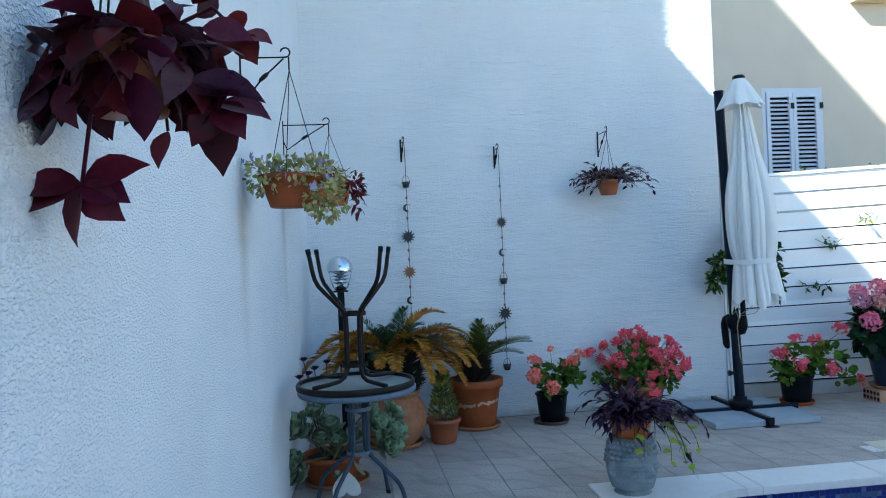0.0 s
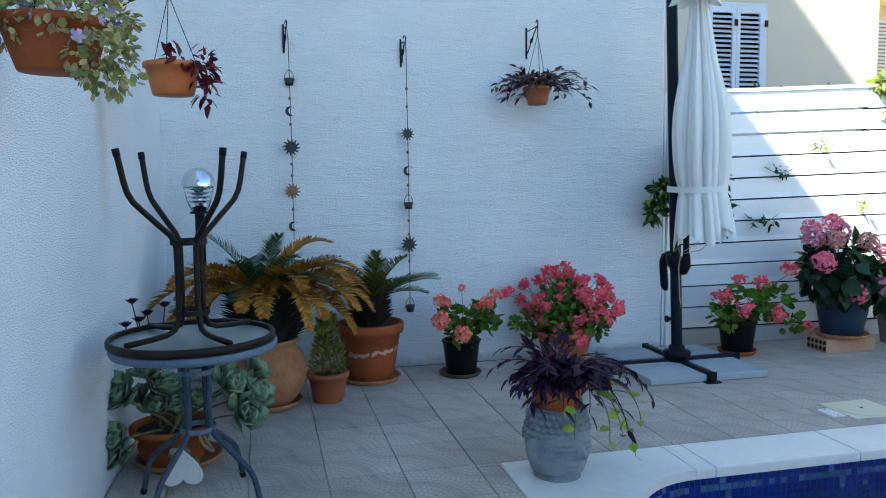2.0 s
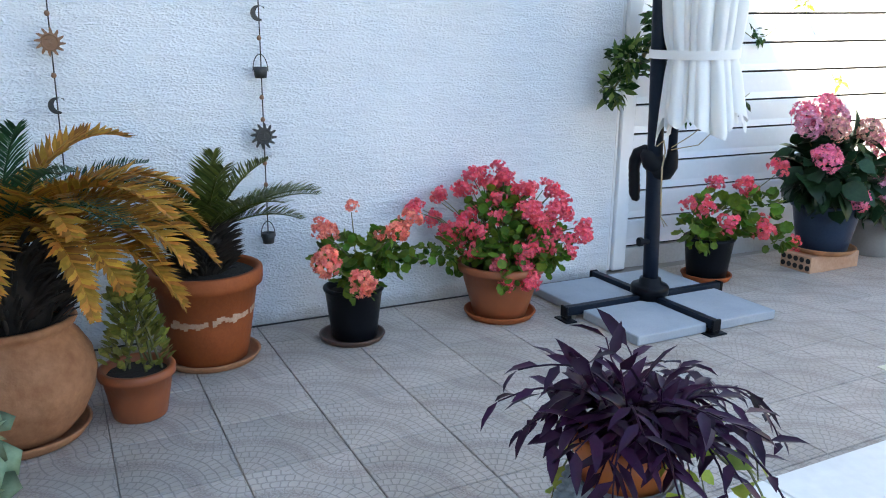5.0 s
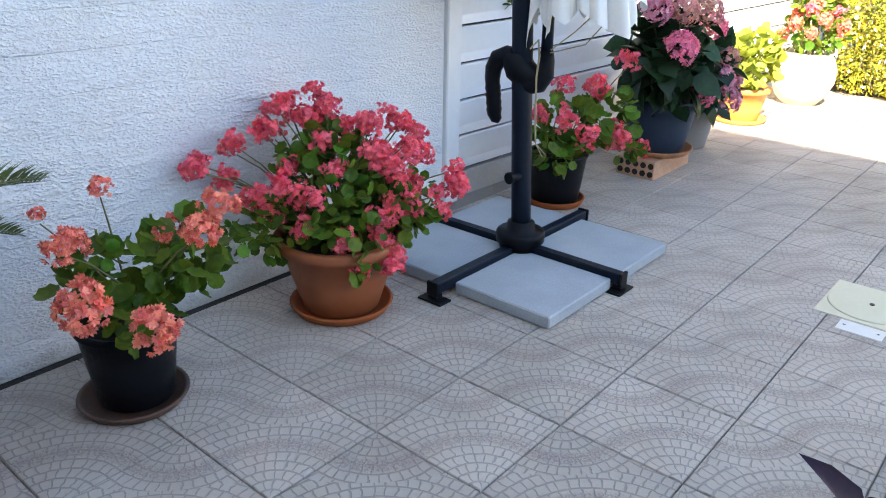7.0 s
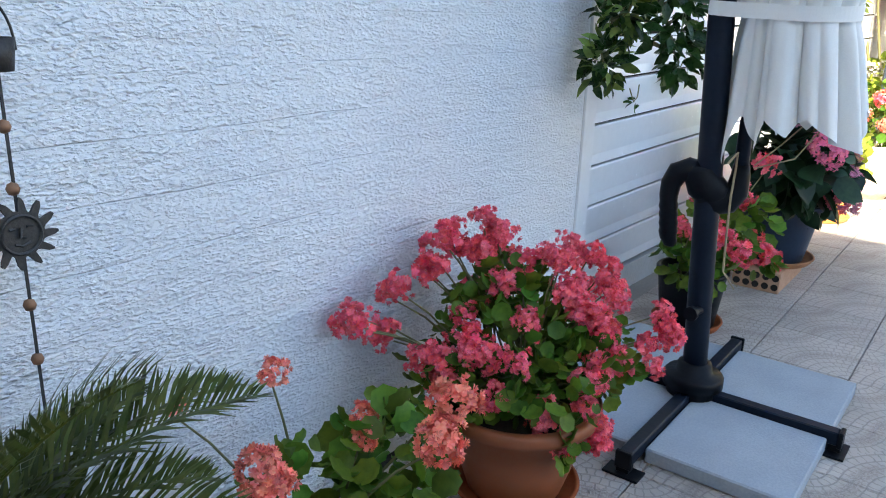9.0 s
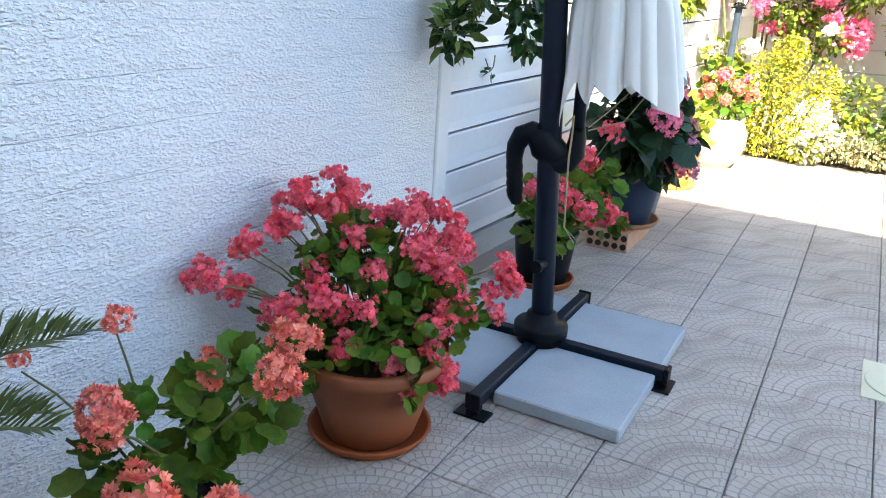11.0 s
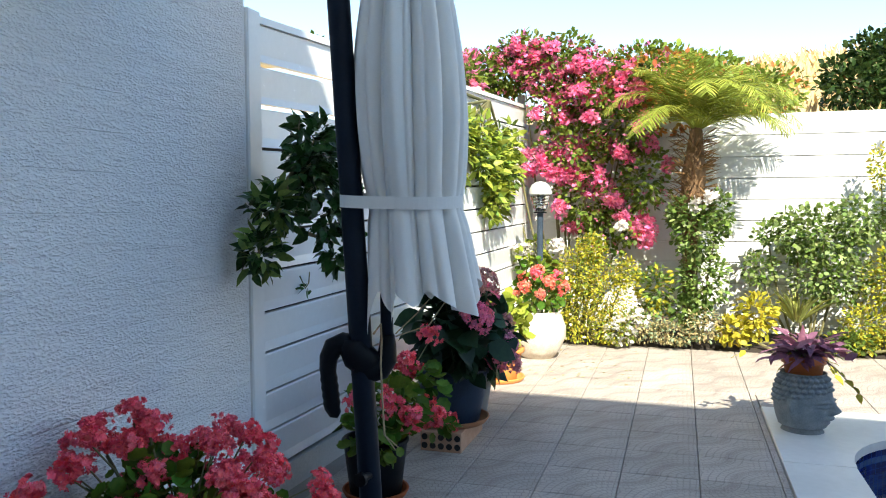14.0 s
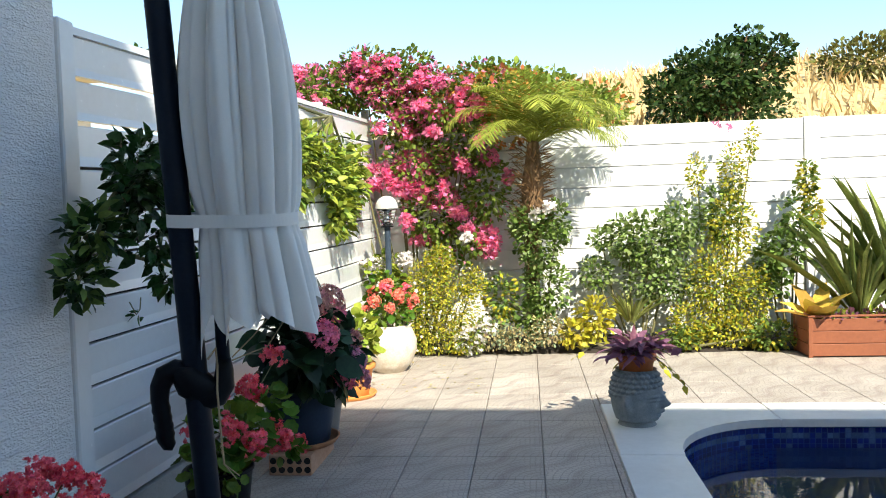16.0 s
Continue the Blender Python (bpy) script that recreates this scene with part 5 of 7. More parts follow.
def trailing(t, c, n, length, spread, leaf_l, leaf_w, material, down, rootz=0.0, bow=0.5, leaf_n=9, seed=1, sideways=1.0, lift=0.25):
    """Trailing stems from c, arching out and hanging, with lance leaves along them."""
    g = np.random.default_rng(seed)
    P, D, N, s = [], [], [], Shape()
    for k in range(n):
        a = k * 2.399963 + g.random()
        d = Vector((math.cos(a) * sideways, math.sin(a), bow + 0.7 * g.random())).normalized()
        p = Vector(c) + Vector((d.x, d.y, 0)) * spread * 0.4 * g.random()
        L = length * (0.45 + 0.75 * g.random())
        pts = [p.copy()]
        m = 9
        for i in range(m):
            p = p + d * (L / m)
            d = (d + Vector((0.12 * g.normal(), 0.12 * g.normal(), -down * (0.6 + 0.8 * g.random())))).normalized()
            pts.append(p.copy())
        s.tube(pts, [0.004 - 0.002 * i / m for i in range(m + 1)], 5, False)
        for i in range(leaf_n):
            f = (i + 1) / leaf_n * m
            j = min(int(f), m - 1)
            q = pts[j].lerp(pts[j + 1], f - j)
            along = (pts[j + 1] - pts[j]).normalized()
            side = along.cross(Vector((0, 0, 1))).normalized() * (1 if i % 2 else -1)
            P.append(q[:])
            D.append((along * 0.8 + side * 0.8 + Vector((0, 0, lift + 0.35 * g.normal())))[:])
            N.append((Vector((0, 0, 1)) + Vector(g.normal(size=3)) * 0.35)[:])
    ls = 0.7 + 0.5 * g.random(len(P))
    part("stem", s, TWIG if material is not PURPLE_LEAF else PURPLE_LEAF, t)["kind"] = "stuff"
    part_np("leaves", scatter(LANCE, P, D, N, leaf_l * ls, leaf_w * ls), material, t)


def stone_head(at, turn):
    """Carved head planter: curls above, calm face in front, narrow neck."""
    s = Shape()
    nz, na, H = 56, 120, 0.335
    vs = []

    def gauss(a, b, w):
        return math.exp(-((a - b) / w) ** 2)

    for i in range(nz + 1):
        z = H * i / nz
        f = i / nz
        base = 0.093 + 0.06 * math.sin(math.pi * min(1, f * 0.86 + 0.06)) ** 0.8 if f > 0.10 else 0.112 - 0.19 * f
        for k in range(na):
            a = 2 * math.pi * k / na
            d = math.atan2(math.sin(a), math.cos(a))
            r = base * (1 + 0.02 * math.cos(2 * a))
            hair = f - (0.74 - 0.10 * abs(d) / math.pi * 3.0)
            if hair > 0 and f < 0.97:
                row = z / 0.029
                col = a / (2 * math.pi) * 25 + 0.5 * (int(row) % 2)
                rr = math.hypot((row % 1) - 0.5, (col % 1) - 0.5)
                r += 0.022 * max(0, 1 - (rr / 0.5) ** 2) - 0.006
            elif abs(d) < 1.15 and f > 0.1:
                r += 0.054 * gauss(d, 0, 0.13) * gauss(f, 0.42, 0.085) + 0.014 * gauss(d, 0, 0.09) * gauss(f, 0.52, 0.07)
                r += 0.026 * gauss(d, 0, 0.30) * (gauss(f, 0.292, 0.018) + gauss(f, 0.262, 0.016)) - 0.018 * gauss(d, 0, 0.28) * gauss(f, 0.277, 0.008)
                for e in (-0.42, 0.42):
                    r += 0.02 * gauss(d, e, 0.18) * gauss(f, 0.49, 0.035) - 0.02 * gauss(d, e, 0.24) * gauss(f, 0.468, 0.010)
                    r += 0.022 * gauss(d, e, 0.26) * gauss(f, 0.565 - 0.08 * (abs(d) - 0.42) ** 2, 0.014)
                    r += 0.006 * gauss(d, e * 1.3, 0.25) * gauss(f, 0.38, 0.07)
                r += 0.010 * gauss(d, 0, 0.25) * gauss(f, 0.19, 0.04)
            for e in (-1.55, 1.55):
                r += 0.034 * gauss(d, e, 0.13) * gauss(f, 0.44, 0.15)
            aa = a + radians(turn)
            vs.append((at[0] + r * math.cos(aa), at[1] + r * math.sin(aa), at[2] + z))
    fs = [(i * na + k, i * na + (k + 1) % na, (i + 1) * na + (k + 1) % na, (i + 1) * na + k) for i in range(nz) for k in range(na)]
    s.add(vs, fs)
    s.lathe([(0.125, H - 0.001), (0.108, H - 0.004), (0.10, 0.2), (0.0, 0.19)], 32, at)
    s.add([(at[0] + 0.11 * math.cos(2 * math.pi * k / 24), at[1] + 0.11 * math.sin(2 * math.pi * k / 24), at[2]) for k in range(24)], [tuple(range(24))[::-1]])
    ob = part("stone_head_planter", s, STONE, smooth=True)
    return tagged(ob, "grey cast stone planter carved as a calm head", "planter", "stone head planters")


def head_planter(at, turn, seed):
    stone_head(at, turn)
    x, y, z = at
    t = thing("potted_purple_heart", (x, y, z + 0.2), "dark purple trailing plant potted in the stone head planter", "potted plant", "purple trailing plants")
    pot_on(t, 0.075, 0.115, 0.235, ORANGE_PLASTIC, 0.0, 0.05, 0.006)
    if x > 5:
        trailing(t, (x, y, z + 0.42), 30, 0.18, 0.1, 0.125, 0.042, BROMELIAD, 0.16, bow=0.7, leaf_n=6, seed=seed)
        trailing(t, (x + 0.05, y, z + 0.42), 5, 0.34, 0.1, 0.07, 0.04, YELLOW_LEAF, 0.22, bow=0.1, leaf_n=8, seed=seed + 3)
    else:
        trailing(t, (x + 0.04, y, z + 0.46), 48, 0.29, 0.16, 0.10, 0.030, PURPLE_LEAF, 0.17, bow=0.5, leaf_n=7, seed=seed, lift=-0.1)
        trailing(t, (x + 0.10, y, z + 0.45), 9, 0.38, 0.12, 0.08, 0.027, PURPLE_LEAF, 0.27, bow=0.5, leaf_n=9, seed=seed + 1, lift=-0.2)
        trailing(t, (x, y, z + 0.42), 12, 0.24, 0.2, 0.105, 0.034, PURPLE_LEAF, 0.08, bow=1.8, leaf_n=5, seed=seed + 5)
        trailing(t, (x + 0.09, y - 0.03, z + 0.43), 9, 0.42, 0.1, 0.058, 0.052, IVY_LEAF, 0.34, bow=0.0, leaf_n=7, seed=seed + 3)


head_planter((1.825, 6.16, 0.013), -72, 4)
head_planter((5.72, 6.19, 0.013), -120, 8)

# pots further along the fence
t = thing("potted_plant", (6.52, 8.14, 0.0), "yellow-green plant in an orange clay pot on its saucer", "potted plant")
pot_on(t, 0.125, 0.175, 0.25, ORANGE_POT, 0.0, 0.04, 0.012)
part_np("leaves", foliage(ROUND, [((6.5, 8.1, 0.40), (0.2, 0.18, 0.14)), ((6.55, 8.1, 0.52), (0.16, 0.15, 0.10))], 220, 0.075, 0.075, 0.1, 0.3), IVY_LEAF, t)
stalks(t, (6.52, 8.14, 0.22), [(6.5 + 0.12 * math.cos(k), 8.1 + 0.12 * math.sin(k), 0.48) for k in range(8)], 0.004)
saucer((6.52, 8.14, -0.0005), 0.19, ORANGE_POT, "orange clay saucer under the pot")
t = thing("potted_geranium", (7.46, 8.02, 0.0), "red and pink geranium in a round cream-washed clay pot", "potted plant", "geraniums in pots")
part("pot", Shape().lathe([(0, 0), (0.13, 0), (0.19, 0.07), (0.235, 0.18), (0.235, 0.27), (0.20, 0.36), (0.185, 0.38), (0.20, 0.40), (0.185, 0.40), (0.17, 0.35), (0, 0.35)], 40, (7.46, 8.02, 0.0)), WHITE_POT, t, "rounded cream-washed pot", smooth=True)
part_np("leaves", foliage(ROUND, [((7.46, 8.0, 0.52), (0.22, 0.22, 0.16)), ((7.6, 8.05, 0.7), (0.2, 0.2, 0.15))], 240, 0.06, 0.06, 0.1, 0.3), GERANIUM_LEAF, t)
for p, o, sc in head_ring((7.46, 8.0, 0.56), (0.22, 0.2, 0.18), 12, 14):
    head((CORAL_HEADS + PINK_HEADS)[int(RNG.integers(0, 4))], p, o, sc, t)
stalks(t, (7.46, 8.02, 0.36), [(7.46 + 0.15 * math.cos(k), 8.0 + 0.15 * math.sin(k), 0.62) for k in range(7)], 0.004)

# ---------------------------------------------------------------- stacked bistro tables


def bistro_table(z_floor, height, flip, label, metal, legs_metal):
    """Round glass-topped table with four bent tube legs bundled in the middle."""
    cx, cy = (0.200, 6.27) if flip else (0.207, 6.28)
    t = thing("bistro_table", (cx, cy, 0.0 if not flip else z_floor - 0.0), label, "table", "stacked bistro tables")

    def zz(h):
        return z_floor + (height - h if flip else h)

    R = 0.345
    rim = [(R - 0.016, height - 0.034), (R - 0.003, height - 0.036), (R + 0.003, height - 0.026), (R + 0.003, height - 0.007), (R - 0.002, height - 0.001), (R - 0.012, height - 0.001), (R - 0.016, height - 0.008), (R - 0.016, height - 0.034)]
    part("rim", Shape().lathe([(r, zz(h)) for r, h in rim], 72, (cx, cy, 0)), metal, t, smooth=True)
    g0, g1 = zz(height - 0.014), zz(height - 0.009)
    part("glass_top", Shape().lathe([(0, g0), (R - 0.0165, g0), (R - 0.0165, g1), (0, g1)], 56, (cx, cy, 0)), FROST, t, "frosted pebbled glass top")
    for k in range(4):
        a = radians(45 + 90 * k + ((-13 if k == 3 else -4) if flip else 12))
        c, s = math.cos(a), math.sin(a)
        path = [(0.315, height - 0.036), (0.20, height - 0.040), (0.125, height - 0.046), (0.085, height - 0.062), (0.066, height - 0.10), (0.062, height - 0.16), (0.060, height - 0.30), (0.062, height * 0.50), (0.068, height * 0.465), (0.088, height * 0.43), (0.14, height * 0.375), (0.205, height * 0.305), (0.25, height * 0.255), (0.275, height * 0.205), (0.288, height * 0.15), (0.302, height * 0.07), (0.315, 0.006 if not flip else 0.0)]
        pts = [(cx + r * c, cy + r * s, zz(h)) for r, h in path]
        leg = part("leg", Shape().tube(pts, 0.0125, 10), legs_metal, t, smooth=True)
        foot = [Vector(pts[-2]), Vector(pts[-1])]
        part("foot_cap", Shape().tube([foot[0].lerp(foot[1], 0.55), foot[1] + (foot[1] - foot[0]).normalized() * 0.004], 0.0145, 10), BLACK_PLASTIC, leg, smooth=True)
    for h in (height - 0.13, height * 0.47):
        part("clamp_ring", Shape().lathe([(0.0735, zz(h) - 0.011), (0.0765, zz(h) - 0.011), (0.0765, zz(h) + 0.011), (0.0735, zz(h) + 0.011), (0.0735, zz(h) - 0.011)], 28, (cx, cy, 0)), metal, t)
    return t


bistro_table(0.0, 0.725, False, "round bistro table in dusty grey-blue steel with a glass top", GREY_BLUE_METAL, NAVY_METAL)
bistro_table(0.726, 0.81, True, "dark brown bistro table stacked upside down, legs in the air", RUST_BROWN, RUST_BROWN)


def bollard_lamp(at, height, post, label, square=True, dome=None, dome_label="mirrored silver half dome"):
    x, y, z = at
    t = thing("garden_lamp", at, label, "garden lamp", "garden lamps")
    r = 0.028
    part("post", Shape().box((x - r, y - r, z), (x + r, y + r, z + height), 0.004) if square else Shape().tube([at, (x, y, z + height)], r, 14), post, t)
    part("collar", Shape().lathe([(0, 0), (0.06, 0), (0.06, 0.012), (0.03, 0.02), (0.03, 0.05), (0, 0.05)], 24, (x, y, z + height)), BLACK_PLASTIC, t)
    h0 = height + 0.02
    g = part("globe", Shape().lathe([(0.05, 0), (0.066, 0.03), (0.083, 0.09), (0.094, 0.15), (0.095, 0.165)], 36, (x, y, z + h0)), GLASS, t, "clear glass lamp globe", smooth=True)
    g.visible_shadow = False
    part("dome", Shape().lathe([(0.106, 0.152), (0.106, 0.165), (0.098, 0.205), (0.074, 0.242), (0.038, 0.265), (0, 0.271)], 36, (x, y, z + h0)), dome or SILVER, t, dome_label, smooth=True)
    for k in range(4):
        part("louvre_ring", Shape().lathe([(0.030, 0), (0.050, 0.008), (0.050, 0.011), (0.030, 0.004)], 24, (x, y, z + h0 + 0.055 + 0.026 * k)), SILVER, t, smooth=True)
    part("lamp_tube", Shape().tube([(x, y, z + h0), (x, y, z + h0 + 0.15)], 0.02, 14), SILVER, t, smooth=True)


bollard_lamp((0.125, 7.95, 0.0), 1.205, BLACK_PLASTIC, "black garden lamp with a mirrored dome in the wall corner")
bollard_lamp((8.0, 8.10, 0.0), 1.22, NAVY_METAL, "grey garden lamp with a glass globe among the flowers", False, PALE_STONE, "white half dome")

# ---------------------------------------------------------------- umbrella


def build_umbrella():
    hub = Vector((3.455, 7.890, 0.0))
    t = thing("cantilever_umbrella", (hub.x, hub.y, 0.0), "closed off-white cantilever umbrella on a dark steel cross base", "umbrella")
    top = Vector((3.46, 8.05, 2.78))
    foot = Vector((3.455, 7.885, 0.06))
    n = 10
    pts = [foot.lerp(top, i / n) for i in range(n + 1)]
    part("pole", Shape().tube(pts, 0.040, 24), DARK_METAL, t, smooth=True)
    part("pole_cap", Shape().tube([top, top + (top - foot).normalized() * 0.012], 0.044, 24), BLACK_PLASTIC, t)
    part("hub_collar", Shape().lathe([(0.0, 0.028), (0.075, 0.028), (0.085, 0.035), (0.085, 0.075), (0.10, 0.08), (0.10, 0.115), (0.092, 0.125), (0.06, 0.128), (0.055, 0.16), (0.04, 0.165)], 36, (hub.x, hub.y, 0.0)), BLACK_PLASTIC, t, smooth=True)
    for k, (a, L) in enumerate(((180, 0.54), (0, 0.50), (270, 0.47), (90, 0.47))):
        d = Vector((math.cos(radians(a)), math.sin(radians(a)), 0))
        m = Matrix.Translation((hub.x, hub.y, 0)) @ Matrix.Rotation(radians(a), 4, "Z")
        arm = part("cross_arm", Shape().box((0.05, -0.0215, 0.028), (L, 0.0215, 0.073), 0.004, m), DARK_METAL, t)
        part("end_cap", Shape().box((L, -0.026, 0.022), (L + 0.014, 0.026, 0.077), 0.003, m), BLACK_PLASTIC, arm)
        part("foot_plate", Shape().box((L - 0.035, -0.055, 0.0), (L + 0.03, 0.055, 0.008), 0.002, m).box((L - 0.025, -0.02, 0.008), (L + 0.012, 0.02, 0.028), 0.002, m), BLACK_PLASTIC, arm)
    part("knob", Shape().tube([hub + Vector((-0.03, -0.0, 0.36)), hub + Vector((-0.075, 0.01, 0.36))], 0.014, 10).tube([hub + Vector((-0.07, 0.01, 0.36)), hub + Vector((-0.088, 0.012, 0.36))], 0.024, 12), BLACK_PLASTIC, t)
    for sx in (-1, 1):
        for sy in (-1, 1):
            x0, y0 = hub.x + sx * 0.024, hub.y + sy * 0.024
            s = Shape().box((min(x0, x0 + sx * 0.425), min(y0, y0 + sy * 0.418), 0.002), (max(x0, x0 + sx * 0.425), max(y0, y0 + sy * 0.418), 0.05), 0.005)
            tagged(part("paving_slab", s, SLAB), "grey concrete paving slab weighing down the umbrella base", "paving slab", "umbrella base slabs")
    # crank housing, handle and lifting arm
    u = Vector((-0.35, 0.94, 0)).normalized()
    c = Vector((3.458, 7.94, 0.77))

    def off(a, z):
        return c + u * a + Vector((0, 0, z))

    part("crank_box", Shape().tube([off(-0.05, -0.055), off(-0.035, -0.03), off(0, 0.0), off(0.02, 0.05), off(0.02, 0.062)], [0.036, 0.054, 0.060, 0.056, 0.044], 18), BLACK_PLASTIC, t, smooth=True)
    grip = [off(0.02, 0.035), off(0.055, 0.045), off(0.088, 0.032), off(0.105, -0.005), off(0.108, -0.045)]
    radii = [0.042, 0.040, 0.037, 0.033, 0.030]
    for k in range(9):
        f = k / 8
        grip.append(off(0.106 - 0.012 * f, -0.065 - 0.115 * f))
        radii.append(0.0285 + 0.003 * (k % 2))
    grip += [off(0.085, -0.200), off(0.070, -0.208)]
    radii += [0.024, 0.014]
    part("crank_handle", Shape().tube(grip, radii, 14), BLACK_PLASTIC, t, "curved black crank handle with finger grooves", smooth=True)
    part("lever_elbow", Shape().tube([off(0.0, -0.025), off(-0.04, -0.052), off(-0.075, -0.045), off(-0.098, -0.012), off(-0.102, 0.04), off(-0.10, 0.075)], [0.050, 0.048, 0.043, 0.037, 0.030, 0.025], 14), BLACK_PLASTIC, t, smooth=True)
    part("lifting_arm", Shape().tube([off(-0.10, 0.06), off(-0.098, 0.2), Vector((3.53, 7.80, 1.9)), Vector((3.505, 7.80, 2.78))], [0.023, 0.022, 0.020, 0.02], 12), DARK_METAL, t, smooth=True)

    # folded canopy
    ax = [(0.905, 3.575, 7.725), (1.3, 3.565, 7.765), (1.7, 3.558, 7.78), (2.1, 3.545, 7.785), (2.5, 3.53, 7.79), (2.86, 3.513, 7.795)]

    def axis(z):
        for (z0, x0, y0), (z1, x1, y1) in zip(ax, ax[1:]):
            if z <= z1:
                f = (z - z0) / (z1 - z0)
                return x0 + f * (x1 - x0), y0 + f * (y1 - y0)
        return ax[-1][1:]

    na, rows = 320, 70
    vs = []
    for i in range(rows + 1):
        f = i / rows
        for k in range(na):
            a = 2 * math.pi * k / na
            u9 = (4.5 * a / math.pi + 0.5 + 0.45 * math.sin(2 * a + 1.0)) % 9
            pleat, f9 = int(u9), u9 % 1
            drop = (f9 / 0.62 if f9 < 0.62 else (1 - f9) / 0.38)
            hem = 1.035 - (0.05 + 0.11 * ((pleat * 5 + 2) % 9) / 8) * drop ** 1.15 + 0.03 * math.sin(a + 2.0)
            z = hem + (2.66 - hem) * f
            x, y = axis(z)
            if z > 1.3:
                q = (z - 1.3) / 1.36
                r = 0.155 + 0.035 * math.sin(math.pi * min(1, q * 1.5)) - 0.115 * q ** 1.8
            else:
                q = (1.3 - z) / 0.36
                r = 0.155 + 0.034 * min(q, 1.2)
            deep = 0.19 + 0.13 * abs((z - 1.3) / 0.6 if z < 1.3 else min(1, (z - 1.3) / 1.0))
            fold = (2 * abs(math.sin(4.5 * a + 0.35 * math.sin(2.2 * z))) ** 0.45 - 1.35) * 0.75 + (2 * abs(math.sin(8 * a + 1.3 + 0.4 * math.sin(1.7 * z))) ** 0.6 - 1.2) * 0.25 + 0.05 * math.sin(23 * a + 2 * z)
            pinch = 1 - 0.5 * math.exp(-((z - 1.3) / 0.05) ** 2)
            r *= 1 + deep * fold * pinch + 0.02 * noise.noise(Vector((math.cos(a) * 2, math.sin(a) * 2, z * 5)))
            vs.append((x + r * math.cos(a), y + r * math.sin(a), z))
    fs = [(i * na + k, i * na + (k + 1) % na, (i + 1) * na + (k + 1) % na, (i + 1) * na + k) for i in range(rows) for k in range(na)]
    part("canopy", Shape().add(vs, fs), CANVAS, t, "folded off-white canvas canopy", smooth=True)
    # inner folds below the hem
    vs, fs = [], []
    for i in range(9):
        for k in range(96):
            a = 2 * math.pi * k / 96
            z = 1.25 - 0.27 * i / 8 + 0.05 * abs(math.sin(3.5 * a)) * i / 8
            x, y = axis(z)
            r = (0.10 + 0.03 * i / 8) * (1 + 0.25 * math.sin(7 * a + 1))
            vs.append((x + r * math.cos(a), y + r * math.sin(a), z))
    fs = [(i * 96 + k, i * 96 + (k + 1) % 96, (i + 1) * 96 + (k + 1) % 96, (i + 1) * 96 + k) for i in range(8) for k in range(96)]
    part("inner_canopy", Shape().add(vs, fs), CANVAS, t, smooth=True)
    vs, fs = [], []
    for i in range(15):
        f = i / 14
        for k in range(120):
            a = 2 * math.pi * k / 120
            z = 2.845 - 0.235 * f - 0.012 * math.sin(8 * a) * f
            x, y = axis(min(z, 2.86))
            r = 0.045 + 0.125 * f ** 0.8 + 0.025 * math.sin(8 * a) * f + 0.008 * math.sin(13 * a) * f
            vs.append((x + r * math.cos(a), y + r * math.sin(a), z))
    fs = [(i * 120 + k, i * 120 + (k + 1) % 120, (i + 1) * 120 + (k + 1) % 120, (i + 1) * 120 + k) for i in range(14) for k in range(120)]
    part("vent_flap", Shape().add(vs, fs), CANVAS, t, smooth=True)
    part("finial", Shape().lathe([(0.05, 2.835), (0.052, 2.86), (0.04, 2.872), (0, 2.876)], 24, (3.513, 7.795, 0)), BLACK_PLASTIC, t, smooth=True)
    # strap round canopy and pole
    vs = []
    ns = 64
    for dz, dr in ((-0.021, 0), (-0.021, 0.003), (0.021, 0.003), (0.021, 0)):
        for k in range(ns):
            a = 2 * math.pi * k / ns
            x, y = 3.565 + (0.168 + dr) * math.cos(a), 7.765 + (0.168 + dr) * math.sin(a)
            if math.cos(a - radians(128)) > 0.72:
                w = (math.cos(a - radians(128)) - 0.72) / 0.28
                x, y = x - 0.045 * w, y + 0.085 * w
            vs.append((x, y, 1.315 + dz + 0.012 * math.cos(a - 0.5)))
    fs = [(j * ns + k, j * ns + (k + 1) % ns, ((j + 1) % 4) * ns + (k + 1) % ns, ((j + 1) % 4) * ns + k) for j in range(4) for k in range(ns)]
    part("strap", Shape().add(vs, fs), CANVAS, t, "white tie strap")
    cord = [(3.40, 7.86, 0.86), (3.43, 7.845, 0.89), (3.45, 7.85, 0.83), (3.435, 7.848, 0.75), (3.44, 7.845, 0.62), (3.445, 7.84, 0.50)]
    s = Shape().tube(cord, 0.004, 6).tube([(3.43, 7.79, 0.86), (3.5, 7.74, 0.92), (3.56, 7.68, 1.0)], 0.0025, 5).tube([(3.43, 7.79, 0.85), (3.52, 7.70, 0.88), (3.60, 7.64, 0.99)], 0.0025, 5)
    s.tube([(3.445, 7.84, 0.50), (3.448, 7.79, 0.46)], 0.002, 4).tube([(3.445, 7.84, 0.50), (3.432, 7.795, 0.455)], 0.002, 4)
    part("cord", s, ROPE, t, "frayed jute cord")


build_umbrella()

# ---------------------------------------------------------------- floor hatches


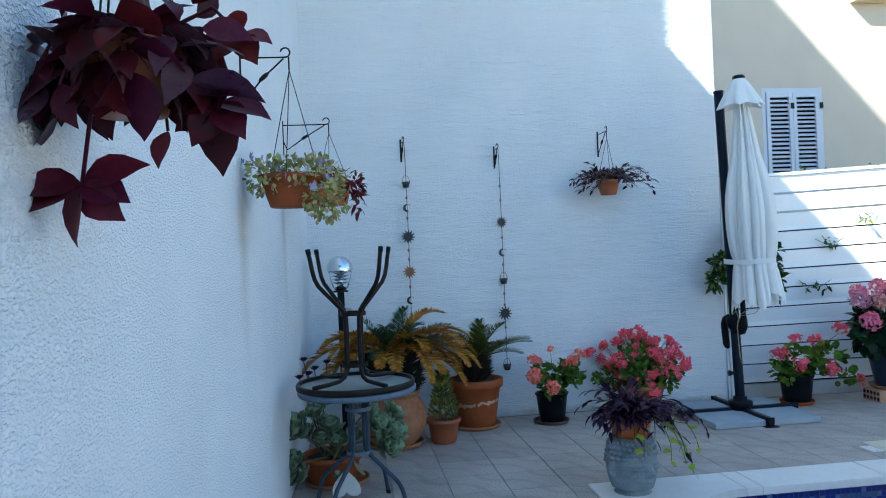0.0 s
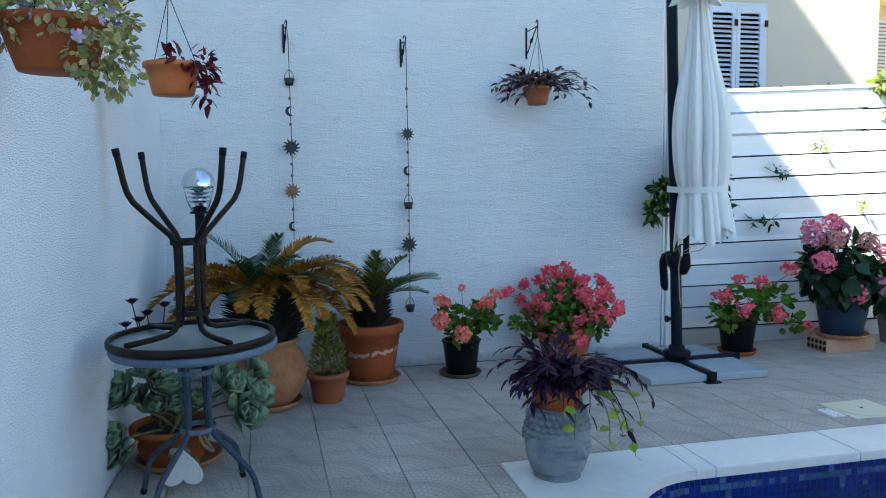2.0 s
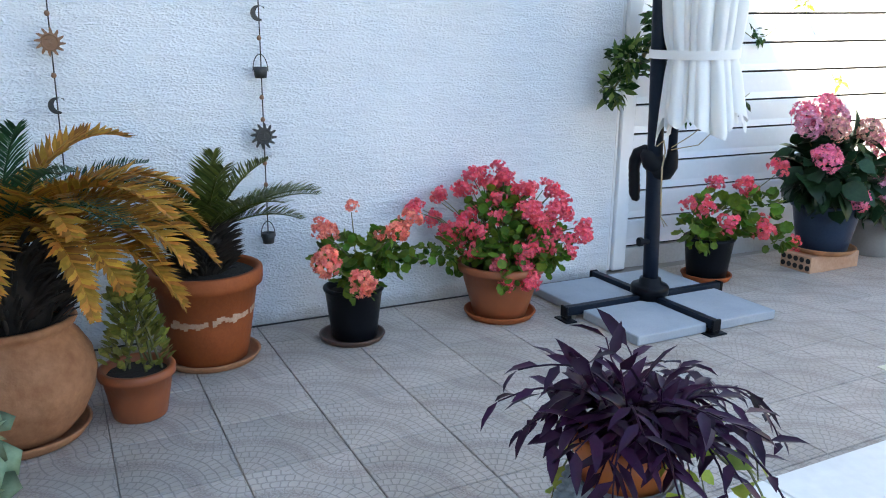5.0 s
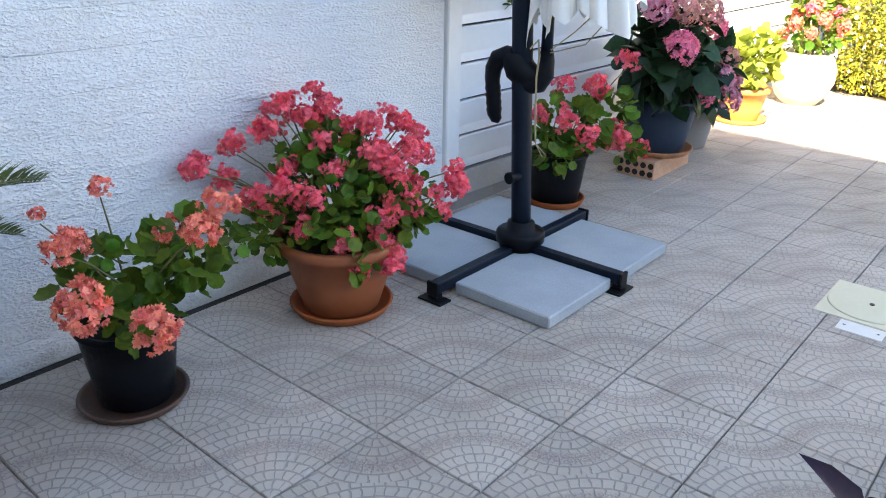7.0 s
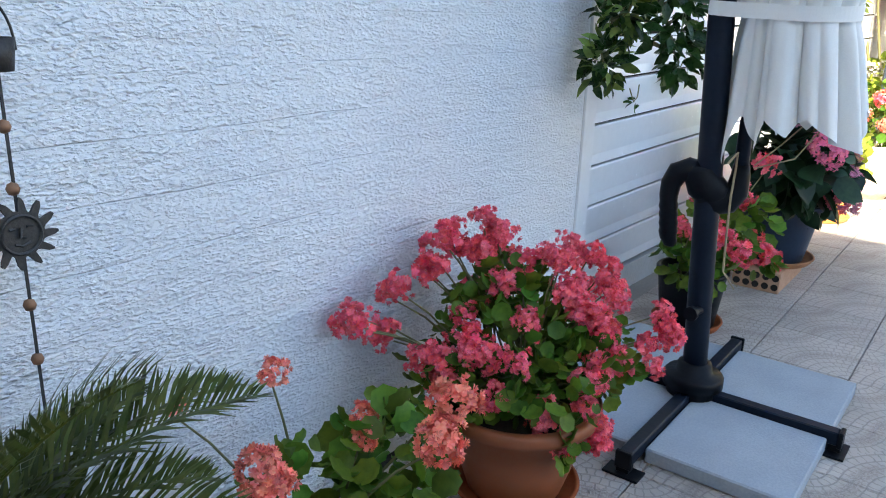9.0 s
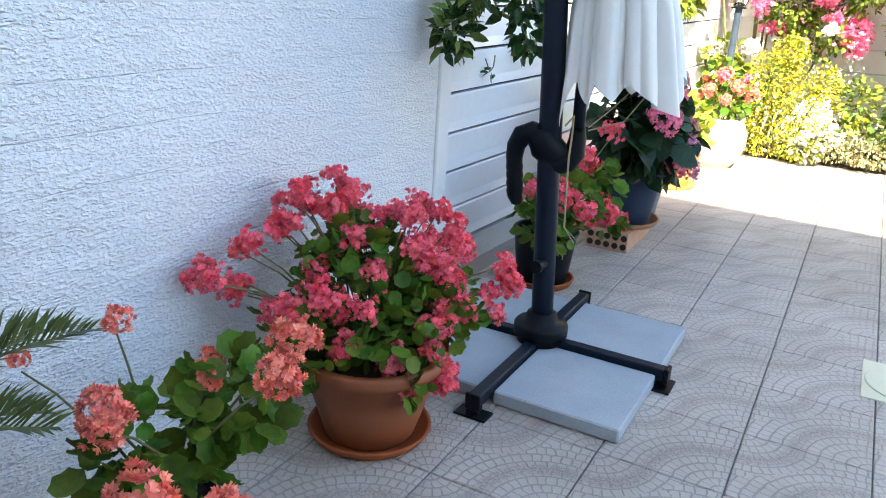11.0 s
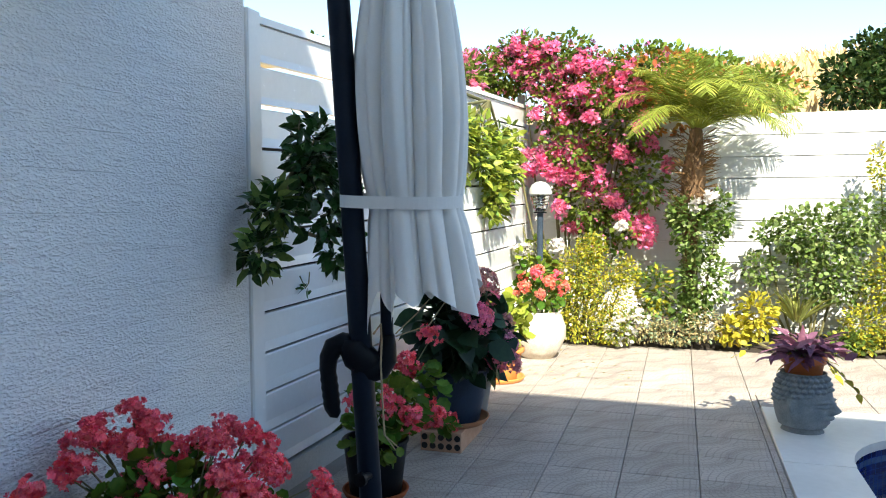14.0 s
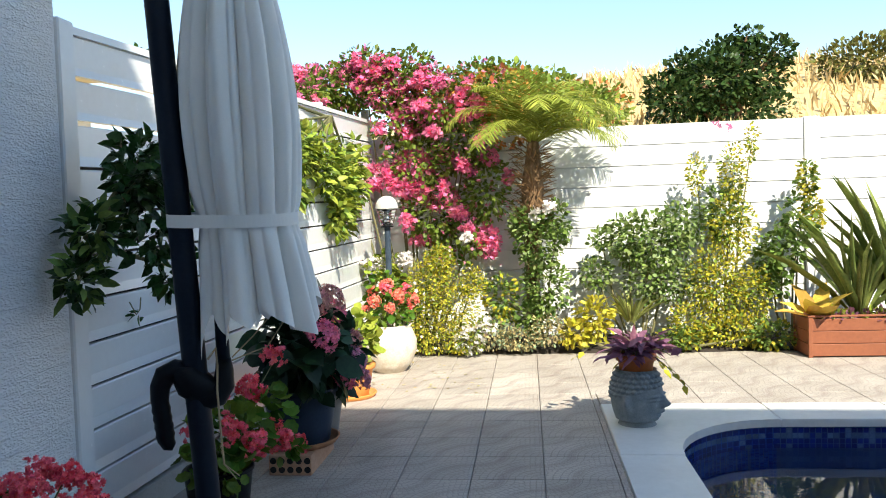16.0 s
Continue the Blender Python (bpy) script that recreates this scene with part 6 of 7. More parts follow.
def hatch():
    t = thing("drain_cover", (3.97, 6.66, 0.0), "cream plastic drain cover with a round lid set in the paving", "drain cover")
    x0, x1, y0, y1 = 3.795, 4.135, 6.50, 6.815
    part("plate", Shape().box((x0, y0, -0.002), (x1, y1, 0.0045), 0.002), CREAM, t)
    part("lid", Shape().lathe([(0.15, 0.0045), (0.15, 0.008), (0.146, 0.0095), (0, 0.0095)], 48, ((x0 + x1) / 2, (y0 + y1) / 2, 0)), CREAM, t)
    part("pin", Shape().lathe([(0.009, 0.0095), (0.009, 0.0125), (0, 0.013)], 12, ((x0 + x1) / 2, (y0 + y1) / 2, 0)), BROWN_SAUCER, t)
    t = thing("access_cover", (3.74, 6.645, 0.0), "small white rectangular access cover in the paving", "access cover")
    part("plate", Shape().box((3.70, 6.565, -0.002), (3.785, 6.715, 0.004), 0.002), MARBLE, t)
    for y in (6.585, 6.695):
        part("screw", Shape().lathe([(0.005, 0.004), (0.005, 0.0055), (0, 0.006)], 10, (3.742, y, 0)), SILVER, t)


hatch()

# ---------------------------------------------------------------- wall brackets, hanging pots and chimes


def bracket(at, out, length, height, name_label, twist=True):
    """Wrought iron wall bracket: back plate, arm with a curled end, slanting brace."""
    o = Vector(out).normalized()
    p = Vector(at)
    t = thing("wall_bracket", at, name_label, "bracket", "iron wall brackets")
    part("back_bar", Shape().box((-0.007, -0.003, -height), (0.007, 0.003, 0.03), 0.001, Matrix.Translation(p + o * 0.003) @ Vector((-o.y, o.x, 0)).to_track_quat("X", "Z").to_matrix().to_4x4()), BLACK_IRON, t)
    arm = [p, p + o * length * 0.97]
    curl = [p + o * length * 0.97]
    for k in range(9):
        a = -math.pi / 2 + 1.45 * math.pi * k / 8
        curl.append(p + o * (length * 0.97 + 0.022 * math.cos(a)) + Vector((0, 0, 0.022 + 0.022 * math.sin(a))))
    part("arm", Shape().tube(arm + curl[1:], 0.004, 8), BLACK_IRON, t, smooth=True)
    b0, b1 = p + Vector((0, 0, -height * 0.82)) + o * 0.006, p + o * length * 0.93 + Vector((0, 0, -0.006))
    pts = [b0 + o * 0.0 + Vector((0, 0, 0.05)), b0 + o * 0.02, b0.lerp(b1, 0.2) + o * 0.015, b0.lerp(b1, 0.5), b1]
    part("brace", Shape().tube(pts, 0.004, 8), BLACK_IRON, t, smooth=True)
    m = b0.lerp(b1, 0.52)
    d = (b1 - b0).normalized()
    part("twist", Shape().tube([m - d * 0.03, m - d * 0.015, m, m + d * 0.015, m + d * 0.03], [0.004, 0.010, 0.011, 0.010, 0.004], 8), BLACK_IRON, t, smooth=True)
    return p + o * (length * 0.97 + 0.015)


def hang_wires(t, hook, c, r, z, n=3, turn=0.4, bead=None):
    s = Shape()
    top = Vector(hook) + Vector((0, 0, -0.06))
    s.tube([hook, top], 0.004, 6)
    for k in range(n):
        a = turn + 2 * math.pi * k / n
        s.tube([top, (c[0] + r * math.cos(a), c[1] + r * math.sin(a), z)], 0.0022, 5)
    part("hanger", s, BLACK_IRON if bead is None else bead, t)


LEFT_OUT = Vector((1.0, -0.041, 0))

# nearest pot on the left wall, with large maroon leaves
y0 = 3.15
tip = bracket((wall_x(y0) + 0.002, y0, 2.52), LEFT_OUT, 0.165, 0.20, "black wrought iron bracket above the maroon plant")
c = (tip.x - 0.015, y0, 1.78)
t = thing("hanging_pot", (c[0], c[1], 1.76), "terracotta hanging pot of dark maroon trailing leaves", "hanging plant", "hanging pots")
part("pot", Shape().lathe(pot_profile(0.066, 0.092, 0.13, 0.03, 0.006), 36, (c[0], c[1], 1.765)), TERRA_PLASTIC, t, smooth=True)
part("soil", Shape().lathe([(0, 0.115), (0.08, 0.112)], 20, (c[0], c[1], 1.765)), SOIL, t)
hang_wires(t, tip, c, 0.088, 1.89)


def big_leaf_plant(t, c, rz, n, material, L, W, seed):
    g = np.random.default_rng(seed)
    P, D, N = [], [], []
    s = Shape()
    for k in range(n):
        a = k * 2.399963 + g.random()
        d = Vector((math.cos(a), math.sin(a), 0.25 + 0.5 * g.random())).normalized()
        p = Vector(c)
        pts = [p.copy()]
        length = 0.09 + 0.14 * g.random()
        for i in range(7):
            p = p + d * (length / 7)
            d = (d + Vector((0.05 * g.normal(), 0.05 * g.normal(), -0.30 - 0.2 * g.random()))).normalized()
            pts.append(p.copy())
            if i > 0:
                P.append(p[:])
                sd = d.cross(Vector((0, 0, 1))) * (1 if i % 2 else -1)
                D.append((d * 0.5 + sd + Vector((0, 0, 0.05 + 0.4 * g.normal())))[:])
                N.append((Vector((0, 0, 1)) + Vector(g.normal(size=3)) * 0.5)[:])
        s.tube(pts, 0.0035, 5)
    part("stem", s, MAROON_LEAF, t)
    q = 0.65 + 0.55 * g.random(len(P))
    part_np("leaves", scatter(OVATE, P, D, N, L * q, W * q), material, t)


big_leaf_plant(t, (c[0], c[1], 1.89), 0, 14, MAROON_LEAF, 0.11, 0.066, 3)
part_np("top_leaves", foliage(OVATE, [((c[0], c[1], 1.95), (0.16, 0.12, 0.07)), ((c[0] + 0.03, c[1] - 0.05, 1.90), (0.13, 0.09, 0.06))], 34, 0.095, 0.055, 0.5, 0.5), MAROON_LEAF, t)["kind"] = "stuff"
big_leaf_plant(t, (c[0], c[1], 1.91), 0, 10, PURPLE_GREEN_LEAF, 0.115, 0.06, 6)


def leafy_shoot(t, pts, n, L, W, material, seed):
    """A hanging stem that ends in a whorl of broad pointed leaves."""
    g = np.random.default_rng(seed)
    part("shoot_stem", Shape().tube(pts, 0.004, 6), MAROON_LEAF, t)
    a = np.arange(n) * 2 * math.pi / n + 0.4 * g.random(n)
    D = np.stack([np.cos(a), -0.35 + 0.3 * g.normal(size=n), 0.55 * np.sin(a) - 0.35], 1)
    N = np.array([0, -0.8, 0.6]) + 0.3 * g.normal(size=(n, 3))
    P = np.array(pts[-1]) + 0 * D
    part_np("hanging_leaves", scatter(OVATE, P, D, N, L * (0.75 + 0.35 * g.random(n)), W), material, t)


leafy_shoot(t, [(c[0] - 0.01, y0 - 0.05, 1.86), (c[0] - 0.05, y0 - 0.06, 1.76), (-0.295, y0, 1.645)], 6, 0.115, 0.072, MAROON_LEAF, 2)
leafy_shoot(t, [(c[0] + 0.05, y0, 1.90), (c[0] + 0.13, y0, 1.88), (-0.055, y0, 1.785)], 6, 0.11, 0.065, MAROON_LEAF, 5)
leafy_shoot(t, [(c[0] + 0.05, y0, 1.91), (c[0] + 0.15, y0, 1.96), (-0.01, y0, 1.91)], 5, 0.075, 0.05, RED_LEAF, 7)
leafy_shoot(t, [(c[0] - 0.04, y0, 1.91), (c[0] - 0.09, y0, 1.93), (-0.325, y0, 1.85)], 5, 0.095, 0.06, PURPLE_GREEN_LEAF, 8)

# basket of pale trailing flowers
y1 = 5.33
tip = bracket((wall_x(y1) + 0.002, y1, 2.425), LEFT_OUT, 0.215, 0.22, "black wrought iron bracket holding the flower basket")
c = (-0.06, 5.32)
t = thing("hanging_basket", (c[0], c[1], 1.73), "terracotta hanging basket of fading violet and cream flowers", "hanging plant", "hanging pots")
part("pot", Shape().lathe(pot_profile(0.105, 0.15, 0.15, 0.03, 0.008), 36, (c[0], c[1], 1.73)), TERRA, t, smooth=True)
part("soil", Shape().lathe([(0, 0.14), (0.135, 0.132)], 20, (c[0], c[1], 1.73)), SOIL, t)
hang_wires(t, tip, c, 0.135, 1.88)
bl = [((-0.03, 5.30, 1.89), (0.20, 0.17, 0.07)), ((0.06, 5.24, 1.83), (0.13, 0.12, 0.12)), ((-0.17, 5.28, 1.87), (0.11, 0.13, 0.08)), ((0.09, 5.24, 1.74), (0.09, 0.09, 0.09))]
part_np("leaves", join(foliage(OVAL, bl, 420, 0.032, 0.02, 0.3, 0.3)), BASKET_LEAF, t, "yellow-green fading leaves")
part_np("dry_leaves", foliage(OVAL, bl, 700, 0.03, 0.018, 0.5, 0.6), DRY_LEAF, t, "dry cream seed heads")
part_np("flowers", foliage(FLORET5, [((-0.19, 5.26, 1.92), (0.10, 0.1, 0.06)), ((0.05, 5.2, 1.86), (0.14, 0.1, 0.08))], 45, 0.034, 0.034, 0, 0.5), VIOLET, t, "violet and white pansies")["kind"] = "stuff"

# smaller pot beyond it
y2 = 6.95
tip = bracket((wall_x(y2) + 0.002, y2, 2.385), LEFT_OUT, 0.30, 0.20, "black wrought iron bracket with a small hanging pot")
c = (0.10, 6.94)
t = thing("hanging_pot", (c[0], c[1], 1.835), "orange hanging pot of dark red leaves", "hanging plant", "hanging pots")
part("pot", Shape().lathe(pot_profile(0.10, 0.135, 0.16, 0.03, 0.007), 36, (c[0], c[1], 1.835)), ORANGE_PLASTIC, t, "bright orange terracotta pot", smooth=True)
part("soil", Shape().lathe([(0, 0.145), (0.12, 0.14)], 20, (c[0], c[1], 1.835)), SOIL, t)
hang_wires(t, tip, c, 0.125, 1.99)
part_np("leaves", join(foliage(LANCE, [((0.16, 6.9, 2.0), (0.13, 0.11, 0.05)), ((0.25, 6.88, 1.96), (0.08, 0.08, 0.08)), ((0.27, 6.86, 1.86), (0.05, 0.05, 0.09))], 110, 0.07, 0.03, 0.4, 0.3)), RED_LEAF, t, "dark red pointed leaves")

# pot on the far wall
tip = bracket((2.50, 8.488, 2.50), (0, -1, 0), 0.24, 0.20, "black iron wall bracket with the purple hanging plant")
c = (2.50, 8.25)
t = thing("hanging_pot", (c[0], c[1], 1.935), "small terracotta hanging pot of purple trailing stems", "hanging plant", "hanging pots")
part("pot", Shape().lathe(pot_profile(0.07, 0.10, 0.13, 0.028, 0.006), 32, (c[0], c[1], 1.935)), TERRA_PLASTIC, t, smooth=True)
part("soil", Shape().lathe([(0, 0.115), (0.09, 0.11)], 20, (c[0], c[1], 1.935)), SOIL, t)
hang_wires(t, tip, c, 0.095, 2.06)
trailing(t, (c[0], c[1], 2.06), 34, 0.34, 0.08, 0.08, 0.026, PURPLE_GREEN_LEAF, 0.20, bow=0.6, leaf_n=7, seed=12)
trailing(t, (c[0] + 0.05, c[1], 2.05), 11, 0.5, 0.08, 0.08, 0.028, PURPLE_LEAF, 0.19, bow=0.25, leaf_n=9, seed=15)


def sun_disc(at, r, material, t, name="sun_ornament", face=True):
    s = Shape()
    n = 12
    vs, fs = [], []
    x, y, z = at
    k2 = 96
    for dy in (-0.003, 0.003):
        vs.append((x, y + dy, z))
        for k in range(k2):
            a = 2 * math.pi * k / k2
            w = (k % 8) / 8
            rr = r * (0.62 if w < 0.35 else 0.62 + 0.38 * math.sin(math.pi * (w - 0.35) / 0.65))
            aa = a + 0.25 * (rr / r - 0.62)
            vs.append((x + rr * math.cos(aa), y + dy, z + rr * math.sin(aa)))
    fs += [(0, 1 + (k + 1) % k2, 1 + k) for k in range(k2)]
    o = k2 + 1
    fs += [(o, o + 1 + k, o + 1 + (k + 1) % k2) for k in range(k2)]
    fs += [(1 + k, 1 + (k + 1) % k2, o + 1 + (k + 1) % k2, o + 1 + k) for k in range(k2)]
    s.add(vs, fs)
    if face:
        s.tube([(x + r * 0.52 * math.cos(2 * math.pi * k / 24), y - 0.005, z + r * 0.52 * math.sin(2 * math.pi * k / 24)) for k in range(25)], 0.003, 5)
        s.tube([(x, y - 0.006, z + 0.2 * r), (x - 0.004, y - 0.010, z - 0.05 * r), (x + 0.004, y - 0.006, z - 0.1 * r)], 0.003, 5)
        for e in (-1, 1):
            s.tube([(x + e * 0.3 * r, y - 0.005, z + 0.18 * r), (x + e * 0.14 * r, y - 0.006, z + 0.2 * r)], 0.0025, 5)
        s.tube([(x - 0.2 * r, y - 0.005, z - 0.24 * r), (x, y - 0.006, z - 0.3 * r), (x + 0.2 * r, y - 0.005, z - 0.22 * r)], 0.0025, 5)
    return part(name, s, material, t)


def crescent(at, r, material, t):
    x, y, z = at
    a1 = [(x + r * math.cos(a), z + r * math.sin(a)) for a in np.linspace(0.6, 5.2, 20)]
    a2 = [(x + 0.45 * r + 0.8 * r * math.cos(a), z + 0.1 * r + 0.8 * r * math.sin(a)) for a in np.linspace(4.6, 1.1, 20)]
    o = a1 + a2
    n = len(o)
    vs = [(p, y - 0.003, q) for p, q in o] + [(p, y + 0.003, q) for p, q in o]
    fs = [(k, (k + 1) % n, n + (k + 1) % n, n + k) for k in range(n)]
    fs += [(k, k + 1, n - 2 - k, n - 1 - k) for k in range(19)] + [(n + n - 1 - k, n + n - 2 - k, n + k + 1, n + k) for k in range(19)]
    part("moon_ornament", Shape().add(vs, fs), material, t)


def chime(x, items, top, bottom, label):
    y = 8.43
    tip = bracket((x - 0.03, 8.488, top + 0.03), (0.25, -1, 0), 0.075, 0.17, "small black iron wall hook for a chime")
    t = thing("wind_chime", (x, y, bottom), label, "wind chime", "wind chimes")
    s = Shape().tube([tip, (x, y, top - 0.05), (x + 0.004, y, (top + bottom) / 2), (x, y, bottom)], 0.003, 5)
    part("string", s, PEWTER, t)
    for kind, z in items:
        if kind == "sun":
            sun_disc((x, y - 0.004, z), 0.062, PEWTER, t)
        elif kind == "copper_sun":
            sun_disc((x, y - 0.004, z), 0.058, COPPER, t)
        elif kind == "moon":
            crescent((x, y - 0.004, z), 0.034, PEWTER, t)
        elif kind == "fish":
            sun_disc((x, y - 0.004, z), 0.05, PEWTER, t, "star_ornament", False)
        elif kind == "bead":
            part("bead", Shape().lathe([(0, -0.012), (0.008, -0.008), (0.011, 0), (0.008, 0.008), (0, 0.012)], 12, (x, y, z)), COPPER, t, smooth=True)
        elif kind == "cup":
            part("tin_cup", Shape().lathe([(0, -0.03), (0.026, -0.03), (0.033, 0.02), (0.030, 0.02), (0.024, -0.026), (0, -0.026)], 18, (x, y, z)), PEWTER, t, smooth=True)
            part("wire_loop", Shape().tube([(x + 0.034 * math.cos(a), y, z + 0.0 + 0.075 * math.sin(a)) for a in np.linspace(0, math.pi, 14)], 0.0022, 5), PEWTER, t)


ITEMS_A = [("cup", 2.10), ("bead", 1.98), ("moon", 1.89), ("bead", 1.80), ("sun", 1.64), ("bead", 1.52), ("bead", 1.44), ("copper_sun", 1.33), ("bead", 1.20), ("moon", 1.08), ("bead", 0.96)]
chime(0.726, ITEMS_A, 2.44, 0.80, "hanging chime of pewter suns, moons and beads")
chime(1.562, [("bead", 2.06), ("bead", 1.93), ("fish", 1.735), ("bead", 1.60), ("moon", 1.465), ("bead", 1.36), ("cup", 1.215), ("bead", 1.10), ("bead", 1.0), ("sun", 0.925), ("bead", 0.80), ("bead", 0.70), ("cup", 0.45)], 2.36, 0.42, "hanging chime with a fish, moon, sun face and small pail")

# ---------------------------------------------------------------- garden along the far wall


def bed(px, py, x=8.6):
    """A place over the flower bed from how far along and up the wall it lies."""
    k = (x - 1.017) / (8.6 - 1.017)
    return (x, 6.814 + (8.402 - 6.814 - 0.005446 * (px - 640)) * k, 1.295 + (3.086 - 1.295 - 0.00569 * (py - 70)) * k)


def clump(px, py, rx, ry, x=8.6, depth=None):
    k = (x - 1.017) / (8.6 - 1.017)
    a, b = rx * 0.005446 * k, ry * 0.0057 * k
    return bed(px, py, x), (depth or min(a, b) * 0.8 + 0.02, a, b)


def shrub(name, label, blobs, layers, at=None, group=""):
    c = at or (blobs[0][0][0], sum(b[0][1] for b in blobs) / len(blobs), 0.03)
    t = thing(name, c, label, "plant" if name != "bougainvillea" else "shrub", group)
    s = Shape()
    for (x, y, z), r in blobs:
        a = Vector(c) + Vector((0, (y - c[1]) * 0.25, 0))
        s.tube([a, a.lerp(Vector((x, y, z)), 0.5) + Vector((0, 0.03, 0)), (x, y, z)], [0.014, 0.01, 0.004], 6)
    part("branch", s, TWIG, t)["kind"] = "stuff"
    for part_name, template, sel, n, L, W, material, shell in layers:
        part_np(part_name, foliage(template, sel or blobs, n, L, W, 0.2, shell, 0.03), material, t)["kind"] = "stuff"
    return t


def keep_front(blobs):
    return [((min(c[0], 8.84 - r[0]), c[1], c[2]), r) for c, r in blobs]


def spray_spots(blobs, n):
    """Small tight spots on the outer, garden side of a crown."""
    P, O = blob_points(blobs, n * 3, 0.95)
    front = [i for i in range(len(P)) if O[i][0] < 0.35][:n]
    return [((P[i][0] - 0.03, P[i][1], P[i][2]), (0.07, 0.05 + 0.08 * RNG.random(), 0.05 + 0.06 * RNG.random())) for i in front]


bb = keep_front([clump(610, 150, 60, 40, 8.6), clump(700, 150, 75, 45, 8.6), clump(775, 185, 75, 55, 8.55), clump(700, 215, 50, 45, 8.6), clump(735, 290, 65, 60, 8.55), clump(820, 250, 65, 60, 8.55), clump(860, 340, 45, 60, 8.6), clump(760, 375, 60, 55, 8.6), clump(850, 150, 60, 35, 8.6), clump(640, 112, 45, 30, 8.6), clump(720, 125, 60, 35, 8.6), clump(800, 430, 60, 40, 8.6)])
over = [((8.75, 8.75, 2.62), (0.35, 0.45, 0.28)), ((8.5, 8.95, 2.55), (0.5, 0.35, 0.25)), ((7.9, 8.85, 2.42), (0.5, 0.25, 0.2))]
shrub("bougainvillea", "bougainvillea smothered in magenta bracts climbing the garden corner", bb + over,
      [("leaves", OVAL, None, 9500, 0.058, 0.036, BOUGAIN_LEAF, 0.45), ("bract_cover", FLORET4, None, 1200, 0.05, 0.05, MAGENTA, 0.9), ("bract_spray", FLORET4, spray_spots(bb + over, 60), 4200, 0.05, 0.05, MAGENTA, 0.3), ("bract_spray", FLORET4, [clump(700, 170, 60, 40), clump(745, 215, 60, 30), clump(660, 310, 40, 25), clump(730, 290, 45, 25), clump(775, 350, 35, 25), clump(640, 130, 60, 25), clump(860, 430, 25, 30)], 2400, 0.05, 0.05, MAGENTA, 0.6),
       ("orange_tips", OVAL, [clump(880, 170, 60, 40), clump(800, 170, 60, 40), clump(900, 230, 40, 40)], 420, 0.06, 0.04, ORANGE_BRACT, 0.8)], (8.6, 7.9, 0.03))
shrub("hedge_bush", "olive green bush rising behind the garden wall", [((9.6, 6.9, 2.55), (0.4, 0.6, 0.35)), ((9.6, 6.2, 2.45), (0.4, 0.55, 0.3)), ((9.6, 7.6, 2.5), (0.4, 0.4, 0.3))], [("leaves", OVAL, None, 2600, 0.07, 0.04, SHRUB_LEAF, 0.4), ("orange_leaves", OVAL, None, 500, 0.06, 0.035, ORANGE_BRACT, 0.8)], (9.6, 6.9, -0.2))


def palm():
    base = (8.5, 6.78, 0.03)
    t = thing("palm_tree", base, "small date palm with a shaggy trunk and yellow-green fronds", "palm tree")
    part("trunk", Shape().tube([base, (8.48, 6.78, 0.9), (8.45, 6.76, 1.55), (8.44, 6.74, 2.0)], [0.06, 0.07, 0.11, 0.05], 14), BARK, t, smooth=True)
    n = 320
    a, h = RNG.random(n) * 6.283, RNG.random(n)
    P = np.stack([8.45 + 0.09 * np.cos(a), 6.76 + 0.09 * np.sin(a), 1.15 + 0.8 * h], 1)
    D = np.stack([np.cos(a), np.sin(a), 1.0 - 1.6 * RNG.random(n)], 1)
    part_np("fibre", scatter(BLADE, P, D, randn(n), 0.17, 0.014), PALM_FIBRE, t, "brown fibre and old leaf bases")
    g = np.random.default_rng(2)
    for k in range(34):
        a = k * 2.399963
        up = 0.45 + 1.6 * g.random()
        pts, vf = frond((8.44 + 0.03 * math.cos(a), 6.74 + 0.03 * math.sin(a), 1.98), (math.cos(a) * 0.75 - 0.15, math.sin(a) * 0.9 - 0.1, up), 0.80 + 0.25 * g.random(), 44, 0.28, 0.010, 0.12 + 0.07 * g.random(), vee=-0.2)
        st = Shape().tube(pts, [0.010 - 0.008 * i / 14 for i in range(15)], 5)
        tri = np.array([(f[0], f[j], f[j + 1]) for f in st.f for j in range(1, len(f) - 1)])
        part_np("frond", join((np.array(st.v), tri), vf), PALM_GREEN, t)


palm()
shrub("shrub", "bushy yellow-green shrub with small pale flowers", [clump(750, 500, 45, 50, 8.15), clump(800, 540, 45, 60, 8.15), clump(745, 575, 45, 55, 8.12), clump(805, 600, 35, 35, 8.1), clump(770, 460, 30, 30, 8.2), clump(830, 500, 25, 30, 8.2)],
      [("leaves", OVAL, None, 4600, 0.029, 0.015, YELLOW_LEAF, 0.3), ("green_leaves", OVAL, None, 2200, 0.030, 0.015, SHRUB_LEAF, 0.2), ("blossom", FLORET5, None, 130, 0.03, 0.035, WHITE_PETAL, 0.9)])
shrub("white_geranium", "white and pale pink geranium by the garden lamp", [clump(665, 470, 35, 25, 8.2), clump(690, 520, 35, 40, 8.15), clump(660, 560, 20, 30, 8.1)], [("leaves", ROUND, None, 420, 0.06, 0.06, IVY_LEAF, 0.3), ("blossom", FLORET5, [clump(650, 462, 30, 10, 8.15), clump(705, 455, 15, 12, 8.15)], 190, 0.05, 0.05, WHITE_PETAL, 0.5)])
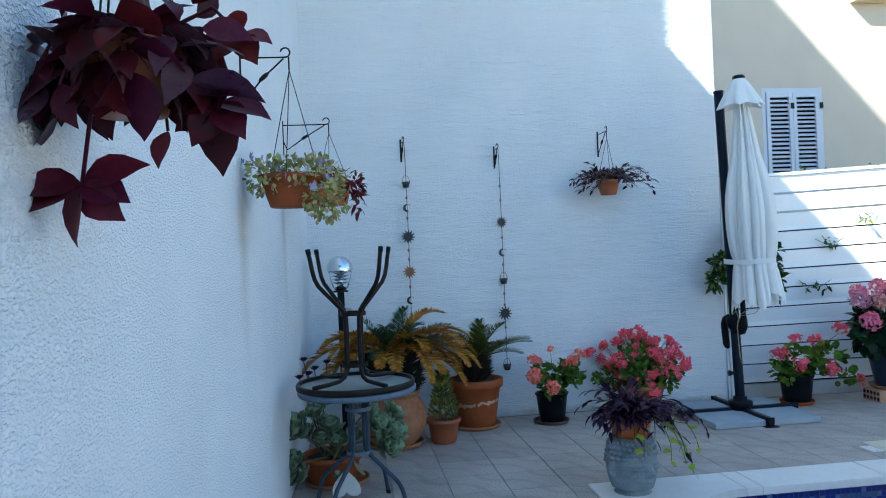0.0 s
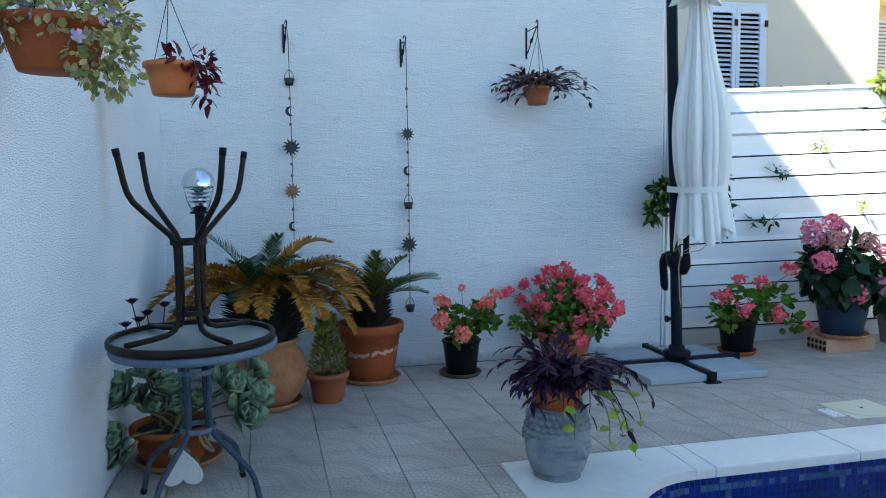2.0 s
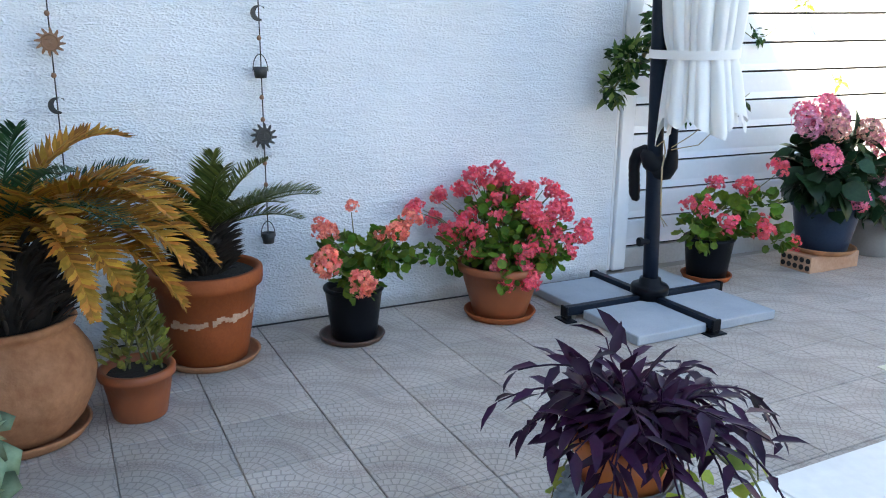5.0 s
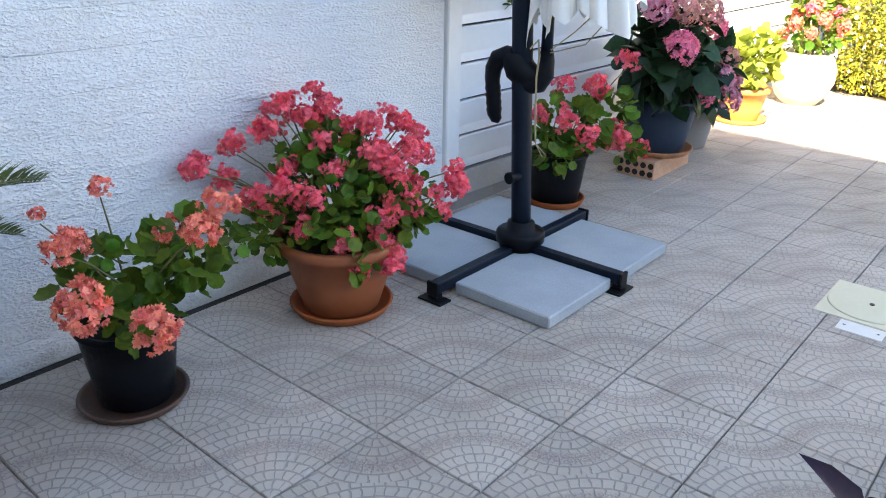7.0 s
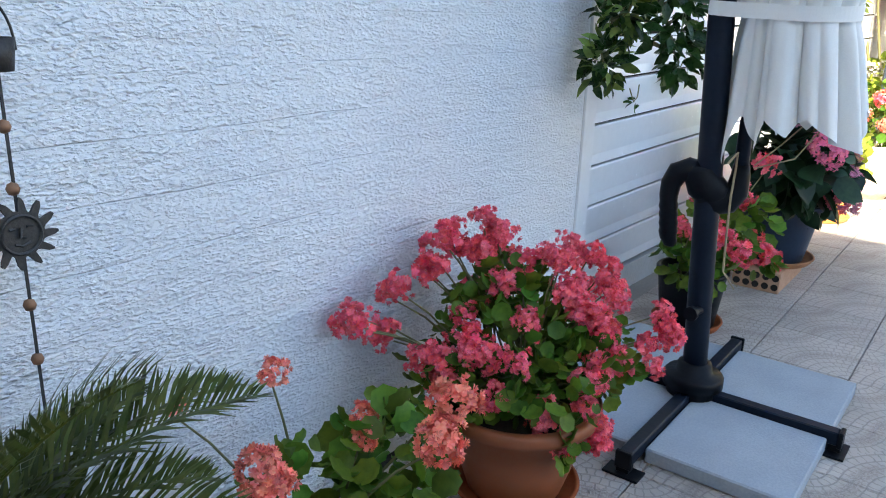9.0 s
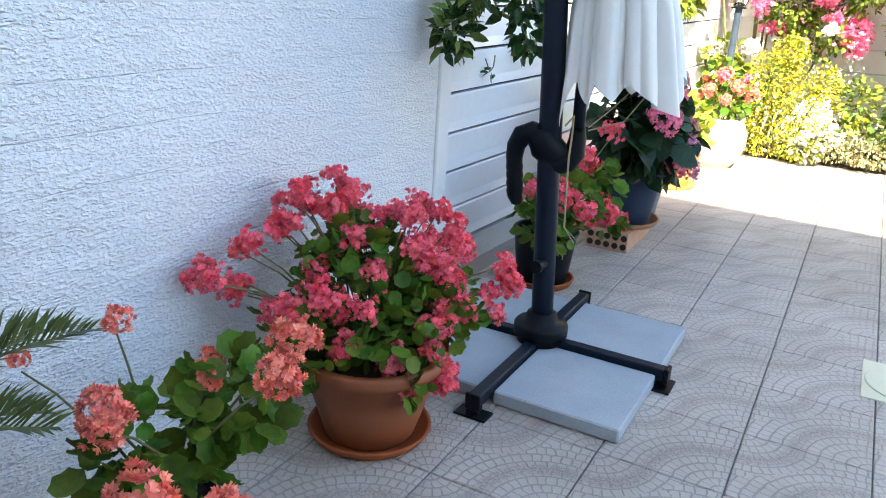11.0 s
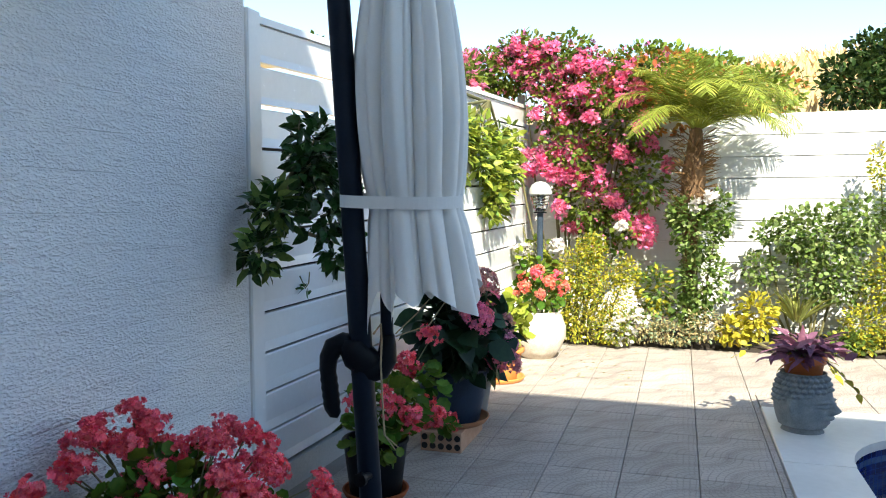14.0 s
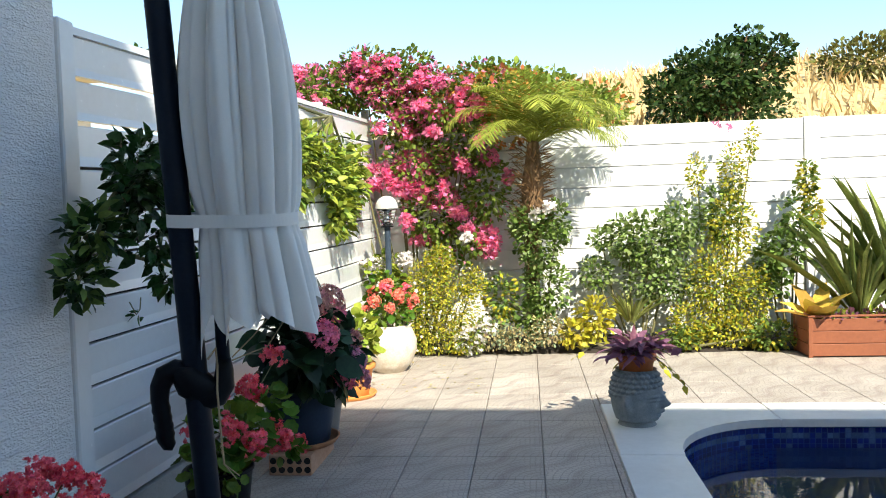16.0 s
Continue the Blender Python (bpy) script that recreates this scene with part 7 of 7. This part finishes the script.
shrub("rose_bush", "climbing rose bush with white blooms", [clump(950, 430, 45, 50, 8.35), clump(960, 510, 45, 50, 8.3), clump(925, 400, 30, 30, 8.35), clump(985, 400, 22, 40, 8.35), clump(935, 560, 35, 30, 8.3)],
      [("leaves", OVAL, None, 1900, 0.052, 0.035, ROSE_LEAF, 0.3), ("pale_leaves", OVAL, None, 400, 0.048, 0.032, PALE_ROSE_LEAF, 0.7), ("blooms", FLORET5, [clump(945, 385, 10, 10, 8.25), clump(970, 372, 12, 9, 8.25), clump(860, 545, 8, 6, 8.25), clump(820, 420, 8, 6, 8.25)], 60, 0.075, 0.075, WHITE_PETAL, 0.4)], group="rose bushes")
shrub("rose_bush", "wide rose bush with grey-green leaves against the white wall", [clump(1150, 440, 70, 55, 8.5), clump(1200, 410, 50, 40, 8.55), clump(1110, 430, 45, 45, 8.5), clump(1160, 500, 70, 45, 8.45), clump(1050, 490, 30, 30, 8.5), clump(1060, 430, 22, 20, 8.55)],
      [("leaves", OVAL, None, 1900, 0.048, 0.033, ROSE_LEAF, 0.25), ("pale_leaves", OVAL, None, 1300, 0.046, 0.032, PALE_ROSE_LEAF, 0.6)], group="rose bushes")
shrub("climbing_shrub", "tall golden-green climbing shrub with upright shoots", [clump(1228, 325, 16, 38, 8.6), clump(1290, 330, 28, 55, 8.55), clump(1322, 275, 12, 36, 8.6), clump(1285, 420, 45, 60, 8.5), clump(1260, 510, 60, 60, 8.4), clump(1320, 530, 35, 55, 8.4), clump(1280, 590, 70, 35, 8.25), clump(1210, 580, 40, 40, 8.25)],
      [("leaves", OVAL, None, 4600, 0.034, 0.020, YELLOW_LEAF, 0.3), ("green_leaves", OVAL, None, 2300, 0.036, 0.022, SHRUB_LEAF, 0.2), ("rose_leaves", OVAL, [clump(1270, 390, 40, 50, 8.6), clump(1350, 470, 30, 45, 8.55)], 500, 0.06, 0.042, ROSE_LEAF, 0.3), ("flower_specks", FLORET5, [clump(1285, 250, 14, 8, 8.6), clump(1262, 245, 8, 10, 8.6)], 14, 0.05, 0.05, MAGENTA, 0.5)])
shrub("climbing_shrub", "golden climbing shoots beside dark rose leaves", [clump(1412, 345, 16, 40, 8.6), clump(1400, 410, 35, 45, 8.55), clump(1370, 460, 35, 45, 8.5), clump(1355, 510, 25, 30, 8.45)], [("leaves", OVAL, [clump(1412, 345, 16, 40, 8.6), clump(1420, 400, 20, 30, 8.55)], 420, 0.045, 0.03, YELLOW_LEAF, 0.3), ("rose_leaves", OVAL, None, 750, 0.06, 0.042, ROSE_LEAF, 0.3)])
shrub("dusty_groundcover", "low grey-pink dusty ground cover in the bed", [clump(860, 590, 50, 28, 8.15), clump(965, 585, 40, 28, 8.15), clump(910, 600, 45, 20, 8.1)], [("leaves", OVAL, None, 1100, 0.032, 0.018, DRY_LEAF, 0.3), ("green_leaves", OVAL, None, 500, 0.035, 0.02, SUCCULENT, 0.3)])
shrub("flowering_groundcover", "low clumps of white and pale pink flowers", [clump(820, 605, 28, 28, 8.05), clump(850, 575, 20, 15, 8.1)], [("leaves", OVAL, None, 260, 0.035, 0.02, SHRUB_LEAF, 0.3), ("blossom", FLORET5, None, 160, 0.045, 0.045, WHITE_PETAL, 0.8)])
shrub("yellow_groundcover", "yellow-green leafy plant at the foot of the wall", [clump(1045, 565, 35, 40, 8.2), clump(1010, 590, 30, 25, 8.15)], [("leaves", OVAL, None, 600, 0.06, 0.035, YELLOW_LEAF, 0.3)])
shrub("leafy_groundcover", "low green plants between the shrubs", [clump(1190, 605, 40, 22, 8.15), clump(1350, 600, 45, 25, 8.15), clump(880, 530, 30, 45, 8.3)], [("leaves", OVAL, None, 900, 0.05, 0.03, ROSE_LEAF, 0.3), ("gold_leaves", OVAL, None, 300, 0.05, 0.03, YELLOW_LEAF, 0.6)])


def spikes(name, label, c, n, L, W, material, spread, up, seed, group="", category="plant"):
    t = thing(name, c, label, category, group)
    g = np.random.default_rng(seed)
    a = np.arange(n) * 2.399963
    e = g.random(n)
    D = np.stack([np.cos(a) * spread, np.sin(a) * spread, up * (0.35 + e)], 1)
    P = np.array(c) + np.stack([np.cos(a) * 0.03, np.sin(a) * 0.03, 0 * a], 1)
    part_np("leaves", scatter(LANCE, P, D, np.array([0, 0, 1.0]) + 0.1 * randn(n), L * (0.65 + 0.5 * g.random(n)), W), material, t)


spikes("spider_plant", "thin arching yellow-green strap leaves in the bed", bed(1110, 575, 8.3), 40, 0.34, 0.022, BASKET_LEAF, 0.8, 1.4, 4)


def planter():
    x0, x1, y0, y1 = 7.80, 8.18, 3.30, 4.47
    t = thing("wooden_planter", (8.0, 3.9, 0), "reddish-brown boarded planter box in the sun", "planter")
    for k in range(3):
        part("board", Shape().box((x0, y0, 0.012 + 0.108 * k), (x0 + 0.022, y1, 0.116 + 0.108 * k), 0.004), WOOD, t)
        part("board", Shape().box((x1 - 0.022, y0, 0.012 + 0.108 * k), (x1, y1, 0.116 + 0.108 * k), 0.004), WOOD, t)
        for y in (y0, y1 - 0.022):
            part("board", Shape().box((x0 + 0.023, y, 0.012 + 0.108 * k), (x1 - 0.023, y + 0.022, 0.116 + 0.108 * k), 0.004), WOOD, t)
    for x in (x0 - 0.004, x1 - 0.03):
        for y in (y0 - 0.004, y1 - 0.03):
            part("corner_post", Shape().box((x, y, 0.0), (x + 0.034, y + 0.034, 0.345), 0.003), WOOD, t)
    part("top_rail", Shape().box((x0 - 0.012, y0 - 0.012, 0.345), (x0 + 0.035, y1 + 0.012, 0.362), 0.004).box((x1 - 0.035, y0 - 0.012, 0.345), (x1 + 0.012, y1 + 0.012, 0.362), 0.004).box((x0 + 0.035, y1 - 0.035, 0.345), (x1 - 0.035, y1 + 0.012, 0.362), 0.004).box((x0 + 0.035, y0 - 0.012, 0.345), (x1 - 0.035, y0 + 0.035, 0.362), 0.004), WOOD, t)
    part("soil", Shape().box((x0 + 0.023, y0 + 0.023, 0.25), (x1 - 0.023, y1 - 0.023, 0.31), 0), SOIL, t)
    spikes("agave", "broad orange-yellow agave spilling over the planter edge", (7.92, 4.36, 0.31), 11, 0.36, 0.17, AGAVE, 0.9, 1.0, 7)
    spikes("sword_plant", "tall green sword-leaved plant with yellow edges in the planter", (8.0, 3.98, 0.31), 34, 1.0, 0.046, SWORD, 0.55, 1.3, 9, "sword-leaved plants")
    spikes("sword_plant", "tall green sword-leaved plant with yellow edges in the planter", (8.0, 3.66, 0.31), 34, 1.25, 0.052, SWORD, 0.45, 1.5, 10, "sword-leaved plants")
    shrub("trailing_succulent", "small pink-tipped succulents along the planter edge", [((7.9, 4.2, 0.34), (0.1, 0.2, 0.05)), ((7.9, 3.8, 0.34), (0.1, 0.25, 0.06))], [("leaves", OVAL, None, 320, 0.05, 0.025, BROMELIAD, 0.3), ("green_leaves", OVAL, None, 200, 0.06, 0.03, IVY_LEAF, 0.3)], (7.95, 4.0, 0.31))


planter()

# vines on the white fence
shrub("fence_vine", "dark glossy climbing vine spilling round the end of the wall", [((3.79, 8.28, 1.47), (0.16, 0.09, 0.15)), ((3.93, 8.28, 1.34), (0.18, 0.10, 0.22)), ((3.87, 8.30, 1.57), (0.13, 0.08, 0.09)), ((3.58, 8.34, 1.28), (0.11, 0.08, 0.10)), ((3.51, 8.36, 1.12), (0.07, 0.06, 0.08)), ((4.05, 8.29, 1.13), (0.10, 0.08, 0.12))],
      [("leaves", LANCE, None, 620, 0.072, 0.04, VINE_LEAF, 0.2), ("young_leaves", LANCE, [((3.51, 8.35, 1.12), (0.08, 0.06, 0.09)), ((3.59, 8.33, 1.3), (0.10, 0.07, 0.10))], 90, 0.07, 0.03, ROSE_LEAF, 0.3)], (3.72, 8.45, 1.25))


def sprig(x, z, n, r, material, label):
    y = fence_at(x)[0] - 0.02
    t = thing("vine_sprig", (x, y, z), label, "vine", "vine sprigs on the fence")
    a = [(x - r, y, z + 0.04), (x - r * 0.3, y - 0.01, z - 0.02), (x + r * 0.4, y - 0.01, z), (x + r, y, z + 0.05)]
    part("stem", Shape().tube(a, 0.003, 5), TWIG, t)
    part_np("leaves", foliage(LANCE, [((x, y - 0.015, z), (r, 0.02, 0.05))], n, 0.06, 0.026, 0.2, 0.2), material, t)


sprig(4.78, 1.43, 22, 0.16, VINE_LEAF, "small dark vine sprig poking through the fence")
sprig(4.62, 1.02, 24, 0.15, VINE_LEAF, "dark vine sprig hanging on the fence")
sprig(5.15, 1.66, 14, 0.10, IVY_LEAF, "light green vine sprig through the fence slats")
sprig(5.55, 1.15, 8, 0.06, IVY_LEAF, "light green vine sprig through the fence slats")
sprig(4.25, 0.93, 8, 0.05, VINE_LEAF, "small dark vine sprig poking through the fence")
shrub("fence_vine", "light green creeper hanging over the sunny fence", [((6.0, 8.42, 1.95), (0.3, 0.06, 0.14)), ((6.5, 8.41, 1.80), (0.25, 0.06, 0.22)), ((7.0, 8.38, 1.75), (0.3, 0.07, 0.28)), ((7.5, 8.36, 1.6), (0.3, 0.07, 0.35)), ((7.3, 8.36, 1.35), (0.3, 0.06, 0.2)), ((7.9, 8.34, 1.75), (0.25, 0.06, 0.3)), ((6.35, 8.42, 1.5), (0.12, 0.05, 0.12)), ((5.75, 8.5, 2.16), (0.15, 0.05, 0.08))],
      [("leaves", LANCE, None, 1500, 0.085, 0.045, IVY_LEAF, 0.2), ("green_leaves", LANCE, None, 400, 0.08, 0.04, ROSE_LEAF, 0.2)], (7.2, 8.40, 2.15))
shrub("roof_sprigs", "small weeds growing along the top of the fence", [((4.85, 8.66, 2.12), (0.03, 0.03, 0.04)), ((4.62, 8.66, 2.12), (0.03, 0.03, 0.04)), ((5.35, 8.66, 2.14), (0.08, 0.03, 0.07))], [("leaves", OVAL, None, 60, 0.05, 0.025, VINE_LEAF, 0.2)], (5.0, 8.66, 2.05))


def litter():
    n = 70
    x, y = 6.6 + 1.4 * RNG.random(n), 7.2 + 1.0 * RNG.random(n)
    P = np.stack([x, y, 0.004 + 0 * x], 1)
    D = np.stack([RNG.normal(size=n), RNG.normal(size=n), 0.05 * RNG.normal(size=n)], 1)
    tagged(part_np("fallen_leaves", scatter(OVAL, P, D, np.array([0, 0, 1.0]) + 0 * P, 0.035, 0.02, 0.02), DRY_LEAF), "dry fallen leaves and petals on the paving", "leaves", kind="stuff")


litter()

# ---------------------------------------------------------------- paving tiles
build_tiles()
